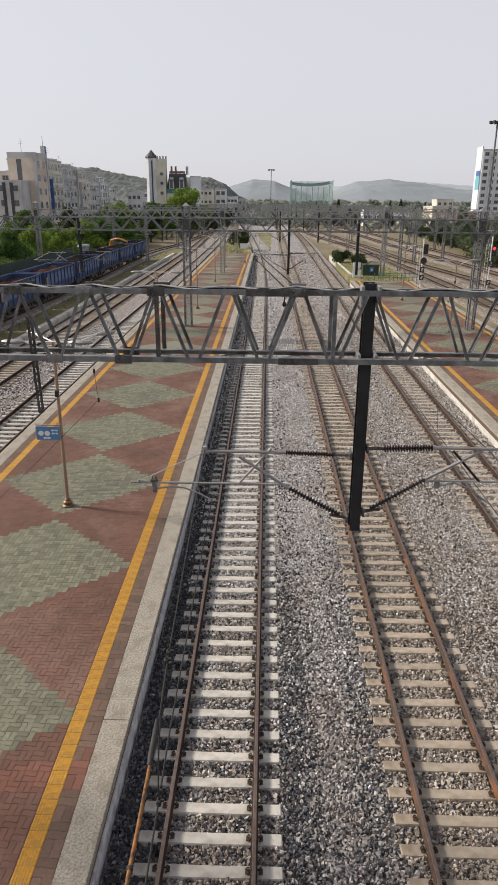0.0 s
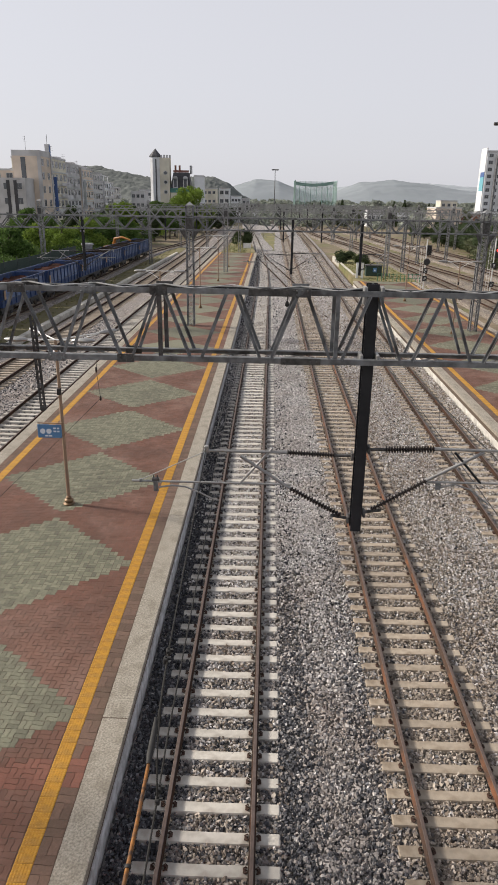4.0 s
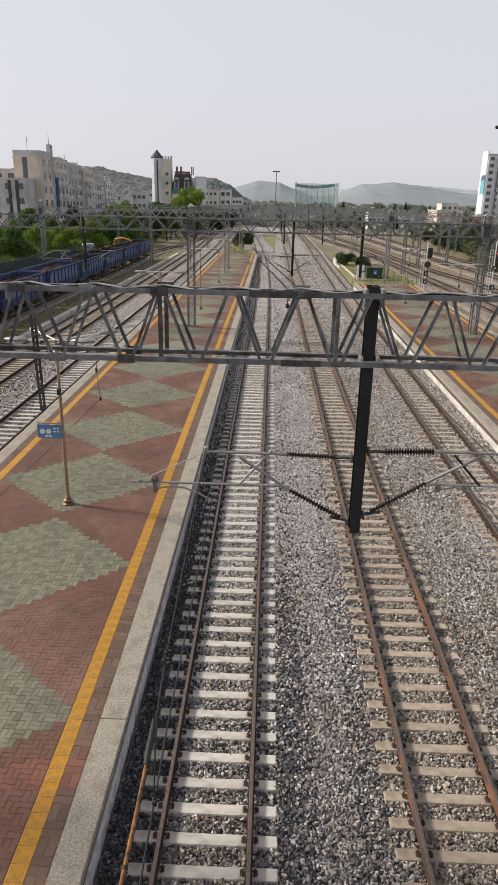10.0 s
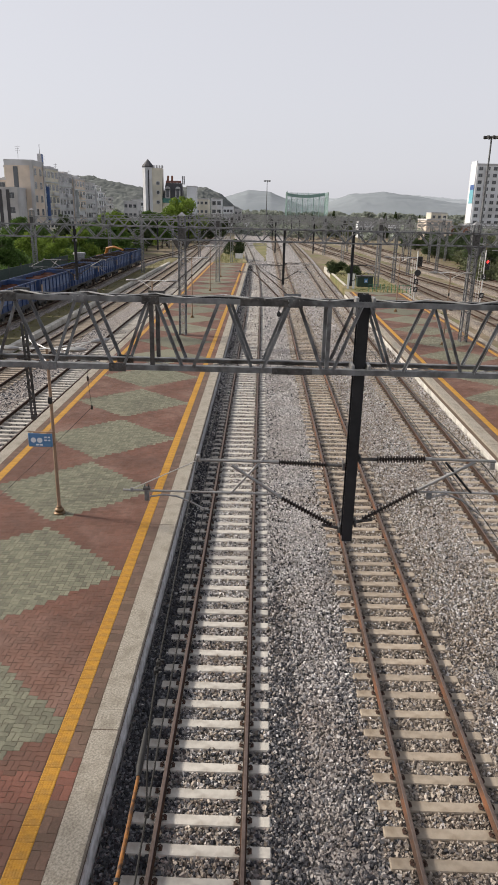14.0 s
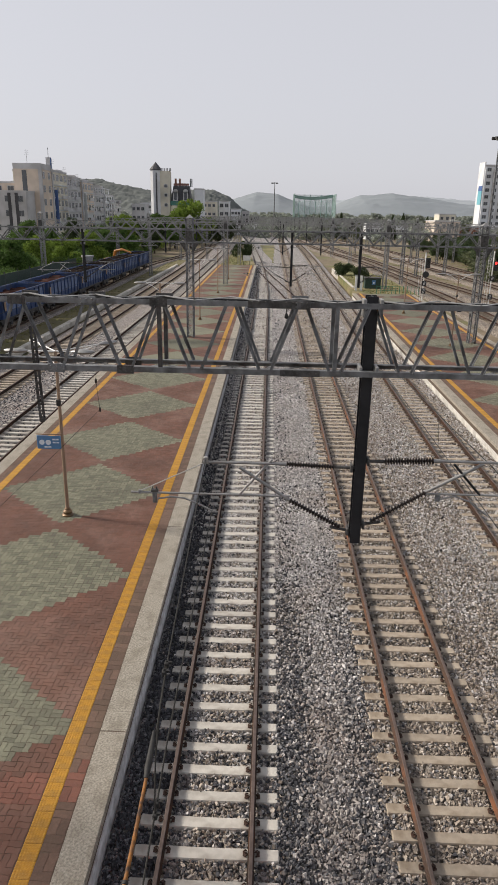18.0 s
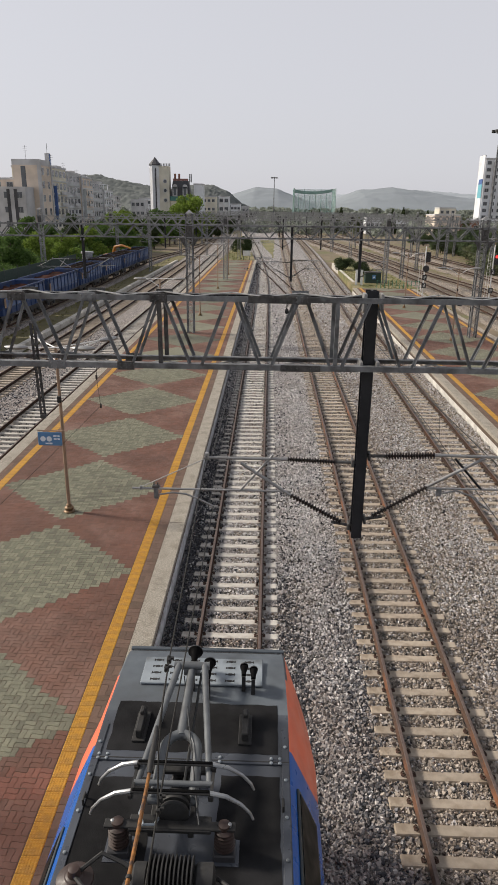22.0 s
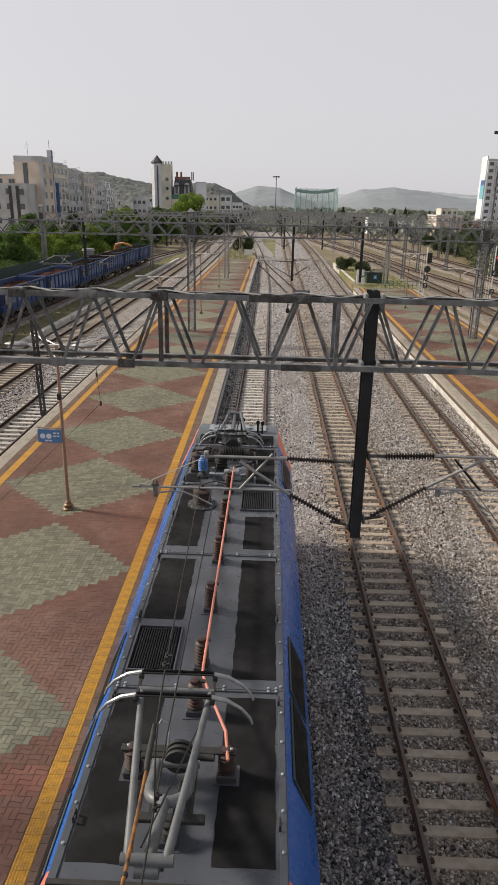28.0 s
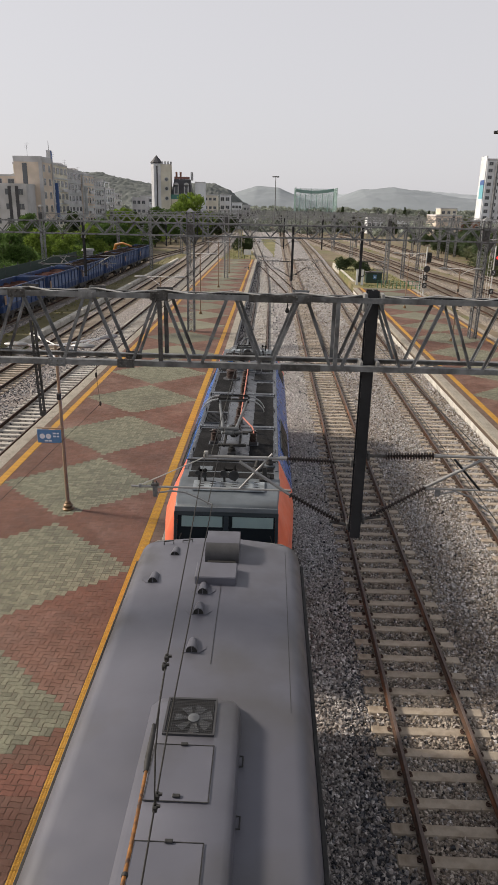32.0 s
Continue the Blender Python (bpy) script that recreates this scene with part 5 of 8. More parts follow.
part("body", smooth(loft(full, body_mat)), [M["blue"], M["roof"], M["orange_body"], M["roof_pale"]], loco, "blue sides, orange ends, grey roof")
for e, sg in ((C0, 1),):
    part("roof_edge_trim", MB().box((0, e + S + sg * 0.045, 3.79), (2.2, 0.03, 0.025), 0.006), M["rubber"], loco, "black rubber trim along the roof end")
b = MB()
b.box((0, mid + S, 0.85), (2.6, 16.4, 0.3), 0.05)
part("underframe", b, M["coach_dark"], loco)
for s in (-3.6, -12.4):
    bogie(loco, s + S, 2.9)
for e, sg in ((C0, 1), (C1, -1)):
    b = MB()
    for sx in (-1, 1):
        b.tube([(sx * 0.87, e + S + sg * 0.4, 1.05), (sx * 0.87, e + S + sg * 0.95, 1.05)], 0.09, 12)
        b.lathe([(0.24, 0), (0.24, 0.04), (0.05, 0.06)], (sx * 0.87, e + S + sg * 0.93, 1.05), 18, Matrix.Rotation(-sg * math.pi / 2, 4, "X"))
    b.box((0, e + S + sg * 0.8, 1.0), (0.3, 0.7, 0.25), 0.03)
    part("buffer_gear", b, M["rubber"], loco)
    # windscreen: surround, two panes with the sky's reflection painted as a pale panel, wipers
    slope = Matrix.Translation((0, e + S + sg * 0.34, 3.095)) @ Matrix.Rotation(sg * math.atan2(0.345, 1.28), 4, "X")
    fr = MB()
    for c, d in (((0, 0, 0.545), (2.3, 0.06, 0.09)), ((0, 0, -0.535), (2.3, 0.06, 0.07)), ((-1.115, 0, 0), (0.07, 0.06, 1.0)), ((1.115, 0, 0), (0.07, 0.06, 1.0)), ((0, 0, 0), (0.11, 0.06, 1.0))):
        fr.box(c, d, 0.008)
    f = part("window_surround", fr, M["frame_teal"], loco, "dark teal windscreen frame", at=slope)
    part("brow_band", MB().box((0, 0.004 * sg, 0.64), (2.28, 0.06, 0.11), 0.01), M["roof_pale"], f, "grey-blue band below the roof")
    for sx in (-1, 1):
        b = MB()
        b.box((sx * 0.56, 0.0, 0), (1.03, 0.02, 1.0))
        part("windscreen", b, M["glass"], f, "dark glass pane")
        b = MB()
        b.box((sx * 0.56 + 0.03, sg * 0.016, 0.37), (0.9, 0.01, 0.24))
        part("blind", b, M["blind"], f, "pale teal panel painting the sky's reflection")
        b = MB()
        b.tube([(sx * 0.95, sg * 0.05, -0.4), (sx * 1.02, sg * 0.05, -0.02), (sx * 0.98, sg * 0.045, 0.1)], 0.012, 6)
        part("wiper", b, M["rubber"], f)
# side windows on the slope of the body
for sx, s0, s1 in ((1, -1.85, -3.7), (1, -9.85, -11.1), (1, -11.2, -12.6), (-1, -2.45, -4.1), (-1, -11.6, -12.8), (-1, -12.9, -13.9), (-1, -9.9, -11.2)):
    m = Matrix.Translation((sx * 1.368, (s0 + s1) / 2 + S, 3.47)) @ Matrix.Rotation(sx * math.atan2(0.33, 0.8), 4, "Y").inverted()
    b = MB()
    b.box((0, 0, 0), (0.035, s0 - s1, 0.62), 0.012)
    o = part("side_window", b, M["frame_teal"], loco, "slanted side window in a dark frame", at=m)
    b = MB()
    b.box((sx * 0.006, 0, 0), (0.035, s0 - s1 - 0.1, 0.52))
    part("pane", b, M["side_glass"], o)
# roof: seams with bolts, edge strips
for i, s in enumerate((-1.62, -4.3, -7.6, -11.27, -14.06)):
    b = MB()
    w = 0.09 if i < 4 else 0.06
    b.box((0, s + S, 3.89), (2.32, w, 0.022 if i < 4 else 0.06), 0.005)
    seam = part("roof_seam", b, M["roof"] if i < 4 else M["rubber"], loco)
    if i < 4:
        for x in (-1.08, -0.98, -0.3, 0.35, 0.95, 1.05):
            for dy in (-0.032, 0.032):
                part("bolt", MB().lathe([(0.02, 0), (0.02, 0.014), (0.01, 0.02)], (x, s + S + dy, 3.9), 8), M["plate"], seam)
        part("joint_line", MB().box((0, s + S - 0.01, 3.9015), (2.32, 0.014, 0.004)), M["rubber"], seam)
for sx in (-1, 1):
    b = MB()
    b.box((sx * 1.115, mid + S + 0.1, 3.888), (0.08, 13.6, 0.018), 0.004)
    strip = part("edge_strip", b, M["roof"], loco)
    for i in range(27):
        part("bolt", MB().lathe([(0.02, 0), (0.02, 0.016), (0.01, 0.022)], (sx * 1.115, -1.4 + S - i * 0.49, 3.896), 8), M["plate"], strip)
    for i in range(7):
        b = MB()
        b.tube([(sx * 1.08, -2.2 + S - i * 1.85, 3.89), (sx * 1.08, -2.2 + S - i * 1.85, 3.96), (sx * 1.08, -2.3 + S - i * 1.85, 3.96), (sx * 1.08, -2.3 + S - i * 1.85, 3.89)], 0.014, 6)
        part("lifting_eye", b, M["rubber"], loco)
for i, (x0, x1, s0, s1) in enumerate(((-1.02, 1.03, -0.67, -1.5), (-1.08, -0.32, -1.9, -3.24), (0.38, 1.05, -1.83, -3.7), (0.6, 1.05, -3.69, -4.2), (-1.05, -0.7, -3.7, -4.18),
                                    (-1.03, -0.43, -4.5, -7.3), (0.44, 1.03, -5.95, -7.35), (-1.03, -0.4, -7.8, -9.7), (0.44, 1.05, -7.78, -11.05), (-1.05, -0.42, -11.42, -13.83),
                                    (0.4, 1.04, -11.42, -13.82), (-1.0, 1.04, -14.15, -14.74), (-1.02, 1.04, -14.82, -15.16))):
    patch(loco, x0, x1, s0, s1, i + 3)
patch(loco, -0.79, -0.47, -14.44, -14.7, 77, "bare_square", "roof_pale", 3.8855, 0.008)
grille(loco, 0.31, 1.05, -4.58, -5.68)
grille(loco, -1.04, -0.36, -9.93, -10.98)
for s0, s1 in ((0.22, -0.33), (-15.42, -15.96)):
    b = MB()
    b.box((0, (s0 + s1) / 2 + S, 3.896), (1.66, s0 - s1, 0.03), 0.006)
    pl = part("roof_plate", b, M["plate"], loco, "pale plate with rows of cross slots")
    for i in range(6):
        for j in range(4):
            x, y = -0.64 + 0.256 * i, s1 + 0.075 + 0.135 * j + S
            edge = [(-0.065, 0.024), (-0.042, 0.006), (-0.018, 0.02), (0.018, 0.02), (0.042, 0.006), (0.065, 0.024)]
            b = MB().prism([(x + dx, y - dy) for dx, dy in edge] + [(x + dx, y + dy) for dx, dy in reversed(edge)], 3.909, 3.9155)
            part("slot_mark", b, M["rubber"], pl)
for s_, aw in ((-15.42, -1),):
    horn(loco, -0.72, s_ + 0.03, 0.3, 0.06, aw, 4.2)
    horn(loco, -0.57, s_ - 0.04, 0.34, 0.066, aw, 4.2)
    horn(loco, -0.12, s_ - 0.05, 0.32, 0.08, aw, 4.24)
    horn(loco, 0.12, s_ + 0.05, 0.56, 0.118, aw, 4.26)
    for xa, xb_, zz in ((-0.76, -0.53, 4.16), (-0.16, 0.16, 4.18)):
        part("horn_bar", MB().tube([(xa, s_ + S, zz), (xb_, s_ + S, zz)], 0.03, 8), M["horn"], loco, "black horn bracket")
horn(loco, 0.58, -0.4, 0.2, 0.055, 1, 4.12)
horn(loco, 0.71, -0.46, 0.2, 0.055, 1, 4.12)
horn(loco, -0.1, -0.42, 0.4, 0.1, 1, 4.2)
horn(loco, 0.12, -0.58, 0.34, 0.08, 1, 4.2)
b = MB()
b.box((0.94, -14.3 + S, 3.9), (0.26, 0.26, 0.05), 0.01)
a_ = part("antenna_foot", b, M["roof_pale"], loco)
b = MB()
b.lathe([(0.09, 0), (0.09, 0.05), (0.06, 0.08), (0.05, 0.17), (0.03, 0.22), (0.01, 0.23)], (0.94, -14.3 + S, 3.92), 14)
part("antenna", smooth(b), M["rubber"], a_, "black cone antenna")
b = MB()
b.lathe([(0.13, 0), (0.13, 0.03), (0.08, 0.05), (0.09, 0.09), (0.07, 0.12), (0.06, 0.18), (0.03, 0.23), (0.01, 0.24)], (0.64, -14.56 + S, 3.89), 14)
part("antenna", smooth(b), M["rubber"], loco, "dome antenna")
b = MB()
b.box((0.82, -15.2 + S, 3.91), (0.24, 0.3, 0.06), 0.01)
b.add([(0.76, -15.32 + S, 3.93), (0.88, -15.32 + S, 3.93), (0.88, -15.08 + S, 3.93), (0.76, -15.08 + S, 3.93), (0.78, -15.24 + S, 4.2), (0.86, -15.24 + S, 4.2), (0.86, -15.16 + S, 4.2), (0.78, -15.16 + S, 4.2)],
      [(0, 1, 5, 4), (1, 2, 6, 5), (2, 3, 7, 6), (3, 0, 4, 7), (4, 5, 6, 7)])
part("antenna", b, M["rubber"], loco, "dark fin antenna")
# high-voltage gear
for s in (-4.62, -6.05, -6.9, -7.75, -9.3, -10.75, -11.6):
    roof_insulator(loco, 0.01, s - 0.1, 0.105, 0.36, n=7)
    part("bar_clip", MB().box((0.06, s - 0.1 + S, 4.36), (0.16, 0.05, 0.03), 0.006), M["rubber"], loco)
b = MB()
b.tube([(0.11, -4.38 + S, 4.36), (0.1, -4.62 + S, 4.36), (0.1, -7.75 + S, 4.36), (0.09, -11.55 + S, 4.36), (0.18, -11.8 + S, 4.33), (0.45, -12.45 + S, 4.28), (0.5, -12.85 + S, 4.25)], 0.02, 8)
part("busbar", smooth(b), M["busbar"], loco, "salmon-orange insulated busbar")
b = MB()
b.lathe([(0.32, 0), (0.32, 0.03), (0.23, 0.04), (0.23, 0.05)], (-0.52, -5.42 + S, 3.88), 24)
fl = part("bushing_flange", b, M["coach_dark"], loco, "round bolted flange")
b = MB()
b.lathe([(0.185, 0)] + [q for i in range(4) for q in ((0.165, 0.03 + 0.06 * i), (0.196, 0.045 + 0.06 * i), (0.196, 0.06 + 0.06 * i), (0.165, 0.075 + 0.06 * i))] + [(0.165, 0.27), (0.2, 0.285), (0.195, 0.31), (0.11, 0.345), (0.108, 0.39), (0.03, 0.395), (0.03, 0.44), (0.01, 0.442)],
        (-0.52, -5.42 + S, 3.92), 24)
part("bushing", smooth(b), M["porcelain"], fl, "large ribbed brown bushing")
for i in range(12):
    a_ = i * math.pi / 6 + 0.2
    part("flange_bolt", MB().lathe([(0.016, 0), (0.016, 0.02), (0.008, 0.026)], (-0.52 + 0.275 * math.cos(a_), -5.42 + S + 0.275 * math.sin(a_), 3.905), 6), M["plate"], fl)
b = MB()
b.tube([(-0.52, -5.42 + S, 4.36), (-0.25, -5.42 + S, 4.44), (0.1, -5.45 + S, 4.37)], 0.014, 6)
part("jumper", smooth(b), M["rubber"], loco)
b = MB()
b.lathe([(0.07, 0), (0.112, 0.015)] + [q for i in range(6) for q in ((0.101, 0.03 + 0.042 * i), (0.115, 0.042 + 0.042 * i), (0.115, 0.056 + 0.042 * i), (0.101, 0.066 + 0.042 * i))] + [(0.095, 0.29), (0.06, 0.325), (0.058, 0.37), (0.02, 0.375)], (-0.66, -3.86 + S, 4.06), 20)
bi = part("insulator", smooth(b), M["blue_ins"], loco, "blue ribbed insulator on a dark foot")
part("insulator_stem", smooth(MB().lathe([(0.1, 0), (0.1, 0.03), (0.062, 0.05), (0.062, 0.12)], (-0.66, -3.86 + S, 3.95), 16)), M["coach_dark"], bi)
part("insulator_foot", MB().box((-0.66, -3.86 + S, 3.92), (0.25, 0.23, 0.08), 0.012), M["coach_dark"], bi)
roof_insulator(loco, -0.82, -3.45, 0.16, 0.34, n=5)
roof_insulator(loco, -0.25, -3.48, 0.155, 0.34, "rubber", label="black ribbed roof insulator", n=5)
part("bell_cap", smooth(MB().lathe([(0.17, 0), (0.165, 0.02), (0.06, 0.07), (0.05, 0.14), (0.02, 0.15)], (-0.82, -3.45 + S, 4.3), 18)), M["porcelain"], loco, "red-brown bell cap")
roof_insulator(loco, 0.46, -4.0, 0.1, 0.34)
b = MB()
b.box((-0.08, -3.55 + S, 3.915), (0.88, 0.46, 0.05), 0.008)
part("gear_plate", b, M["plate"], loco, "pale equipment plate")
b = MB()
b.lathe([(0.1, -0.36), (0.12, -0.34), (0.12, -0.24)] + [q for i in range(11) for q in ((0.1, -0.22 + 0.038 * i), (0.18, -0.213 + 0.038 * i), (0.18, -0.2 + 0.038 * i), (0.1, -0.192 + 0.038 * i))] + [(0.13, 0.22), (0.13, 0.36), (0.06, 0.38)], (0.06, -3.42 + S, 4.33), 16, Matrix.Rotation(math.pi / 2, 4, "Y"))
part("circuit_breaker", smooth(b), M["rubber"], loco, "black ribbed circuit breaker")
b = MB()
b.lathe([(0.06, -0.18), (0.08, -0.16), (0.08, -0.06), (0.07, -0.05), (0.07, 0.05), (0.08, 0.06), (0.08, 0.16), (0.06, 0.18)], (0.04, -3.95 + S, 4.06), 14, Matrix.Rotation(math.pi / 2, 4, "Y"))
b.box((0.04, -3.95 + S, 3.94), (0.44, 0.18, 0.1), 0.01)
part("switch_drive", smooth(b), M["plate"], loco, "grey switch drive")
for pts in (((-0.82, -3.45, 4.36), (-0.6, -3.3, 4.45), (-0.4, -3.35, 4.4), (-0.2, -3.42, 4.33)), ((-0.66, -3.82, 4.44), (-0.7, -3.6, 4.42), (-0.82, -3.47, 4.38)), ((0.46, -3.42, 4.34), (0.56, -3.55, 4.42), (0.56, -3.8, 4.38), (0.46, -4.0, 4.34)),
            ((0.46, -4.0, 4.34), (0.4, -4.2, 4.4), (0.25, -4.34, 4.38), (0.11, -4.38, 4.36))):
    part("jumper", smooth(MB().tube([(x, s + S, z) for x, s, z in pts], 0.02, 6)), M["rubber"], loco)
pantograph(loco, -2.8, -0.77, 4.5, (-2.34, -2.7), 4.55)
pantograph(loco, -12.7, -14.6, 4.88, (-12.63, -12.99), 5.215)
for x in (-0.66, 0.63):
    t_ = part("latch_base", MB().box((x, -1.13 + S, 3.9), (0.16, 0.5, 0.03), 0.006), M["rubber"], loco)
    part("latch", MB().box((x, -1.13 + S, 3.97), (0.08, 0.42, 0.12), 0.012).box((x, -1.02 + S, 4.05), (0.05, 0.12, 0.06), 0.01), M["rubber"], t_, "black pantograph latch")

# the coach behind: s = -18.6 is its front
coach = thing("coach", "grey generator coach with rounded roof and roof housing", "railway coach")


def coach_half(w=1.5, t=4.02):
    pts = [(w - 0.08, 0.8), (w, 1.0), (w, 3.42)]
    for i in range(7):
        a = math.pi / 2 * i / 6
        pts.append((w - 0.3 + 0.3 * math.cos(a), 3.42 + (t - 0.09 - 3.42) * math.sin(a)))
    pts += [(0.75, t - 0.035), (0.4, t - 0.008)]
    return pts


cs = []
for y, w, t, bow in ((0.1, 1.49, 3.93, 0.12), (0.07, 1.53, 3.99, 0.1), (0.0, 1.545, 4.015, 0.08), (-0.25, 1.55, 4.02, 0.04), (-0.8, 1.55, 4.02, 0.0), (-12, 1.55, 4.02, 0), (-23.4, 1.55, 4.02, 0)):
    cs.append((lambda x, y=y, bow=bow: y - bow * (x / 1.5) ** 2, coach_half(w, t)))
part("body", smooth(loft(cs, lambda c: 0 if c.z > 3.42 else 1)), [M["coach_roof"], M["coach_side"]], coach, "grey roof over dark blue sides")
for sx in (-1, 1):
    b = MB()
    b.box((sx * 1.572, -11.75, 3.5), (0.055, 23.3, 0.07), 0.006)
    part("gutter", b, M["rubber"], coach, "black rain gutter")
b = MB()
b.box((0, -11.7, 0.85), (2.5, 22, 0.3), 0.05)
part("underframe", b, M["coach_dark"], coach)
for y in (-3.6, -19.4):
    bogie(coach, y, 2.3)
K = 18.6
# thin pale tube along the front roof edge
part("front_rim", smooth(MB().tube([(x, 0.1 - 0.12 * (x / 1.5) ** 2, 3.935 - 0.02 * x * x - (0.05 if abs(x) > 1.2 else 0)) for x in [-1.3 + 0.1 * i for i in range(27)]], 0.013, 6)), M["steel_light"], coach, "thin pale line along the front edge")
b = MB()
n = 10
prof = [(-0.16, 4.0), (-0.18, 4.27), (-0.24, 4.3), (-0.7, 4.3), (-0.8, 4.265), (-0.87, 4.17), (-0.9, 4.05), (-0.9, 4.0)]
vs, fs = [], []
for x in (-0.2, 0.4):
    vs += [(x, q[0], q[1]) for q in prof]
k = len(vs) // 2
fs = [(i, (i + 1) % k, k + (i + 1) % k, k + i) for i in range(k)] + [tuple(range(k)), tuple(reversed(range(k, 2 * k)))]
b.add(vs, fs)
# curved rear faces darker than the top
b.mi = [1 if 3 <= i <= 6 else 0 for i in range(len(fs))]
hood = part("intake_hood", smooth(b), [M["coach_roof"], M["coach_dark"]], coach, "grey rounded intake hood")
b = MB()
b.box((0.1, -0.93, 4.03), (0.5, 0.06, 0.05), 0.006)
part("hood_grille", b, M["rubber"], hood)
b = MB()
b.box((0.04, -19.99 + K, 4.07), (0.7, 0.5, 0.17), 0.015)
part("roof_box", b, M["coach_roof"], coach)
for x, s in ((-0.78, -19.08), (-1.03, -20.0), (-0.14, -20.4), (-0.15, -20.98), (-0.15, -21.92)):
    z = 4.0 if abs(x) < 0.5 else 3.93
    y = s + K
    b = MB()
    n = 9
    vs, fs = [], []
    for dy, r, h in ((0.17, 0.045, 0.05), (0.1, 0.07, 0.1), (-0.1, 0.085, 0.125), (-0.15, 0.085, 0.13)):  # an arched hood, open to the rear
        vs += [(x + r * math.cos(math.pi * q / (n - 1)), y + dy, z + h * math.sin(math.pi * q / (n - 1)) ** 0.8) for q in range(n)]
    for i in range(3):
        fs += [(n * i + q, n * i + q + 1, n * i + n + q + 1, n * i + n + q) for q in range(n - 1)]
    fs.append(tuple(range(n)))
    b.add(vs, fs)
    v = part("roof_vent", smooth(b), M["coach_roof"], coach, "small grey hooded roof vent")
    wing = MB().prism([(x - 0.12, y - 0.15), (x + 0.12, y - 0.15), (x + 0.2, y - 0.05), (x + 0.19, y + 0.02), (x + 0.08, y + 0.18), (x - 0.08, y + 0.18), (x - 0.19, y + 0.02), (x - 0.2, y - 0.05)], z - 0.02, z + 0.022)
    part("vent_skirt", wing, M["coach_roof"], v)
    part("vent_mouth", smooth(MB().lathe([(0.078, -0.01), (0.078, 0.01)], (x, y - 0.135, z + 0.035), 16, Matrix.Rotation(math.pi / 2, 4, "X"))), M["rubber"], v)
    part("vent_web", MB().box((x, y - 0.152, z + 0.07), (0.012, 0.012, 0.1)), M["coach_roof"], v)
for x, y in ((-0.95, -0.2), (-0.6, -0.14)):
    b = MB()
    b.tube([(x - 0.09, y, 3.93), (x - 0.09, y, 4.02), (x + 0.09, y + 0.02, 4.04), (x + 0.09, y + 0.02, 3.95)], 0.012, 6)
    part("grab_handle", b, M["rubber"], coach)
for s, L in ((-19.9, 2.7),):
    b = MB()
    b.box((0.14, -20.9 + K, 4.016), (0.008, 2.8, 0.006))
    b.box((1.24, -21.0 + K, 3.928), (0.008, 4.2, 0.012))
    part("roof_seam", b, M["coach_dark"], coach)
# long housing along the ridge with a fan and hatches
KH = K - 0.36
hs = MB()
vs, fs = [], []
rr = []
for y, q in ((-22.7, 0.0), (-22.8, 0.6), (-23.0, 1.0), (-41.5, 1.0)):
    x0, x1 = -0.52 + 0.08 * (1 - q), 0.62 - 0.08 * (1 - q)
    zt_ = 3.98 + 0.27 * q
    rr.append([(x0, y + KH, 3.96), (x0 + 0.03, y + KH, zt_ - 0.06), (x0 + 0.1, y + KH, zt_), (x1 - 0.1, y + KH, zt_), (x1 - 0.03, y + KH, zt_ - 0.06), (x1, y + KH, 3.96)])
for r_ in rr:
    vs += r_
fs = [(6 * i + j, 6 * i + j + 1, 6 * i + j + 7, 6 * i + j + 6) for i in range(3) for j in range(5)] + [tuple(range(6)), tuple(reversed(range(18, 24)))]
hs.add(vs, fs)
house = part("roof_housing", smooth(hs), M["coach_roof"], coach, "long grey roof housing with hatches")
ZH = 4.25
b = MB()
b.box((0.02, -23.23 + KH, ZH + 0.004), (0.54, 0.56, 0.012))
part("fan_well", b, M["rubber"], house)
b = MB()
for c, d in (((0.02, -22.94, 0), (0.6, 0.025, 0.025)), ((0.02, -23.52, 0), (0.6, 0.025, 0.025)), ((-0.27, -23.23, 0), (0.025, 0.55, 0.025)), ((0.31, -23.23, 0), (0.025, 0.55, 0.025))):
    b.box((c[0], c[1] + KH, ZH + 0.015), d)
part("fan_frame", b, M["coach_dark"], house)
fan_ = part("fan", smooth(MB().lathe([(0.07, 0), (0.07, 0.03), (0.02, 0.045)], (0.06, -23.28 + KH, ZH + 0.012), 14)), M["fan"], coach, "bright metal fan")
for i in range(7):
    a = 2 * math.pi * i / 7
    b = MB()
    b.add([(0.06 + 0.05 * math.cos(a), -23.28 + KH + 0.05 * math.sin(a), ZH + 0.012), (0.06 + 0.23 * math.cos(a), -23.28 + KH + 0.23 * math.sin(a), ZH + 0.012), (0.06 + 0.23 * math.cos(a + 0.6), -23.28 + KH + 0.23 * math.sin(a + 0.6), ZH + 0.03), (0.06 + 0.05 * math.cos(a + 0.8), -23.28 + KH + 0.05 * math.sin(a + 0.8), ZH + 0.03)], [(0, 1, 2, 3)])
    part("blade", b, M["fan"], fan_)
b = MB()
for i in range(22):
    b.box((-0.24 + 0.0248 * i, -23.23 + KH, ZH + 0.034), (0.004, 0.56, 0.004))
    b.box((0.02, -23.5 + KH + 0.0255 * i, ZH + 0.034), (0.54, 0.004, 0.004))
part("fan_mesh", b, M["coach_dark"], house)["kind"] = "stuff"
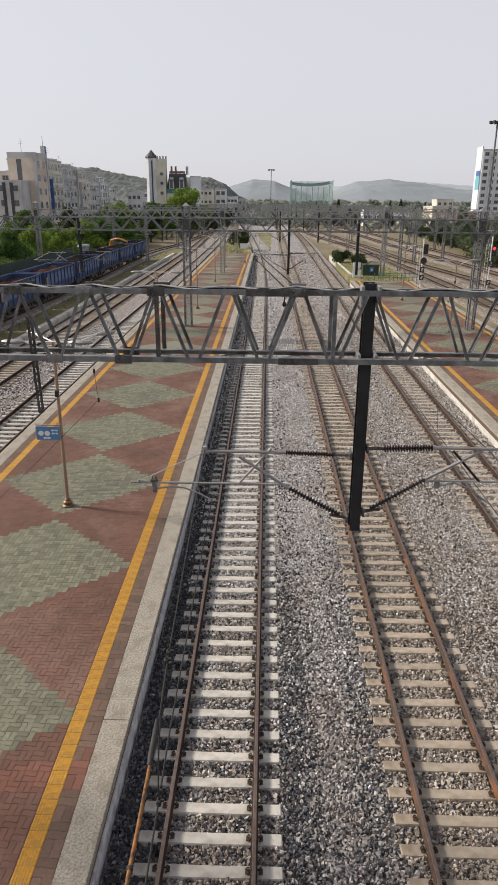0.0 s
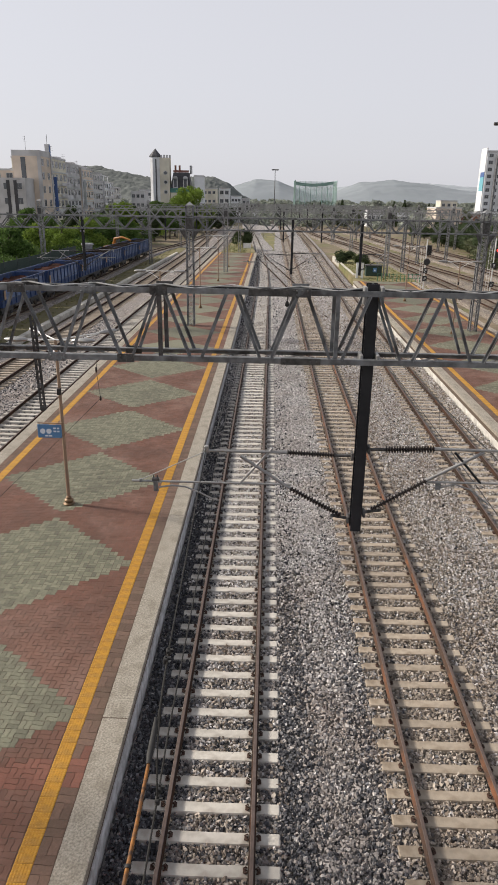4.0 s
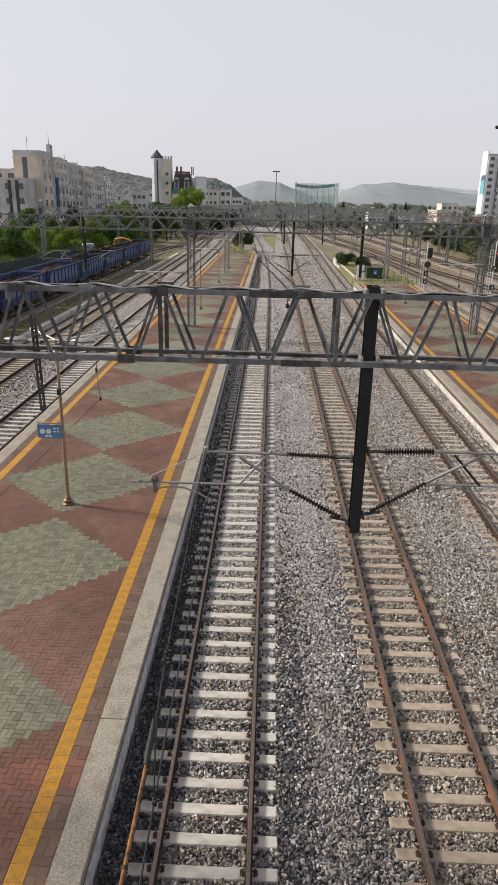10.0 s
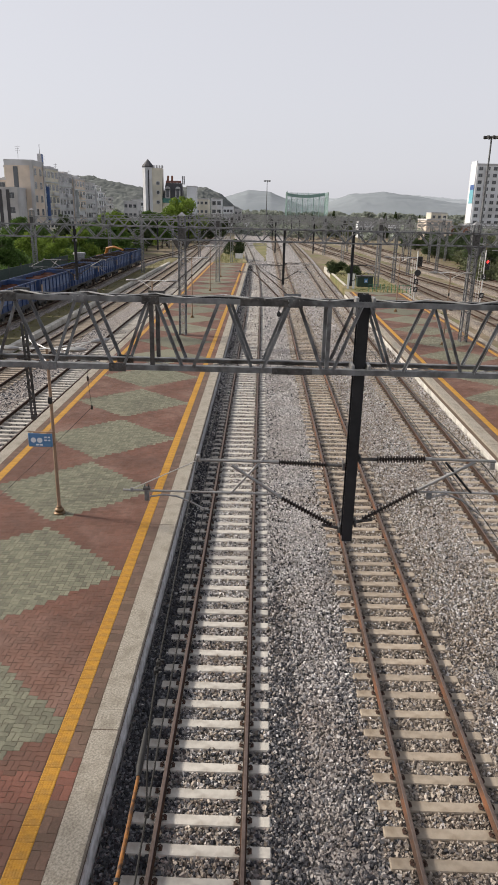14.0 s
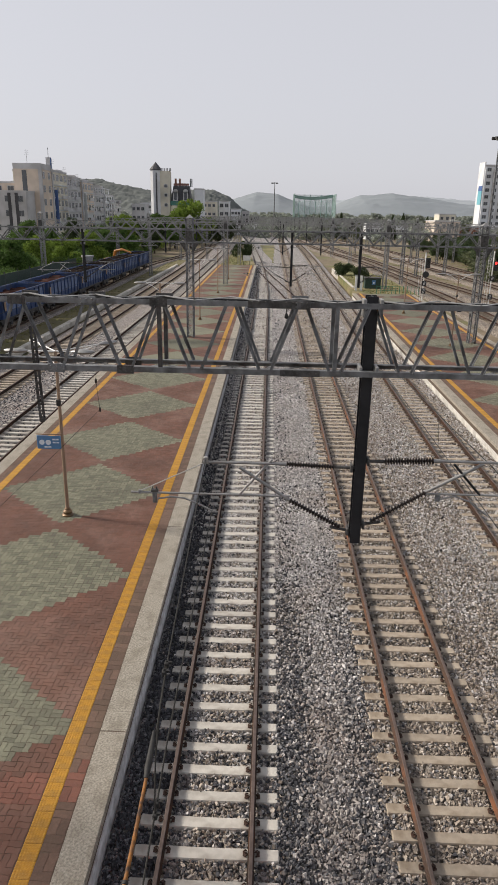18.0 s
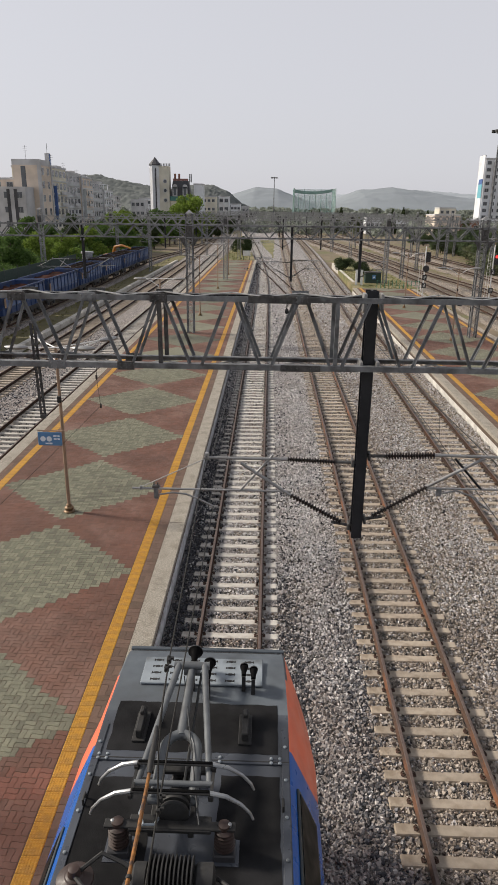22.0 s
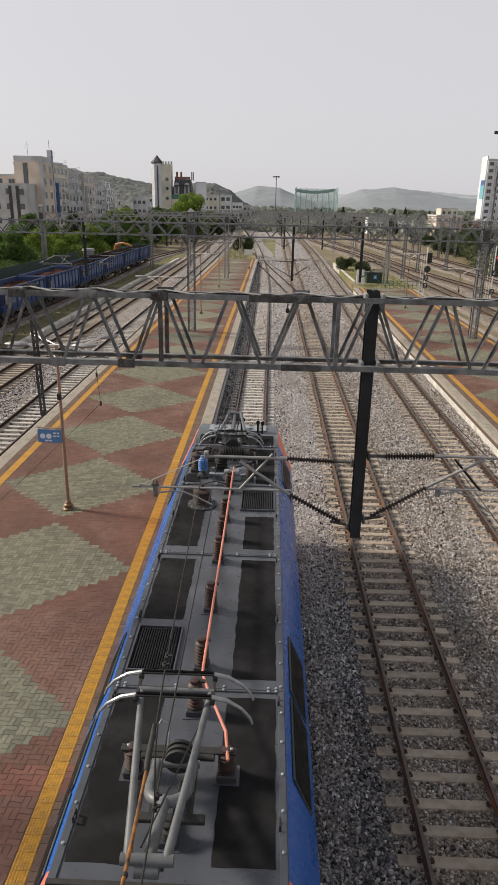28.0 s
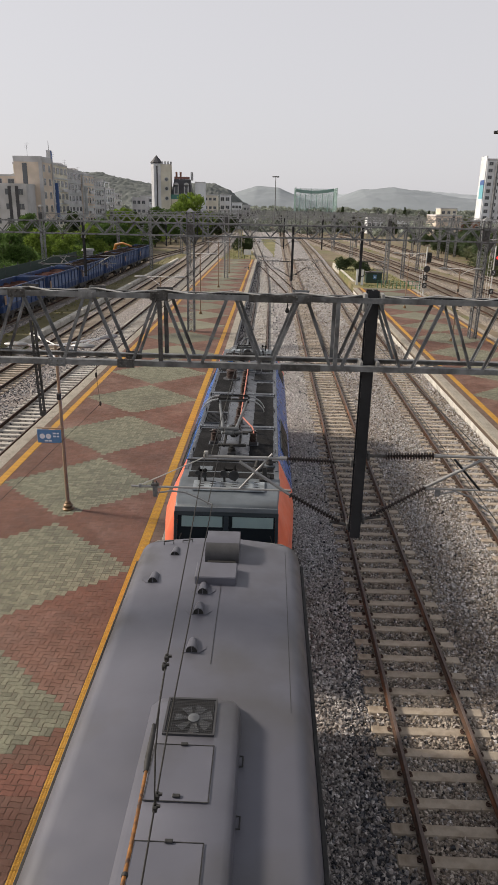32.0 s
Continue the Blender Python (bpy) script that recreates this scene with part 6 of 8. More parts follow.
for s0, s1 in ((-23.68, -24.44), (-24.9, -25.75), (-25.9, -26.7), (-27.2, -28.0), (-28.2, -29.0), (-29.5, -30.3)):
    b = MB()
    b.box((0.0, (s0 + s1) / 2 + KH, ZH + 0.004), (0.66, s0 - s1, 0.014), 0.004)
    h_ = part("hatch", b, M["coach_roof"], house)
    b = MB()
    for s_ in (s0, s1):
        b.box((0, s_ + KH, ZH + 0.014), (0.68, 0.008, 0.008))
    for x in (-0.335, 0.335):
        b.box((x, (s0 + s1) / 2 + KH, ZH + 0.013), (0.007, s0 - s1, 0.008))
    part("hatch_seal", b, M["rubber"], h_)
    for s_, x in ((s0, 0.0), (s1 + 0.06, 0.0)):
        b = MB()
        b.box((x, s_ + KH, ZH + 0.025), (0.08, 0.04, 0.025), 0.006)
        part("hatch_latch", b, M["rubber"], h_)
for s_ in (-23.6, -24.4, -25.3):
    b = MB()
    b.tube([(0.62, s_ + KH, 4.05), (0.66, s_ + KH, 4.05), (0.66, s_ - 0.15 + KH, 4.05), (0.62, s_ - 0.15 + KH, 4.05)], 0.01, 6)
    part("grab_handle", b, M["rubber"], house)

# ---- wires towards the bridge ----
span_wire("carrier_wire", [(-0.97, 10.2, 6.17), (-0.9, 7.5, 6.12), (-0.84, 5.05, 6.1), (-0.8, 4.2, 6.1), (-0.78, 0.5, 6.1), (-0.78, -9.0, 6.1)], 0.007, M["wire"], "dark carrier wire running under the bridge")
span_wire("contact_wire", [(-0.86, 10.2, 5.26), (-0.85, 5.0, 5.26), (-0.82, 3.5, 5.26), (-0.82, -9.0, 5.26)], 0.008, M["wire"], "dark contact wire running under the bridge")
span_wire("jumper_wire", [(-0.84, 5.05, 6.1), (-0.86, 4.75, 5.9), (-0.86, 4.45, 5.6), (-0.84, 4.25, 5.38), (-0.83, 4.19, 5.28)], 0.007, M["wire"], "slack dark jumper between the two wires")
cov = thing("line_cover", "weathered orange insulating cover on the carrier wire", "line cover")
b = MB()
b.tube([(-0.8, 3.8, 6.1), (-0.79, 3.3, 6.105), (-0.785, 2.2, 6.1), (-0.78, -1.0, 6.1)], [0.013, 0.0145, 0.0135, 0.0145], 10)
part("tube", smooth(b), M["orange"], cov)
for y in (2.95, 2.35):
    part("band", smooth(MB().lathe([(0.019, -0.012), (0.023, 0), (0.019, 0.012)], (-0.787, y, 6.103), 10, Matrix.Rotation(math.pi / 2, 4, "X"))), M["rubber"], cov)
b = MB()
b.tube([(-0.82, 4.22, 6.1), (-0.81, 4.1, 6.1), (-0.805, 3.85, 6.1), (-0.8, 3.75, 6.1)], [0.012, 0.022, 0.025, 0.018], 10)
part("end_sleeve", smooth(b), M["rubber"], cov, "black rubber end sleeve")
for x, y, z in ((-0.84, 5.05, 6.1), (-0.845, 4.93, 6.1), (-0.83, 4.19, 5.26), (-0.83, 4.3, 5.27)):
    solid("wire_clamp", MB().box((x, y, z), (0.04, 0.06, 0.06), 0.008).box((x + 0.02, y, z + 0.02), (0.05, 0.02, 0.02)), M["rubber"], "small dark clamp on an overhead wire", "wire clamp", group="wire clamps")
stay = thing("stay_wire", "thin dark stay wire with two small insulators below the portal", "overhead wire")
part("wire", smooth(MB().tube([(-2.68, 10.2, 7.72), (-2.7, 10.2, 7.45), (-2.66, 10.2, 6.98), (-3.6, 10.2, 6.05), (-4.8, 10.2, 4.9), (-6.3, 10.2, 3.45), (-9.4, 10.2, 0.5)], 0.0035, 5)), M["wire"], stay)
for z in (7.45, 6.98):
    part("bead", smooth(MB().lathe([(0.008, -0.04), (0.018, -0.025), (0.018, 0.025), (0.008, 0.04)], (-2.7 if z > 7 else -2.66, 10.2, z), 10)), M["insulator"], stay)
# hanging perforated strut of the portal
st = thing("hanging_strut", "dark perforated steel strut hanging from the portal beam", "line post")
b = MB()
for dx in (-0.03, 0.03):
    b.beam((-3.64 + dx, 10.3, 6.76), (-3.68 + dx, 10.3, 8.28), 0.012, 0.04)
part("side_rail", b, M["gusset"], st)
for i in range(13):
    part("batten", MB().box((-3.642 - 0.003 * i, 10.28, 6.8 + 0.115 * i), (0.07, 0.012, 0.035)), M["gusset"], st)
part("foot", MB().box((-3.64, 10.3, 6.76), (0.09, 0.08, 0.08), 0.012), M["gusset"], st)

bl = thing("hanging_bell", "small dark bell hanging below the portal chord", "bell")
part("rod", MB().tube([(0.27, 9.9, 8.7), (0.27, 9.9, 8.6)], 0.008, 6), M["wire"], bl)
part("bell", smooth(MB().lathe([(0.01, 0.04), (0.022, 0.03), (0.03, 0.0), (0.03, -0.02), (0.012, -0.035)], (0.27, 9.9, 8.57), 12)), M["rubber"], bl)

# ---- wagons ----
M.update(
    wagon=mat("blue_wagon_paint", (0.017, 0.047, 0.142), (0.014, 0.037, 0.112), 2, 0.6, bump=0.1, bscale=20, stain=(0.03, 0.035, 0.055), sscale=0.8, samt=0.7),
    wagon_rib=mat("pale_blue_panel", (0.12, 0.175, 0.32), (0.09, 0.135, 0.25), 3, 0.65, bump=0.05, stain=(0.04, 0.05, 0.08), sscale=1.3, samt=0.6),
    red_load=mat("red_rust_load", (0.075, 0.03, 0.022), (0.035, 0.017, 0.014), 0.9, 0.95, bump=0.8, bscale=6, stain=(0.03, 0.02, 0.018), sscale=0.6, samt=0.5, spec=0.1),
    rust_load=mat("rusty_wagon_inside", (0.018, 0.013, 0.011), (0.008, 0.007, 0.006), 0.8, 0.95, bump=0.8, bscale=6, stain=(0.04, 0.02, 0.014), sscale=0.6, samt=0.35, spec=0.05),
    yellow_paint=mat("machine_yellow", (0.42, 0.17, 0.025), (0.34, 0.14, 0.025), 3, 0.5, bump=0.03, stain=(0.25, 0.14, 0.04), sscale=2, samt=0.4),
    grass_olive=mat("olive_grass", (0.17, 0.145, 0.06), (0.11, 0.1, 0.042), 0.35, 0.95, bump=0.5, bscale=16, stain=(0.15, 0.13, 0.07), sscale=0.5, samt=0.7),
    hedge_fence=mat("green_mesh_fence", (0.03, 0.05, 0.035), (0.025, 0.042, 0.03), 4, 0.8, bump=0.2),
)


def wagon(y, L=12.2, x=-23.9, load=0.0, inside="rust_load"):
    t = thing("freight_wagon", "dark blue open freight wagon with pale side panels and rusty load", "freight wagon", Matrix.Translation((x, y, 0)), group="freight wagons on the siding")
    h0, h1, w = 1.15, 3.05, 1.45
    for sx in (-1, 1):
        b = MB()
        b.box((sx * w, 0, (h0 + h1) / 2), (0.08, L - 0.2, h1 - h0), 0.01)
        b.box((sx * (w + 0.05), 0, h1), (0.14, L - 0.1, 0.12), 0.02)
        s_ = part("side_wall", b, M["wagon"], t)
        n = 9
        for i in range(n):
            yy = -L / 2 + 0.7 + (L - 1.4) * i / (n - 1)
            part("rib", MB().box((sx * (w + 0.08), yy, (h0 + h1) / 2), (0.1, 0.14, h1 - h0 - 0.1), 0.015), M["wagon"], s_)
            if i < n - 1:
                part("panel", MB().box((sx * (w + 0.05), yy + (L - 1.4) / (n - 1) / 2, (h0 + h1) / 2 + 0.15), (0.03, (L - 1.4) / (n - 1) - 0.4, 1.1), 0.01), M["wagon_rib"], s_)
    for sy in (-1, 1):
        part("end_wall", MB().box((0, sy * (L / 2 - 0.1), (h0 + h1) / 2), (2 * w, 0.09, h1 - h0), 0.01).box((0, sy * (L / 2 - 0.06), h1), (2 * w + 0.2, 0.14, 0.12), 0.02), M["wagon"], t)
        b = MB()
        b.tube([(-0.87, sy * (L / 2), 1.05), (-0.87, sy * (L / 2 + 0.35), 1.05)], 0.08, 10)
        b.tube([(0.87, sy * (L / 2), 1.05), (0.87, sy * (L / 2 + 0.35), 1.05)], 0.08, 10)
        b.box((0, sy * (L / 2 + 0.15), 1.0), (0.3, 0.6, 0.25), 0.03)
        part("buffer_gear", b, M["rubber"], t)
    part("underframe", MB().box((0, 0, 1.02), (2.5, L - 0.3, 0.26), 0.03), M["coach_dark"], t)
    vs, fs = [], []
    rng = random.Random(int(y))
    nx, ny = 7, 25
    for j in range(ny):
        for i in range(nx):
            vs.append((-w + 0.06 + (2 * w - 0.12) * i / (nx - 1), -L / 2 + 0.15 + (L - 0.3) * j / (ny - 1), 2.6 + load + rng.uniform(-0.18, 0.18)))
    fs = [(j * nx + i, j * nx + i + 1, (j + 1) * nx + i + 1, (j + 1) * nx + i) for j in range(ny - 1) for i in range(nx - 1)]
    b = MB()
    b.add(vs, fs)
    part("load", b, M[inside], t, "rusty dark scrap load" if inside == "rust_load" else "red-brown rusty load")
    for s in (-L / 2 + 2.1, L / 2 - 2.1):
        bogie(t, s, 1.8)
    part("warning_plate", MB().box((w + 0.14, -L / 2 + 0.5, 2.2), (0.02, 0.4, 0.75), 0.005), M["pole"], t, "pale orange plate")


for i in range(7):
    wagon(123.0 - 12.26 * i, 11.4, load=(0.3, 0.4, 0.45, 0.35, 0.1, 0.0, 0.2)[i], inside="red_load" if i >= 4 else "rust_load")
ex = thing("loader_arm", "orange-yellow scrap loader arm standing behind the wagons", "excavator", Matrix.Translation((-28.2, 122, -0.5)))
part("cab", MB().box((0, 0, 1.6), (2.2, 2.6, 2.2), 0.12), M["yellow_paint"], ex)
part("undercarriage", MB().box((0, 0, 0.3), (2.4, 3.2, 0.6), 0.1), M["rubber"], ex)
part("boom", smooth(MB().tube([(0.3, 0, 2.2), (0.9, -0.5, 3.9), (2.2, -1.0, 4.2)], [0.3, 0.27, 0.2], 8)), M["yellow_paint"], ex)
part("stick", smooth(MB().tube([(2.2, -1.0, 4.2), (3.9, -1.6, 3.7)], [0.2, 0.15], 8)), M["yellow_paint"], ex)
tk = thing("white_hut", "small pale capped tank on a trackside stand", "tank", Matrix.Translation((-27.4, 103, -0.5)))
part("tank", smooth(MB().lathe([(0.7, 2.6), (0.75, 2.65), (0.75, 3.9), (0.95, 3.92), (0.9, 4.2), (0.2, 4.25)], (0, 0, 0), 20)), M["steel_light"], tk)
part("stand", MB().box((0, 0, 1.3), (1.6, 1.6, 2.6), 0.05), M["concrete"], tk)
b = MB()
b.box((-18.92, 62.5, -0.24), (0.5, 155, 0.5), 0.03)
solid("kerb_wall", b, M["kerb"], "low pale concrete kerb between ballast and grass", "kerb", kind="structure")
b = MB()
vs = [(-18.7, -15, -0.3), (-18.7, 320, -0.3), (-22.1, 320, -0.42), (-22.1, -15, -0.42)]
b.add(vs, [(0, 1, 2, 3)])
solid("grass_strip", b, M["grass_olive"], "strip of dry yellowish grass beside the kerb", "grass", kind="structure")
fn = thing("mesh_fence", "dark green mesh fence along the yard", "fence")
for i in range(22):
    y = 55 + 4 * i
    ht = 3.9 if y < 101 else 2.2
    part("panel", MB().box((-28.6, y, ht / 2 - 0.5), (0.05, 3.9, ht)), M["hedge_fence"], fn)
    part("post", MB().box((-28.6, y - 2, ht / 2 - 0.4), (0.09, 0.09, ht + 0.3)), M["gusset"], fn)

# ---- trees ----
def leaf_mat(name, c1, c2):
    m = mat(name, c1, c2, 1.2, 0.7, bump=0.0, rand=0.45, spec=0.25)
    n, l = m.node_tree.nodes, m.node_tree.links
    b = n["Principled BSDF"]
    t, x = n.new("ShaderNodeBsdfTranslucent"), n.new("ShaderNodeMixShader")
    x.inputs[0].default_value = 0.4      # light that shines through the blade
    l.new(b.inputs["Base Color"].links[0].from_socket, t.inputs["Color"])
    l.new(b.outputs[0], x.inputs[1])
    l.new(t.outputs[0], x.inputs[2])
    l.new(x.outputs[0], n["Material Output"].inputs["Surface"])
    return m


M.update(leaf=leaf_mat("fresh_leaf", (0.19, 0.27, 0.045), (0.14, 0.205, 0.038)), leaf_dark=leaf_mat("dark_leaf", (0.055, 0.075, 0.03), (0.04, 0.06, 0.025)), leaf_mid=leaf_mat("mid_leaf", (0.095, 0.16, 0.038), (0.068, 0.12, 0.03)),
         # leaf_far: distance haze put into the leaf colour
         leaf_belt=leaf_mat("deep_green_leaf", (0.095, 0.13, 0.06), (0.07, 0.1, 0.048)), leaf_far=leaf_mat("haze_paled_leaf", (0.31, 0.335, 0.285), (0.25, 0.275, 0.235)), leaf_dull=leaf_mat("dull_leaf", (0.15, 0.165, 0.085), (0.11, 0.128, 0.07)), bark=mat("bark", (0.1, 0.08, 0.06), (0.06, 0.05, 0.04), 9, 0.95, bump=0.6, bscale=25))


def crown(rng, clumps, leaves, lsize):
    """Many small folded leaves strewn in uneven clumps."""
    vs = []
    for cx, cy, cz, cr in clumps:
        k = int(leaves * cr * cr)
        d = rng.normal(size=(k, 3))
        d /= np.linalg.norm(d, axis=1, keepdims=True)
        p = np.array([cx, cy, cz]) + d * cr * rng.uniform(0.55, 1.08, (k, 1)) * np.array([1, 1, 0.85])
        a = rng.normal(size=(k, 3)) * 0.8 + d * 0.3
        a /= np.linalg.norm(a, axis=1, keepdims=True)
        u = np.cross(a, rng.normal(size=(k, 3)))
        u /= np.linalg.norm(u, axis=1, keepdims=True)
        w = np.cross(a, u)
        s = (lsize * rng.uniform(0.6, 1.3, (k, 1)))
        vs.append(np.stack([p - u * s, p + w * s * 0.55 + a * s * 0.15, p + u * s, p - w * s * 0.55 + a * s * 0.15], 1))
    v = np.concatenate(vs).reshape(-1, 3)
    f = np.arange(len(v)).reshape(-1, 4)
    return v, f


def tree_mesh(seed, h, w, leafmat, pointed=False, leaves=260, lsize=0.23):
    rng = np.random.default_rng(seed)
    clumps = []
    n = 16
    for i in range(60 if pointed else n):
        if pointed:
            u = (i + 0.5) / 60
            a, r = 2.4 * i, 0.55 * w * (1 - u) ** 0.85
            clumps.append((r * math.cos(a), r * math.sin(a), h * (0.08 + 0.9 * u), w * (0.1 + 0.34 * (1 - u))))
            continue
        u = rng.uniform(0.12, 1.0)
        env = (1.05 - u) if pointed else math.sin(math.pi * min(1, 0.18 + 0.8 * u)) ** 0.6
        a, r = rng.uniform(0, 2 * math.pi), rng.uniform(0.15, 0.75) * env
        clumps.append((w * r * math.cos(a), w * r * math.sin(a), h * (0.13 + 0.77 * u), w * rng.uniform(0.3, 0.46) * max(0.35, env)))
    v, f = crown(rng, clumps, leaves, lsize)
    me = bpy.data.meshes.new("crown")
    me.from_pydata(v.tolist(), [], f.tolist())
    me.materials.append(leafmat)
    t = MB()
    t.tube([(0, 0, -0.1), (0.05, 0.03, h * 0.25), (-0.03, 0.05, h * 0.55), (0.02, 0, h * 0.85)], [h * 0.028, h * 0.022, h * 0.014, h * 0.005], 7)
    for cx, cy, cz, cr in clumps[:8]:
        t.tube([(0, 0, max(h * 0.2, cz - h * 0.2)), (cx * 0.5, cy * 0.5, cz - h * 0.07), (cx, cy, cz)], [h * 0.012, h * 0.008, h * 0.003], 5)
    return me, t.mesh("trunk", M["bark"])


def tree(meshes, x, y, z, label, s=1.0, rot=0.0, name="tree", group="trees beside the yard"):
    t = thing(name, label, "tree" if name == "tree" else "bush", Matrix.Translation((x, y, z)) @ Matrix.Rotation(rot, 4, "Z") @ Matrix.Scale(s, 4), group=group)
    part("crown", meshes[0], None, t)
    part("trunk", meshes[1], None, t)
    return t


T_FRESH = [tree_mesh(i, 7, 3.4, M["leaf"], leaves=520, lsize=0.15) for i in (1, 2)]
T_MID = [tree_mesh(i, 7, 3.6, M["leaf_mid"], leaves=480, lsize=0.15) for i in (3, 4)]
T_DARK = [tree_mesh(i, 8, 3.2, M["leaf_dark"], leaves=460, lsize=0.15) for i in (5, 6)]
T_SPARE = [tree_mesh(i, 8, 3.2, M["leaf_dark"], leaves=120, lsize=0.3) for i in (5, 6)]
T_DULL = [tree_mesh(i, 8, 3.2, M["leaf_dull"], leaves=150, lsize=0.27) for i in (15, 16)]
T_BELT = [tree_mesh(i, 8, 4.0, M["leaf_belt"], leaves=130, lsize=0.3) for i in (25, 26)]
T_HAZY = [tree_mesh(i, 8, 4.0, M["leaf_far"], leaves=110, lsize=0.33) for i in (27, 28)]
T_CONE = [tree_mesh(8, 10, 2.4, M["leaf_dark"], True, leaves=260)]
rng = random.Random(4)
for i, (x, y, s, k) in enumerate(((-40, 60, 1.0, 0), (-37, 66, 0.95, 1), (-42, 74, 1.05, 0), (-36, 79, 0.9, 2), (-40, 87, 1.0, 0), (-35, 92, 0.95, 1), (-41, 99, 1.0, 1), (-35.5, 106, 0.95, 0), (-34, 113, 0.9, 0), (-38, 120, 1.05, 1),
                                  (-34, 128, 1.0, 0), (-33, 137, 1.0, 1), (-36, 146, 1.1, 1), (-33, 156, 1.1, 1), (-35.6, 165, 1.65, 0), (-34, 172, 1.3, 2), (-31, 185, 1.2, 2), (-29, 200, 1.2, 1), (-38, 188, 1.4, 2), (-45, 130, 1.2, 1),
                                  (-47, 110, 1.2, 1), (-48, 92, 1.2, 1), (-46, 76, 1.1, 1), (-43, 150, 1.3, 2), (-33.5, 212, 1.7, 1), (-29.5, 214, 1.6, 1), (-24.5, 215, 2.4, 0), (-21.5, 230, 1.2, 2), (-18.5, 250, 1.3, 2), (-25, 245, 1.3, 2), (-15.5, 275, 1.2, 2))):
    pool = (T_FRESH, T_MID, T_DARK)[k]
    tree(pool[i % 2], x, y, -0.55, ("fresh green leafy tree", "green leafy tree", "dark green dense tree")[k] + " beside the freight siding", s * (1.12 if y < 150 else 0.95), rng.uniform(0, 6))
for i in range(62):
    y = 122 + rng.uniform(0, 1) ** 0.9 * 112
    x = 42.5 + (y - 126) * 0.045 + rng.uniform(0, 1) ** 1.4 * 22
    k = (0, 1, 0, 0, 2)[i % 5]
    tree((T_BELT, T_DULL, T_SPARE)[k][i % 2], x, y, -0.55, ("deep green bushy tree", "dull green tree", "dark dense tree")[k] + " at the edge of the yard", rng.uniform(0.55, 0.9), rng.uniform(0, 6), group="trees behind the yard")
for x, y, s in ((57, 330, 1.15), (75, 400, 1.25), (93, 420, 1.1), (28, 480, 1.0), (34, 490, 1.1), (33, 330, 1.2)):
    tree(T_CONE[0], x, y, -0.55, "dark pointed conifer in the distance", s, rng.uniform(0, 6), group="far conifers")
for i in range(40):
    y = rng.uniform(290, 430)
    x = rng.uniform(22, 100) if i % 4 else rng.uniform(-12, 22)
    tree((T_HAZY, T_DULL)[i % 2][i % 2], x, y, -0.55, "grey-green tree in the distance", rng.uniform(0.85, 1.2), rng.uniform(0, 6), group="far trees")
B_DARK = [tree_mesh(21, 3.6, 2.3, M["leaf_dark"], leaves=600, lsize=0.12), tree_mesh(22, 2.4, 2.0, M["leaf_dark"], leaves=600, lsize=0.1)]
tree(B_DARK[0], -6.0, 153, 0.1, "dark evergreen bush beyond the platform end", 1.2, 0, "bush", "")
tree(B_DARK[1], 12.6, 118, 0.1, "dark low bush beyond the platform end", 1.0, 0, "bush", "low bushes")
tree(B_DARK[1], 14.8, 112, 0.1, "dark low bush beyond the platform end", 0.95, 1, "bush", "low bushes")
for nm, pts, lab in (("grass_end_island", [(-9.8, 134.1), (-2.7, 134.1), (-4.4, 165), (-9.5, 185)], "grassy bed beyond the island platform"), ("grass_end_far", [(11.2, 88.2), (19.5, 88.2), (19.5, 112), (15, 150), (12.2, 135)], "grassy bed beyond the far platform")):
    solid(nm, MB().prism(pts, -0.6, 0.3), M["grass"], lab, "grass", kind="structure")
b = MB()
ys = np.linspace(152, 240, 14)
mid_g = lambda y: (TRACKS["one"](y) + TRACKS["two"](y)) / 2
half_g = lambda y: min((TRACKS["two"](y) - TRACKS["one"](y)) / 2 - 2.4, 0.03 * (y - 152))
b.add([(mid_g(y) - half_g(y) + 0.25 * math.sin(y), y, -0.185) for y in ys] + [(mid_g(y) + half_g(y) + 0.25 * math.cos(y * 1.3), y, -0.185) for y in ys], [(i, 14 + i, 15 + i, i + 1) for i in range(13)])
solid("grass_between", b, M["grass"], "yellow-green grass between the curving tracks", "grass", kind="structure")
b = MB()
b.sweep([(-0.15, -1.0), (0.15, -1.0), (0.15, 0.0), (-0.15, 0.0)], [(12.0, y, 0.42) for y in np.linspace(97, 131, 8)])
solid("ramp_wall", b, M["kerb"], "low pale concrete wall beyond the far platform", "wall", kind="structure")

def woods(name, spots, leafmat, label, leaves, lsize, seed):
    """A belt of joined crowns too far or too tangled to tell single trees."""
    r = np.random.default_rng(seed)
    v, f = crown(r, spots, leaves, lsize)
    me = bpy.data.meshes.new(name)
    me.from_pydata(v.tolist(), [], f.tolist())
    me.materials.append(leafmat)
    return tagged(new(name, me), label, "undergrowth", kind="stuff")


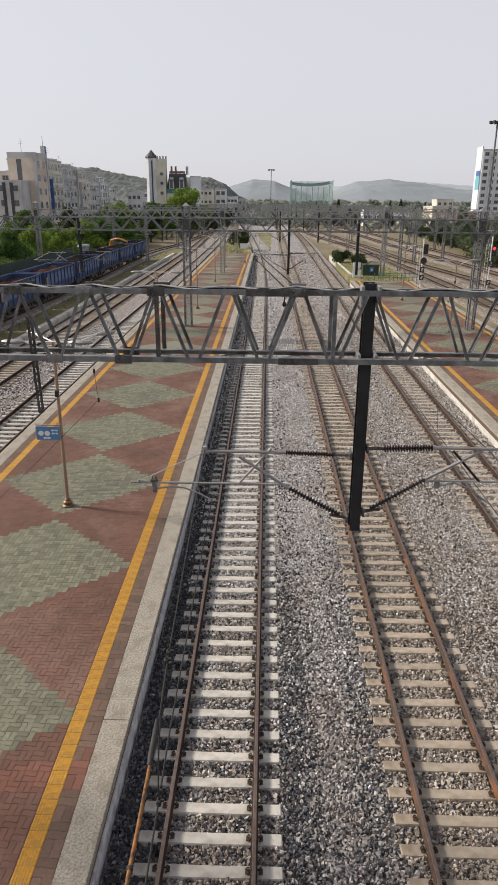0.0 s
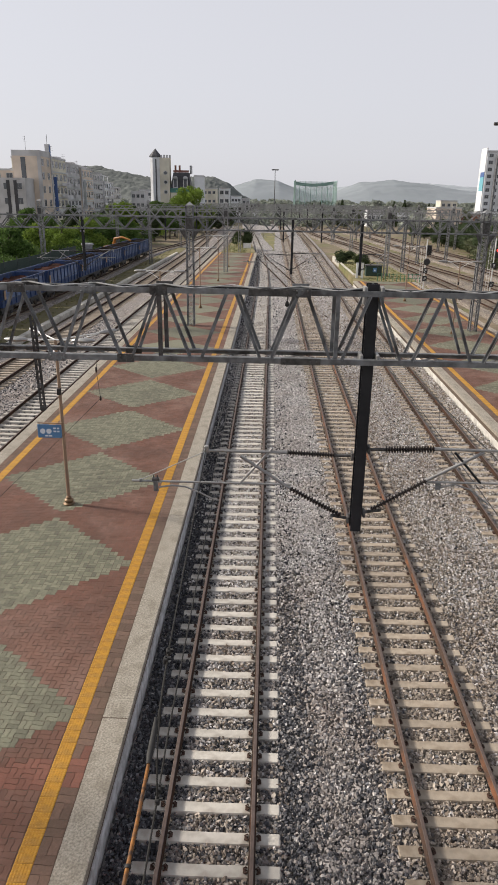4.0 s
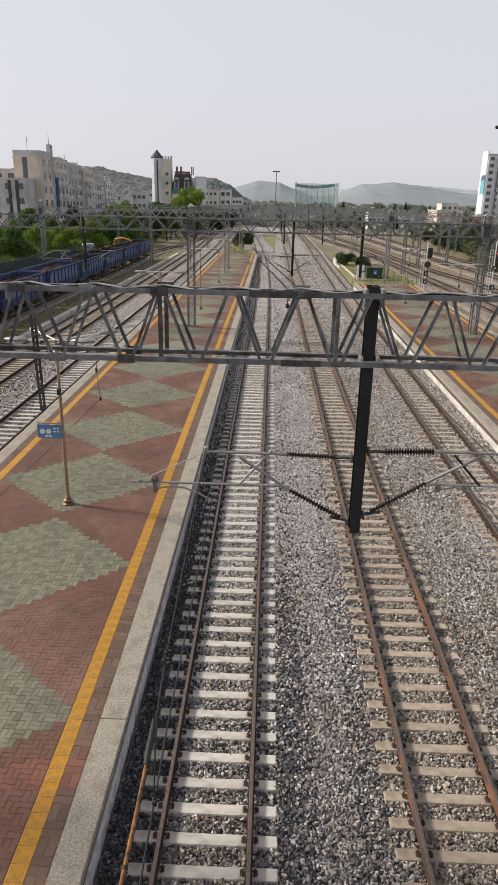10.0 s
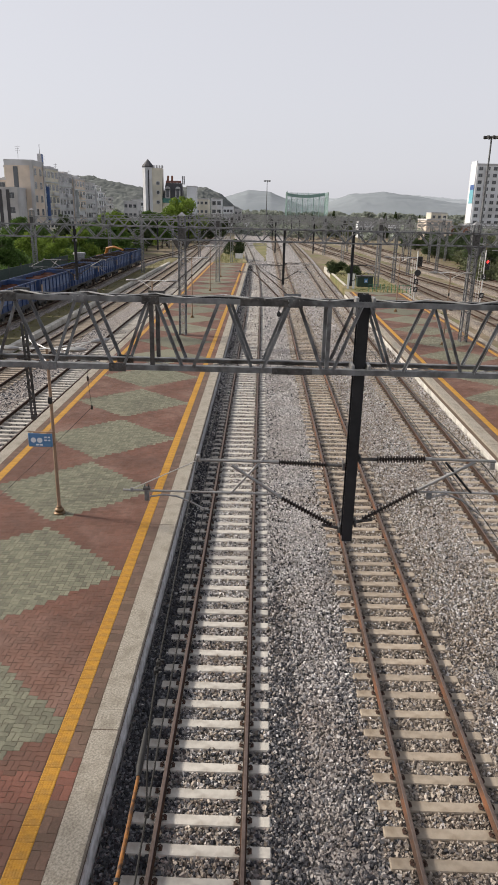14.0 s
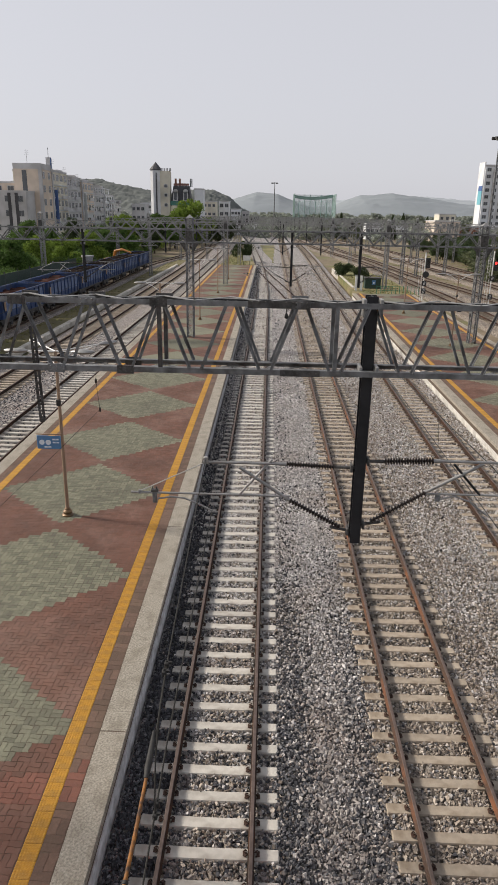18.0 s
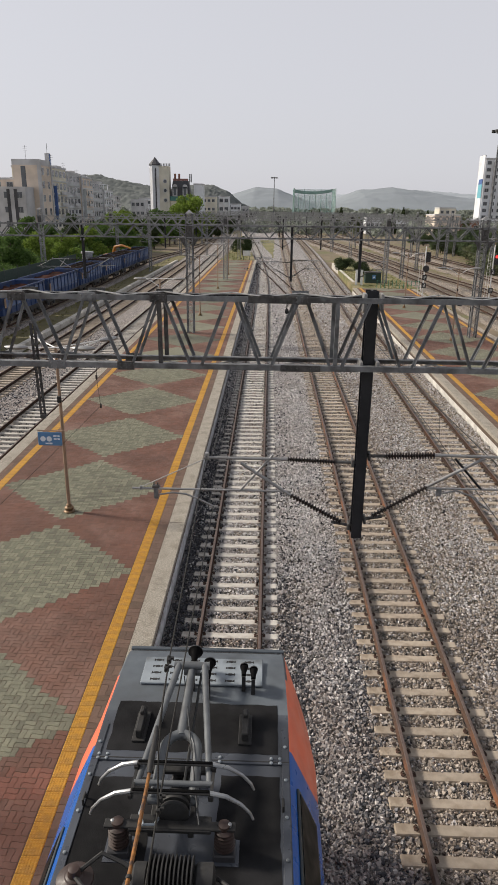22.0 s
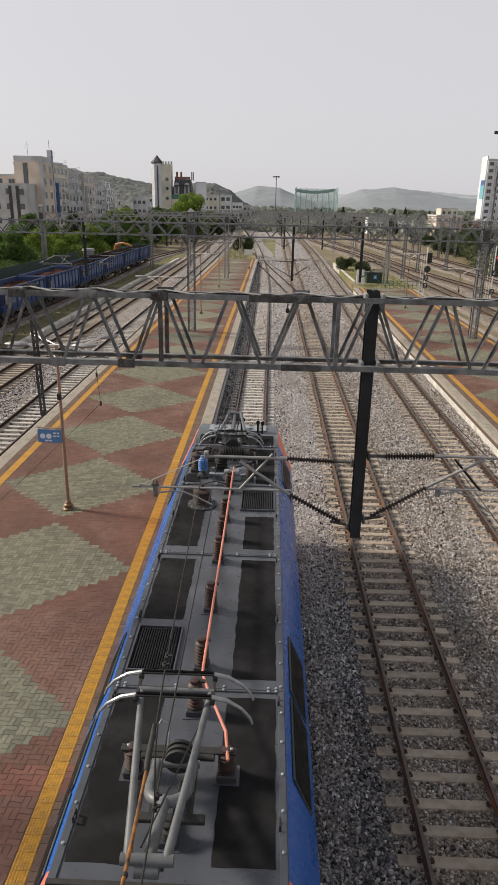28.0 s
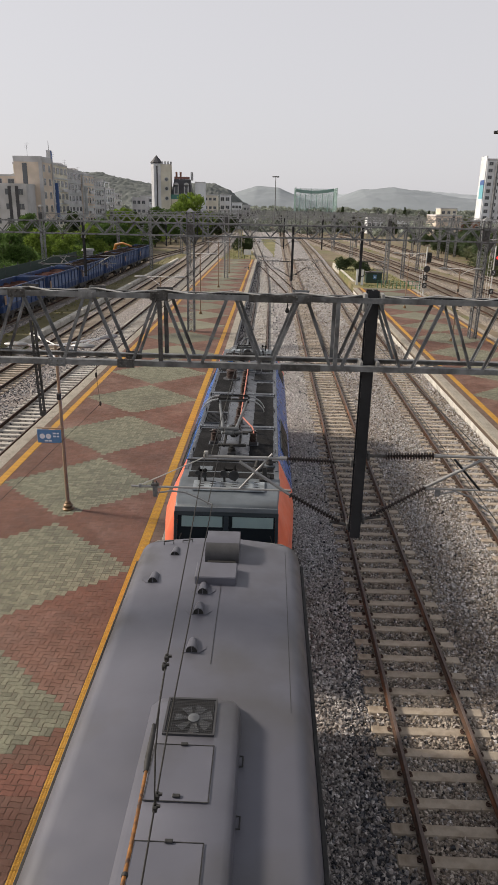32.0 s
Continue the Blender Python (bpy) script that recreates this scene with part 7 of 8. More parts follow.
r_ = np.random.default_rng(3)
woods("undergrowth", [(-31.5 - 14 * r_.random() ** 1.5, 52 + 130 * r_.random(), 0.3 + 1.8 * r_.random(), 1.2 + r_.random()) for i in range(230)], M["leaf_mid"], "tangled green undergrowth behind the siding fence", 130, 0.17, 5)
woods("undergrowth", [(-31.0 - 12 * r_.random() ** 1.5, 60 + 150 * r_.random(), 0.4 + 1.6 * r_.random(), 0.9 + 0.8 * r_.random()) for i in range(110)], M["leaf"], "fresh green brush behind the siding fence", 130, 0.17, 6)
woods("undergrowth", [(q[0] + (q[1] - 128) * 0.2, q[1], q[2] * (0.6 if q[0] < 48 else 1.0), q[3]) for q in [(39.0 + 26 * r_.random() ** 1.6, 112 + 150 * r_.random(), 0.4 + 2.4 * r_.random(), 1.2 + r_.random()) for i in range(260)]], M["leaf_dull"], "dull green scrub at the edge of the yard", 55, 0.32, 7)
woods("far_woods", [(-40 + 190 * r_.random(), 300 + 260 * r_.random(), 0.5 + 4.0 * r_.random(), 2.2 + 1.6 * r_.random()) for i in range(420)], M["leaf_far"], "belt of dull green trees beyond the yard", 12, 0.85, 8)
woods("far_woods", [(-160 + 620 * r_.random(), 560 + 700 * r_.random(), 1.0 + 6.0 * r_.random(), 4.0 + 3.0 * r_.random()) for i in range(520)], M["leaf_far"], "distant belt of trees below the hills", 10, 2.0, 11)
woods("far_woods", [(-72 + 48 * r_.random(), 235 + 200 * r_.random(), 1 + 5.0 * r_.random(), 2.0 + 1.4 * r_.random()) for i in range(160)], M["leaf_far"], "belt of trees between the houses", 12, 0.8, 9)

# tufts of weeds in the grass strips
def weeds(name, n, fx, label, zf):
    rng = np.random.default_rng(n)
    vs, fs = [], []
    for i in range(n):
        x, y = fx(rng)
        h = rng.uniform(0.03, 0.12)
        a = rng.uniform(0, 6.28)
        dx, dy = 0.1 * math.cos(a), 0.1 * math.sin(a)
        o = len(vs)
        z = zf
        vs += [(x - dx, y - dy, z), (x + dx, y + dy, z), (x + dx * 0.6 + rng.normal() * 0.06, y + dy * 0.6 + rng.normal() * 0.06, z + h), (x - dx * 0.8, y - dy * 0.8, z + h * 0.8)]
        fs.append((o, o + 1, o + 2, o + 3))
    b = MB()
    b.add(vs, fs)
    return solid(name, b, M["weed"], label, "weeds", kind="stuff")


M["weed"] = mat("dry_weed", (0.24, 0.21, 0.085), (0.13, 0.15, 0.045), 0.3, 0.9, bump=0, rand=0.4)
weeds("weeds", 1800, lambda r: (r.uniform(-22.0, -18.8), r.uniform(40, 200)), "tufts of dry grass and weeds along the siding", -0.4)
weeds("weeds", 1500, lambda r: (r.uniform(12.4, 19.3), r.uniform(88.5, 120)), "tufts of grass beyond the far platform", 0.28)
weeds("weeds", 5200, lambda r: (r.uniform(20, 60), r.uniform(70, 200)), "tufts of dry grass between the yard tracks", -0.5)
weeds("weeds", 900, lambda r: (r.uniform(-9.4, -4.6), r.uniform(134.5, 165)), "tufts of grass beyond the island platform", 0.28)

# ---- signals, masts and small things of the yard ----
M.update(sig_black=mat("signal_black", (0.02, 0.02, 0.021), (0.03, 0.03, 0.031), 4, 0.5, bump=0.0), fence_green=mat("green_railing_paint", (0.05, 0.2, 0.12), (0.04, 0.16, 0.1), 3, 0.6, bump=0.05), green_paint=mat("green_hut_paint", (0.018, 0.045, 0.03), (0.014, 0.036, 0.025), 3, 0.6, bump=0.05))
red_glow = bpy.data.materials.new("red_signal_light")
red_glow.use_nodes = True
red_glow.node_tree.nodes["Principled BSDF"].inputs["Base Color"].default_value = (0.5, 0.01, 0.01, 1)
red_glow.node_tree.nodes["Principled BSDF"].inputs["Emission Color"].default_value = (1, 0.05, 0.04, 1)
red_glow.node_tree.nodes["Principled BSDF"].inputs["Emission Strength"].default_value = 2.5


def signal(x, y, z0, h, heads, lit, label):
    t = thing("railway_signal", label, "railway signal", Matrix.Translation((x, y, z0)), group="railway signals")
    part("mast", smooth(MB().tube([(0, 0, 0), (0, 0, h)], 0.07, 10)), M["white"], t)
    lad = MB()
    for dx in (-0.55, -0.25):
        lad.beam((dx, 0.1, 0), (dx, 0.1, h - 0.8), 0.03, 0.03)
    ladder = part("ladder_rail", lad, M["white"], t)
    for i in range(int(h / 0.35) - 2):
        part("rung", MB().beam((-0.55, 0.1, 0.3 + 0.35 * i), (-0.25, 0.1, 0.3 + 0.35 * i), 0.02, 0.02), M["white"], ladder)
    for z, kind in heads:
        if kind == "oval":
            g_ = MB()
            g_.box((0.3, -0.12, z), (0.55, 0.1, 1.15), 0.045)
            hd = part("signal_head", g_, M["sig_black"], t, "black signal head")
            for dz in (-0.3, 0.0, 0.3):
                part("hood", smooth(MB().lathe([(0.1, 0), (0.11, 0.18), (0.1, 0.18), (0.09, 0)], (0.3, -0.16, z + dz), 12, Matrix.Rotation(math.pi / 2, 4, "X"))), M["sig_black"], hd)
        elif kind == "disc":
            hd = part("signal_disc", smooth(MB().lathe([(0.36, 0), (0.38, 0.04), (0.36, 0.08)], (0.15, -0.08, z), 24, Matrix.Rotation(math.pi / 2, 4, "X"))), M["sig_black"], t, "round black signal disc")
        else:
            hd = part("indicator_box", MB().box((0.05, -0.12, z), (0.5, 0.16, 0.6), 0.02), M["sig_black"], t, "black indicator box with a pale numeral")
            part("numeral", MB().box((0.05, -0.205, z + 0.15), (0.2, 0.01, 0.05)).box((0.13, -0.205, z + 0.08), (0.05, 0.01, 0.14)).box((0.05, -0.205, z), (0.2, 0.01, 0.05)).box((-0.03, -0.205, z - 0.08), (0.05, 0.01, 0.14)).box((0.05, -0.205, z - 0.15), (0.2, 0.01, 0.05)), M["white"], hd)
        if lit == z:
            part("lamp", smooth(MB().lathe([(0.16, 0), (0.14, 0.03), (0.02, 0.04)], (0.3, -0.17, z + 0.3), 16, Matrix.Rotation(math.pi / 2, 4, "X"))), red_glow, hd, "lit red lamp")
    return t


signal(18.2, 81, -0.5, 6.6, ((5.4, "oval"), (4.1, "disc"), (3.1, "box"), (2.2, "box")), 0, "white signal mast with black heads and a ladder")
signal(25.75, 80, -0.5, 6.9, ((5.3, "oval"), (3.9, "box"), (1.8, "box")), 5.3, "white signal mast showing a red light")
dw = thing("dwarf_signal", "low black ground signal showing a red light", "railway signal", Matrix.Translation((21.9, 78, -0.5)))
part("box", MB().box((0, 0, 0.7), (0.45, 0.3, 1.0), 0.03), M["sig_black"], dw)
part("lamp", smooth(MB().lathe([(0.14, 0), (0.12, 0.03)], (0, -0.16, 0.8), 14, Matrix.Rotation(math.pi / 2, 4, "X"))), red_glow, dw, "lit red lamp")
for x, y in ((14.3, 52), (14.0, 70)):
    platform_lamp(x, y, PZ, [(math.pi, 1.3), (0, 1.3)])
for x, y in ((27.5, 62), (33, 95), (38, 118)):
    platform_lamp(x, y, -0.5, [(math.pi, 1.3), (0, 1.3)], 6.2, "grey yard lamp with two lanterns")
hut = thing("signal_hut", "small dark green trackside cabinet with a blue plate", "cabinet", Matrix.Translation((14.6, 97, 0.3)))
part("body", MB().box((0, 0, 0.7), (2.2, 1.5, 1.4), 0.03), M["green_paint"], hut)
part("lid", MB().box((0, 0, 1.45), (2.4, 1.7, 0.12), 0.02), M["gusset"], hut)
part("plate", MB().box((0.1, -0.77, 0.85), (0.5, 0.03, 0.6), 0.01), M["sign"], hut, "blue plate with a pale square")
part("plate_square", MB().box((0.1, -0.79, 0.8), (0.22, 0.02, 0.22)), M["signmark"], hut)
for x in (11.9, 12.6):
    c_ = thing("relay_cabinet", "narrow pale grey relay cabinet on the grass", "cabinet", Matrix.Translation((x, 93.5, 0.3)), group="relay cabinets")
    part("body", MB().box((0, 0, 1.0), (0.3, 0.3, 2.0), 0.02), M["white"], c_)
    part("roof", MB().box((0, 0, 2.02), (0.36, 0.36, 0.05), 0.01), M["steel_light"], c_)
nb = thing("notice_board", "small white notice board on two posts", "sign", Matrix.Translation((-4.6, 138, 0.3)))
part("board", MB().box((0, 0, 1.3), (1.5, 0.06, 1.0), 0.01), M["white"], nb)
for dx in (-0.6, 0.6):
    part("post", MB().box((dx, 0.06, 0.5), (0.07, 0.07, 1.2)), M["green_paint"], nb)
fen = thing("low_fence", "low green railing on the grass beyond the platform", "fence")
for i in range(12):
    part("post", MB().box((14.2 + 0.5 * i, 90.0, 0.8), (0.06, 0.06, 1.1)), M["fence_green"], fen)
for z in (0.75, 1.25):
    part("rail", MB().box((16.95, 90.0, z), (5.6, 0.04, 0.04)), M["fence_green"], fen)


def floodlight_mast(x, y, h, label, n=8, r=1.3):
    t = thing("floodlight_mast", label, "floodlight mast", Matrix.Translation((x, y, -0.5)), group="floodlight masts")
    part("mast", smooth(MB().tube([(0, 0, 0), (0, 0, h)], [0.3, 0.16], 12)), M["steel"], t)
    part("ring", smooth(MB().lathe([(r * 0.55, h - 0.1), (r * 0.6, h), (r * 0.6, h + 0.12), (r * 0.5, h + 0.15)], n=20)), M["steel"], t)
    for i in range(n):
        a = 2 * math.pi * i / n
        part("floodlight", MB().box((r * math.cos(a), r * math.sin(a), h - 0.1), (0.7, 0.45, 0.5), 0.05, Matrix.Rotation(a, 4, "Z")), M["gusset"], t)
    return t


floodlight_mast(1.5, 340, 24.6, "tall grey floodlight mast in the distance")
floodlight_mast(46.3, 150, 26.0, "tall grey floodlight mast beside the yard")


def line_mast(x, y, h, label="slender lattice line mast in the yard"):
    t = thing("line_mast", label, "line post", group="line masts")
    part("leg", lattice_leg(y, x, h, w=0.4, d=0.4, base=-0.5, cap=False), [M["steel"], M["steel_light"]], t)
    part("arm", MB().beam((x, y, h - 2.2), (x - 2.2, y, h - 2.0), 0.06, 0.06).beam((x, y, h - 3.0), (x - 1.9, y, h - 2.1), 0.05, 0.05), M["steel_light"], t)
    return t


rng = random.Random(11)
for y in (75, 118, 160, 205, 248, 290, 330, 370):
    for x in (20.6, 27.0, 33.0, 38.0, 44.0):
        if y < 100 and x < 30:
            continue
        line_mast(x - max(0, y - 160) * 0.06 + rng.uniform(-0.8, 0.8), y + rng.uniform(-10, 10), rng.uniform(7.4, 9.0))
for y in (118, 160, 205, 248, 290, 330, 370):
    for x in (-14.4, -20.4, -27.0, 0.6, 6.8):
        if y < 280 and x > -3:
            continue
        line_mast(x + rng.uniform(-0.3, 0.3), y + rng.uniform(-6, 6), rng.uniform(7.5, 9.0))
for x in (21, 24, 29, 35):
    pts = [(x + 0.3 * math.sin(i), 40 + 10 * i, 5.9 + 0.25 * math.cos(i * 1.5)) for i in range(26)]
    span_wire("yard_wire", pts, 0.012, M["wire"], "dark overhead wire above a yard track")

# ---- the town ----
M.update(
    # tan, grey and cream walls and window glass paled: aerial haze in the colour
    wall_tan=mat("tan_render", (0.675, 0.574, 0.479), (0.553, 0.47, 0.393), 0.4, 0.9, bump=0.05, bscale=3, stain=(0.378, 0.324, 0.27), sscale=0.15, samt=0.5),
    wall_grey=mat("grey_tile_wall", (0.54, 0.54, 0.553), (0.443, 0.443, 0.454), 0.4, 0.85, bump=0.05, bscale=3, stain=(0.297, 0.284, 0.284), sscale=0.15, samt=0.6),
    wall_cream=mat("cream_render", (0.702, 0.661, 0.553), (0.576, 0.542, 0.454), 0.4, 0.9, bump=0.05, bscale=3, stain=(0.378, 0.365, 0.311), sscale=0.15, samt=0.5),
    wall_white=mat("white_render", (0.7, 0.72, 0.75), (0.574, 0.5904, 0.615), 0.3, 0.85, bump=0.05, bscale=3, stain=(0.42, 0.41, 0.4), sscale=0.12, samt=0.6),
    wall_brick=mat("orange_brick_wall", (0.26, 0.125, 0.085), (0.2132, 0.1025, 0.0697), 0.6, 0.9, bump=0.05),
    wall_dark=mat("dark_slate_cladding", (0.06, 0.06, 0.068), (0.045, 0.045, 0.05), 0.6, 0.7, bump=0.1),
    wall_band=mat("teal_band", (0.06, 0.19, 0.16), (0.05, 0.16, 0.14), 0.6, 0.6, bump=0.0),
    wall_blue=mat("blue_band", (0.06, 0.12, 0.3), (0.05, 0.1, 0.26), 0.6, 0.6, bump=0.0),
    wall_cyan=mat("cyan_band", (0.15, 0.4, 0.47), (0.13, 0.36, 0.43), 0.6, 0.6, bump=0.0),
    win=mat("far_window_glass", (0.1, 0.107, 0.12), (0.07, 0.077, 0.085), 0.3, 0.2, bump=0.0, rand=0.3),
    winframe=mat("far_window_frame", (0.45, 0.45, 0.45), (0.4, 0.4, 0.4), 1, 0.6, bump=0.0),
    sign_pale=mat("pale_shop_board", (0.5, 0.52, 0.52), (0.42, 0.44, 0.45), 0.8, 0.6, bump=0.0),
    sign_red=mat("red_shop_board", (0.2, 0.085, 0.07), (0.164, 0.0697, 0.0574), 0.8, 0.6, bump=0.0),
    # distant haze put into the colours of net, band and frame
    net=mat("green_range_net", (0.3, 0.45, 0.42), (0.246, 0.369, 0.3444), 0.2, 0.9, bump=0.0),
    net_band=mat("dark_green_net_band", (0.24, 0.35, 0.32), (0.21, 0.31, 0.285), 0.2, 0.9, bump=0.0),
    netframe=mat("green_range_frame", (0.36, 0.48, 0.45), (0.33, 0.44, 0.41), 0.2, 0.8, bump=0.0),
)
M["net"].node_tree.nodes["Principled BSDF"].inputs["Alpha"].default_value = 0.25


def house(name, x0, x1, y0, y1, h, material, label, front=(), side=(), roofmat="wall_grey", parapet=0.5):
    """A block with a parapet. front / side: (storeys, columns, window width, window height) on the faces towards -y and towards the tracks in x."""
    t = thing(name, label, "building")
    part("wall", MB().box(((x0 + x1) / 2, (y0 + y1) / 2, h / 2 - 0.3), (x1 - x0, y1 - y0, h + 0.6)), M[material], t)
    if parapet:
        b = MB()
        for c, d in ((((x0 + x1) / 2, y0 + 0.15), (x1 - x0 + 0.3, 0.4)), (((x0 + x1) / 2, y1 - 0.15), (x1 - x0 + 0.3, 0.4)), ((x0 + 0.15, (y0 + y1) / 2), (0.4, y1 - y0 - 0.5)), ((x1 - 0.15, (y0 + y1) / 2), (0.4, y1 - y0 - 0.5))):
            b.box((c[0], c[1], h + parapet / 2 - 0.1), (d[0], d[1], parapet))
        part("parapet", b, M[roofmat], t)
    for face, spec in (("y", front), ("x", side)):
        if not spec:
            continue
        ns, nc, ww, wh = spec
        a, c = (x0, x1) if face == "y" else (y0, y1)
        xf = x1 if (x0 + x1) / 2 < 0 else x0
        sg = 1 if (x0 + x1) / 2 < 0 else -1
        for i in range(ns):
            for j in range(nc):
                p = a + (c - a) * (j + 0.5) / nc
                z = h * (i + 0.55) / ns
                if face == "y":
                    f = part("window", MB().box((p, y0, z), (ww + 0.24, 0.12, wh + 0.24)), M["winframe"], t)
                    part("pane", MB().box((p - ww * 0.26, y0 - 0.03, z), (ww * 0.48, 0.12, wh)).box((p + ww * 0.26, y0 - 0.03, z), (ww * 0.48, 0.12, wh)), M["win"], f)
                else:
                    f = part("window", MB().box((xf, p, z), (0.12, ww + 0.24, wh + 0.24)), M["winframe"], t)
                    part("pane", MB().box((xf + sg * 0.03, p - ww * 0.26, z), (0.12, ww * 0.48, wh)).box((xf + sg * 0.03, p + ww * 0.26, z), (0.12, ww * 0.48, wh)), M["win"], f)
    return t


ta = house("apartment_block", -68.4, -61.2, 188, 197, 20.4, "wall_tan", "tan rendered block with a dark stair window strip", side=(6, 2, 1.6, 1.6), roofmat="wall_grey", parapet=1.4)
part("stair_window", MB().box((-65.6, 187.95, 12), (1.2, 0.2, 16)), M["win"], ta, "dark vertical stair window")
part("gable_return", MB().box((-61.3, 187.9, 10.2), (0.9, 0.5, 20.6)), M["wall_grey"], ta)
tb = house("office_block", -76, -63.2, 181, 187.8, 14.3, "wall_grey", "grey tiled lower block with paired dark strips", front=(4, 4, 1.5, 1.4))
for x in (-67.6, -65.7):
    part("dark_strip", MB().box((x, 180.95, 7), (0.8, 0.2, 14.2)), M["wall_dark"], tb)
house("office_block", -82, -68.6, 190, 197, 16.8, "wall_tan", "tan rendered lower wing", front=(5, 4, 1.6, 1.5))
row = ((197, 212, 20.3, "wall_cream", 19.3), (212, 228, 19.6, "wall_grey", 18.4), (228, 243, 18.9, "wall_tan", 17.6), (243, 258, 18.2, "wall_grey", 16.8), (258, 274, 15.6, "wall_white", 15.4), (274, 288, 14.0, "wall_grey", 13.6))
for i, (y0, y1, h, m_, hb) in enumerate(row):
    t = house("shop_building", -72, -61.3 - 0.3 * (i % 2), y0 + 0.15, y1 - 0.15, h, m_, ("cream", "grey", "tan", "grey", "white", "grey")[i] + " walled shop building with rows of dark windows", side=(6, 4, 2.2, 1.5), front=(), roofmat="wall_grey")
    xf = -61.3 - 0.3 * (i % 2)
    part("roof_room", MB().box((-68, (y0 + y1) / 2, h + 1.1), (5, 5, 2.2)), M["wall_grey"], t)
    part("end_pier", MB().box((xf, y0 + 0.7, h / 2), (0.5, 1.0, h + 1.0)), M["wall_grey"], t)
    part("sign_board", MB().box((xf + 0.2, y0 + 8, 6.4 + (i % 3)), (0.2, 8, 1.2)), M["sign_pale"], t, "pale shop board")
    if i in (0, 2):
        part("vertical_sign", MB().box((xf + 0.5, y0 + 2.2, 11), (0.9, 0.3, 9)), M["wall_blue"] if i == 0 else M["sign_pale"], t, "tall shop sign")
    for k in range(1, 6):
        part("floor_band", MB().box((xf + 0.12, (y0 + y1) / 2, h * k / 6 - 0.1), (0.25, y1 - y0 - 0.5, 0.35)), M["sign_pale"], t)
    for z in (7.5, 10.6, 13.7):
        part("balcony_rail", MB().box((xf + 0.5, y0 + 10.5, z), (0.1, 5.0, 0.9)), M["wall_grey"], t)
b = MB()
for x in (-63, -66):
    for y in (259, 266, 273):
        b.beam((x, y, 15.6), (x, y, 18.0), 0.25, 0.25)
    b.beam((x, 258, 18.0), (x, 274, 18.0), 0.25, 0.25)
solid("roof_frame", b, M["wall_white"], "white open frame on a flat roof", "roof frame")
an = thing("roof_tower", "slim grey advertising tower with lattice top on a roof", "roof tower")
part("tower", MB().box((-64.5, 206, 22.4), (1.2, 1.2, 4.0)), M["wall_grey"], an)
part("board", MB().box((-63.85, 206, 22.6), (0.1, 0.9, 3.4)), M["wall_blue"], an)
part("spike", MB().beam((-64.5, 206, 24.3), (-64.5, 206, 27), 0.1, 0.1), M["steel"], an)
for x, y, h0, h in ((-66, 192, 20.4, 5), (-64.5, 209, 20.3, 4), (-66, 226, 19.6, 3.5), (-66, 241, 18.9, 3), (-68, 256, 18.2, 3)):
    t = thing("roof_aerial", "thin metal television aerial on a roof", "aerial", group="roof aerials")
    part("rod", MB().beam((x, y, h0 - 0.6), (x, y, h0 + h), 0.06, 0.06), M["steel"], t)
    for i in range(3):
        part("crossbar", MB().beam((x - 0.6, y, h0 + h - 0.3 - 0.5 * i), (x + 0.6, y, h0 + h - 0.3 - 0.5 * i), 0.04, 0.04), M["steel"], t)
hd = solid("roadside_sign", MB().box((-34.6, 170, 6.8), (2.6, 0.2, 1.5), 0.03).beam((-34.6, 170, -0.5), (-34.6, 170, 6), 0.2, 0.2), M["sign_red"], "red roadside board on a post", "sign")
# motel tower
mt = thing("motel_tower", "pale castle-like motel tower with a pointed turret and dark mansard wing", "building")
part("turret", MB().lathe([(1.9, -0.5), (1.9, 23.4)], (-39.0, 240, 0), 8, Matrix.Rotation(math.pi / 8, 4, "Z")), M["wall_white"], mt)
part("turret_roof", MB().lathe([(2.1, 23.3), (2.1, 23.6), (0.05, 25.9)], (-39.0, 240, 0), 8, Matrix.Rotation(math.pi / 8, 4, "Z")), M["wall_dark"], mt, "dark pointed roof")
part("turret_strip", MB().box((-38.6, 238.1, 13), (0.35, 0.3, 19)), M["wall_dark"], mt)
part("shaft", MB().box((-35.9, 241, 11.3), (3.3, 4, 23.6)), M["wall_cream"], mt)
for i in range(4):
    part("merlon", MB().box((-36.9 + 0.95 * i, 239.2, 23.5), (0.55, 0.4, 0.9)), M["wall_grey"], mt)
for z in (12.4, 15.5, 18.4):
    f = part("round_window", smooth(MB().lathe([(0.7, 0), (0.7, 0.15), (0.5, 0.18)], (-35.6, 239.0, z), 18, Matrix.Rotation(math.pi / 2, 4, "X"))), M["winframe"], mt)
    part("pane", smooth(MB().lathe([(0.48, 0), (0.48, 0.2)], (-35.6, 239.0, z), 18, Matrix.Rotation(math.pi / 2, 4, "X"))), M["win"], f)
part("wing", MB().box((-30.6, 242, 6.0), (7.0, 5, 12.4)), M["wall_cream"], mt)
part("band", MB().box((-30.6, 239.4, 13.0), (7.2, 0.4, 1.4)), M["wall_band"], mt, "teal band")
b = MB()
b.add([(-34.3, 239.3, 12.6), (-27.0, 239.3, 12.6), (-27.0, 245, 12.6), (-34.3, 245, 12.6), (-33.2, 240.6, 18.6), (-28.0, 240.6, 18.6), (-28.0, 244, 18.6), (-33.2, 244, 18.6)], [(0, 1, 5, 4), (1, 2, 6, 5), (2, 3, 7, 6), (3, 0, 4, 7), (4, 5, 6, 7)])
part("mansard_roof", b, M["wall_dark"], mt, "dark slate mansard roof")
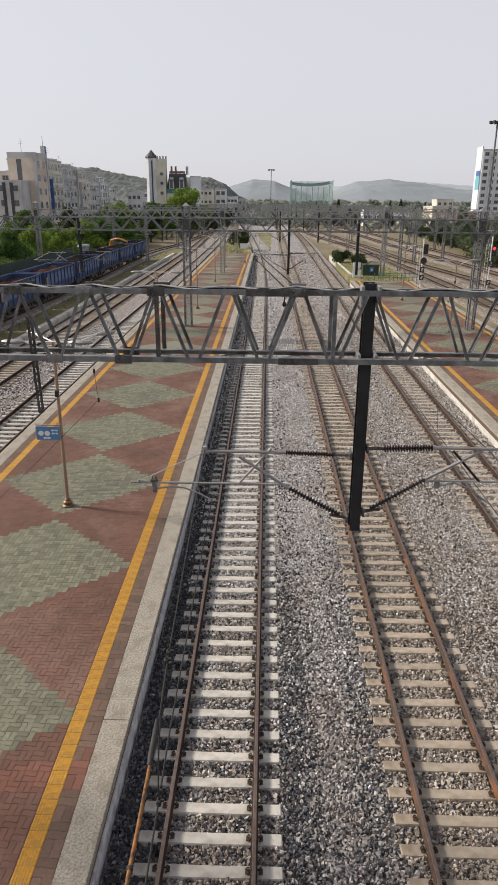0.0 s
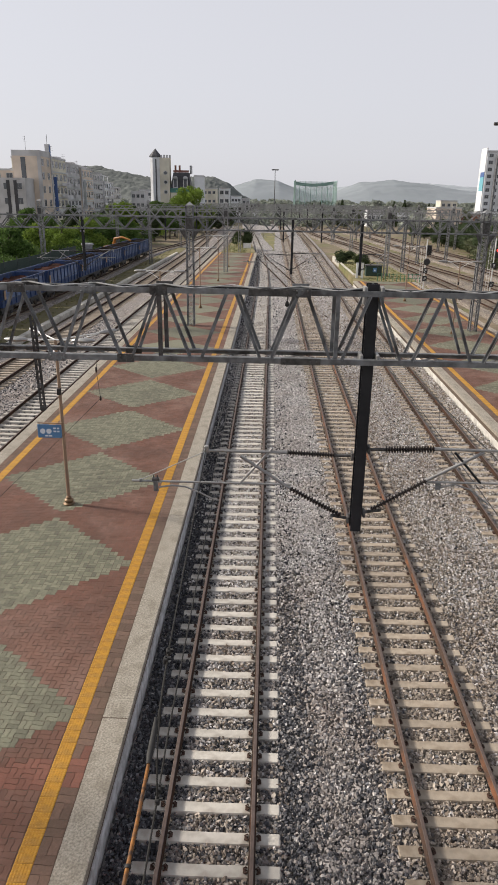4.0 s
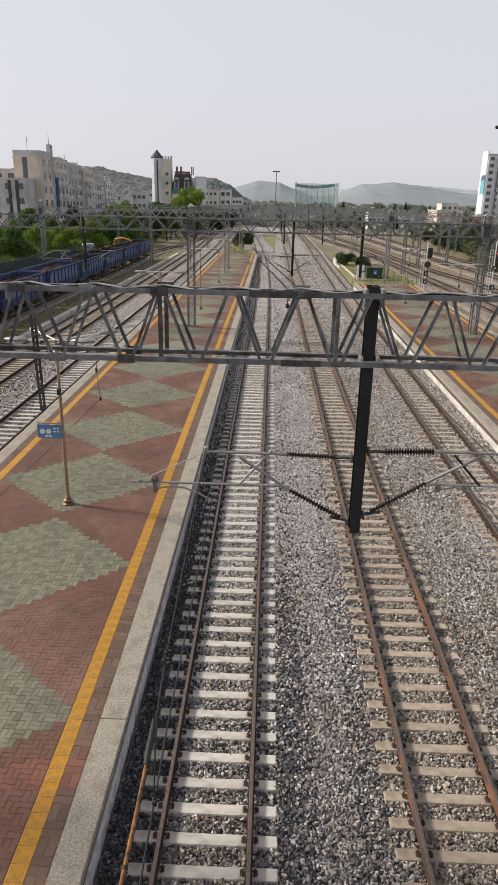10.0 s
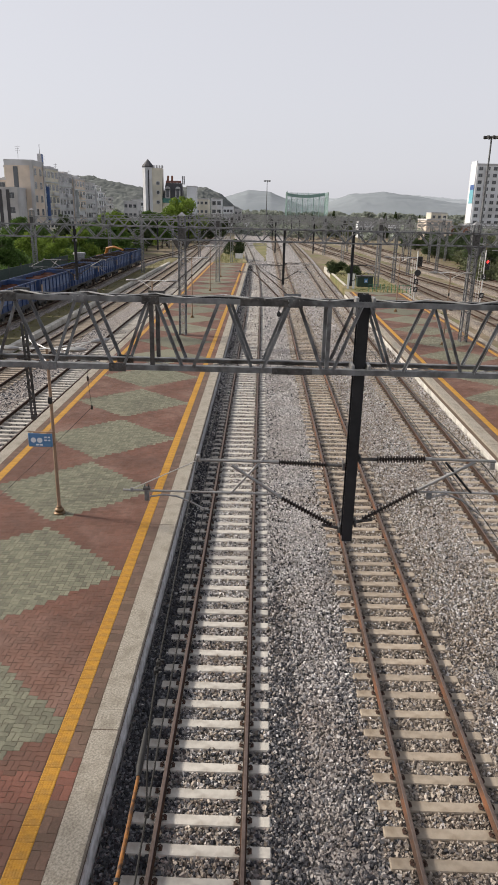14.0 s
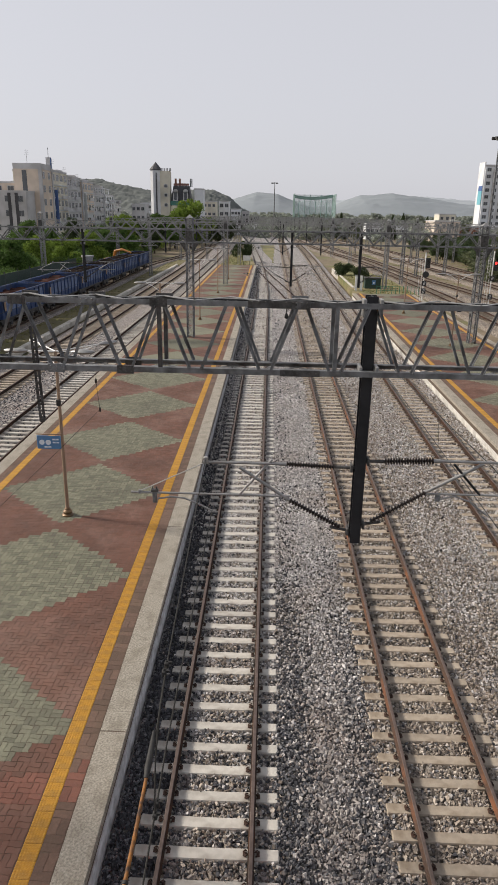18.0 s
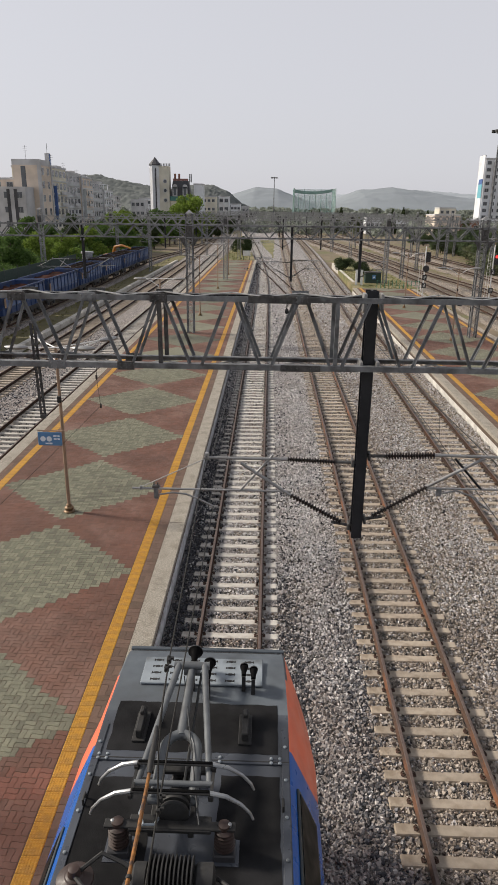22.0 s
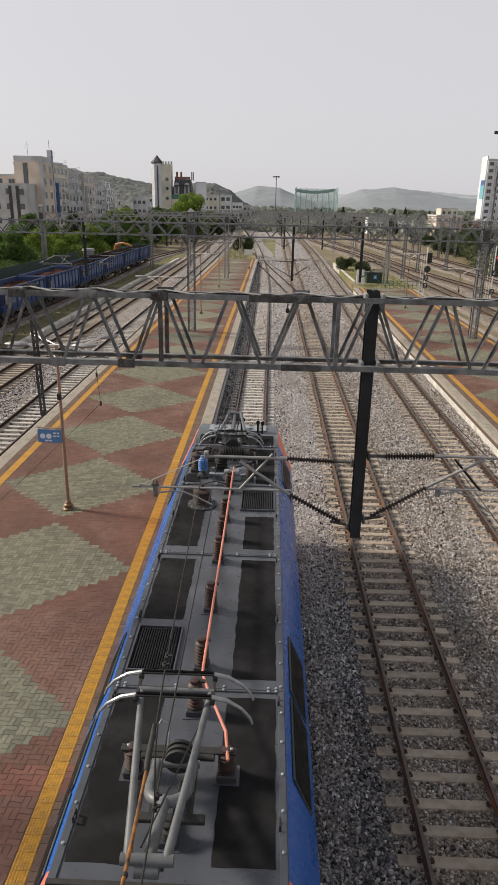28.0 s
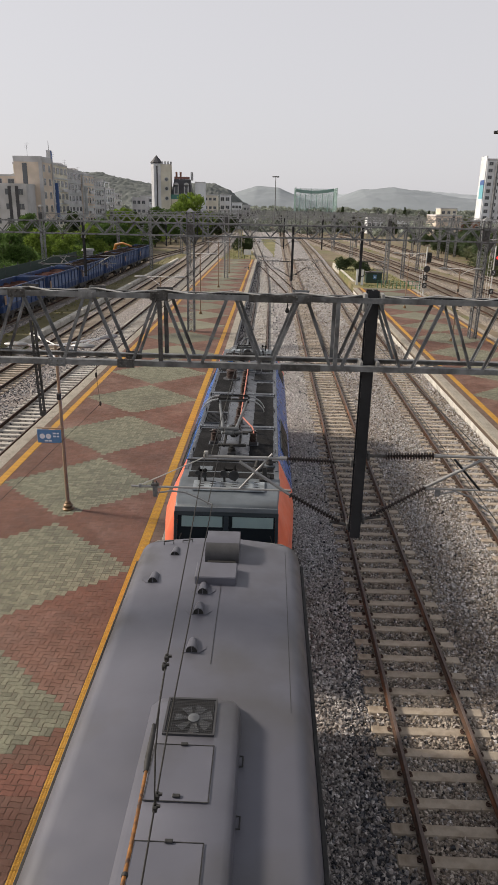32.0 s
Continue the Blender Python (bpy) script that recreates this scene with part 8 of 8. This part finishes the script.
for x in (-32.4, -29.0):
    f = part("dormer", MB().box((x, 239.5, 15.2), (1.6, 0.8, 3.0)).lathe([(0.8, -0.4), (0.8, 0.4)], (x, 239.5, 16.7), 16, Matrix.Rotation(math.pi / 2, 4, "X")), M["wall_grey"], mt, "pale arched dormer")
    part("pane", MB().box((x, 239.1, 15.2), (0.9, 0.2, 2.4)), M["win"], f)
part("roof_letters", MB().box((-30.6, 240.8, 19.0), (5.2, 0.15, 0.7)), M["sign_red"], mt, "red bar of roof lettering")
for x in (-32.6, -31.2, -27.6, -27.1):
    part("chimney", MB().box((x, 242, 19.6), (0.6 if x < -30 else 0.3, 0.6, 2.6)), M["wall_brick"] if x < -30 else M["steel"], mt)
house("small_house", -52, -47, 262, 270, 12.5, "wall_grey", "plain grey house behind the trees", front=(4, 3, 1.0, 1.1))
house("small_house", -46.5, -41, 275, 283, 14, "wall_cream", "cream house behind the trees", front=(4, 3, 1.1, 1.1))
house("small_house", -44, -40, 255, 262, 10.5, "wall_white", "white house behind the trees", front=(3, 2, 1.1, 1.1))
house("small_house", -56, -51, 300, 308, 13.6, "wall_white", "white house on the slope", front=(4, 3, 1.1, 1.1))
house("small_block", -34.5, -30.5, 318, 326, 20, "wall_white", "narrow white block beyond the motel", front=())
house("small_block", -31.8, -25.8, 330, 340, 15.1, "wall_cream", "cream block with dark square windows", front=(4, 3, 1.1, 1.1))
house("small_block", -25.4, -20.5, 345, 355, 15.4, "wall_white", "white block with a glazed corner", front=(4, 2, 1.6, 1.6))
house("small_block", -20.4, -15.5, 360, 370, 12, "wall_white", "white low block in the distance", front=(3, 3, 1.1, 1.1))
house("small_block", -15.2, -11.5, 372, 380, 11, "wall_grey", "grey low block in the distance", front=(3, 2, 1.1, 1.1))
# the high-rise
hr = house("high_rise", 98.2, 128, 333, 342, 32.4, "wall_white", "white high-rise flats with rows of windows and a blue-banded gable", front=(11, 9, 1.7, 1.4), parapet=0.9)
part("gable_fin", MB().box((98.0, 337.9, 16.9), (0.5, 8.6, 35.0)), M["wall_white"], hr)
part("blue_band", MB().box((97.7, 336.4, 23.0), (0.2, 5.6, 2.2)), M["wall_blue"], hr)
part("cyan_band", MB().box((97.7, 336.4, 18.9), (0.2, 5.6, 6.0)), M["wall_cyan"], hr)
part("dark_strip", MB().box((102.6, 332.85, 16), (1.6, 0.3, 31)), M["wall_grey"], hr)
house("hall_building", 69.8, 80.5, 300, 318, 8.3, "wall_tan", "tan low building beside the yard", front=(2, 4, 1.0, 1.2))
house("hall_building", 80.8, 88.5, 300, 312, 6.4, "wall_brick", "orange brick low building", front=(1, 3, 1.4, 1.4))
house("hall_building", 78.5, 86, 330, 340, 11.2, "wall_cream", "cream block behind the brick building", front=(3, 3, 1.2, 1.2))
house("hall_building", 86.3, 94, 320, 330, 5.6, "wall_white", "white flat-roofed annex building", front=(1, 4, 1.4, 1.2))
house("hall_building", 45, 53, 330, 340, 6.4, "wall_white", "white low building behind trees", front=(1, 4, 1.4, 1.2))
house("hall_building", 62, 68.5, 350, 360, 5.4, "wall_white", "white low shed behind the yard", front=(1, 4, 1.4, 1.2))
house("hall_building", 15, 30, 520, 530, 4.5, "wall_white", "long white roof in the distance", front=())
house("hall_building", -14, 8, 480, 490, 4.5, "wall_white", "long pale shed in the distance", front=())
# driving range
dr = thing("driving_range", "tall green net cage of a golf driving range", "net cage")
X0, X1, Y0, Y1, H = 20.6, 56.5, 620, 655, 27.6
for x in np.linspace(X0, X1, 8):
    for y in (Y0, Y1):
        if y == Y1 or x in (X0, X1):
            part("pole", MB().beam((x, y, -0.5), (x, y, H), 0.5, 0.5), M["netframe"], dr)
for y in np.linspace(Y0, Y1, 5):
    for x in (X0, X1):
        part("pole", MB().beam((x, y, -0.5), (x, y, H), 0.4, 0.4), M["netframe"], dr)
sag = MB()
vs, fs = [], []
for i in range(25):
    u = i / 24
    zt_ = H + 0.4 - 3.2 * 4 * u * (1 - u) * 0.6 - 0.6 * (1 - u)
    x = X0 + (X1 - X0) * u
    vs += [(x, Y1 - 0.4, zt_ - 2.6), (x, Y1 - 0.4, zt_), (x, Y1 + 0.4, zt_), (x, Y1 + 0.4, zt_ - 2.6)]
    if i:
        fs += [(4 * i - 4 + j, 4 * i - 4 + (j + 1) % 4, 4 * i + (j + 1) % 4, 4 * i + j) for j in range(4)]
sag.add(vs, fs)
part("top_band", sag, M["net_band"], dr, "dark green sagging top band of the net")
for i in range(5):
    for x in (X0, X1):
        ya, yb = Y0 + (Y1 - Y0) * i / 5, Y0 + (Y1 - Y0) * (i + 1) / 5
        part("stay_cable", MB().beam((x, ya, 0), (x, yb, H), 0.14, 0.14), M["netframe"], dr)
        part("stay_cable", MB().beam((x, yb, 0), (x, ya, H), 0.14, 0.14), M["netframe"], dr)
for x in (X0, X1):
    part("side_net", MB().box((x, (Y0 + Y1) / 2, H / 2), (0.1, Y1 - Y0, H)), M["net"], dr, "green side net")
part("back_net", MB().box(((X0 + X1) / 2, Y1 + 0.6, H / 2), (X1 - X0, 0.1, H)), M["net"], dr, "green back net")

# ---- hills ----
# aerial haze put into the hills' base colours, paler with distance
M.update(hill_near=mat("hazed_wooded_hill", (0.125, 0.137, 0.13), (0.07, 0.08, 0.077), 0.12, 1.0, bump=0.0),
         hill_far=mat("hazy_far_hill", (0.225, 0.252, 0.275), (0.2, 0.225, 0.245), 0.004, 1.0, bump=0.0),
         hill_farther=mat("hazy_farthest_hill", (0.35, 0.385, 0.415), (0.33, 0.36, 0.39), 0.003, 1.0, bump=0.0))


def hill(name, pts, y, depth, material, label, wob, seed):
    """A ridge through (x, height) points with a rough crest."""
    xs, hs = [p[0] for p in pts], [p[1] for p in pts]
    n, rows = 320, 60
    vs, fs = [], []
    for i in range(n + 1):
        x = xs[0] + (xs[-1] - xs[0]) * i / n
        h = float(np.interp(x, xs, hs))
        for j in range(rows):
            u = j / (rows - 1)
            env = math.sin(math.pi * min(1.0, u * 0.62)) ** 0.8 if u < 0.81 else math.cos((u - 0.81) / 0.19 * math.pi / 2)
            yy = y - depth * 0.5 + depth * u
            q = noise.noise((x * 8.0 / depth + seed, yy * 8.0 / depth, 0)) + 0.5 * noise.noise((x * 18.0 / depth + seed, yy * 18.0 / depth, 4)) + 0.3 * noise.noise((x * 30.0 / depth, yy * 30.0 / depth, seed))
            if y < 1000:  # tree crowns
                q += 0.5 * noise.noise((x * 0.22, yy * 0.22, seed)) + 0.35 * noise.noise((x * 0.5, yy * 0.5, seed))
            vs.append((x, yy, max(-0.5, h * env + wob * q * min(1, env * 2)) if 0 < j < rows - 1 else -0.5))
    for i in range(n):
        fs += [(rows * i + j, rows * i + j + 1, rows * i + rows + j + 1, rows * i + rows + j) for j in range(rows - 1)]
    b = MB()
    b.add(vs, fs)
    return solid(name, smooth(b), M[material], label, "hill", kind="structure")


hill("backdrop_hill_left", [(-520, 30), (-342, 47), (-298, 52), (-234, 50), (-198, 43), (-154, 36), (-110, 22), (-60, 5)], 900, 240, "hill_near", "wooded grey-green hill behind the town", 2.8, 1)
hill("backdrop_hill_centre", [(-175, 10), (-120, 30), (-91, 36), (-68, 36), (-50, 28), (-34, 16), (-15, 6), (5, 0)], 800, 160, "hill_near", "wooded low hill beyond the motel", 1.8, 5)
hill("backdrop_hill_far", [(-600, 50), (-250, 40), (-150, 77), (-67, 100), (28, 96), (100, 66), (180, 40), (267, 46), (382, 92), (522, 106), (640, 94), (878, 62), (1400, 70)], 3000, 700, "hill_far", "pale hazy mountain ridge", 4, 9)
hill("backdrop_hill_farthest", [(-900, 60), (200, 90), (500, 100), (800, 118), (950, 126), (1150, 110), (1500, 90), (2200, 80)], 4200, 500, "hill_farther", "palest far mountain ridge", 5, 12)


# ---- what moves ----
TRAIN_Y = [(0, -5.3), (15.2, -5.3), (16.0, -5.2), (17.0, -4.88), (18.0, -4.35), (19.0, -3.63), (19.5, -3.18), (20, -2.68), (20.5, -2.12), (21, -1.55), (21.5, -0.92), (22, -0.27), (22.5, 0.43),
           (23, 1.16), (23.5, 1.92), (24, 2.74), (24.5, 3.59), (25, 4.5), (25.5, 5.44), (26.5, 7.42), (27.5, 9.47), (28, 10.58), (28.5, 11.74), (29, 13.0), (29.5, 14.33), (30, 15.71), (30.5, 17.14),
           (31, 18.7), (31.5, 20.27), (32, 21.88)]


def motions():
    walk(loco, [(t, pose(-0.81, y, 0)) for t, y in TRAIN_Y])
    walk(coach, [(t, pose(-0.81, y - 10.22 - 0.15 * max(0.0, t - 30), 0)) for t, y in TRAIN_Y])


motions()
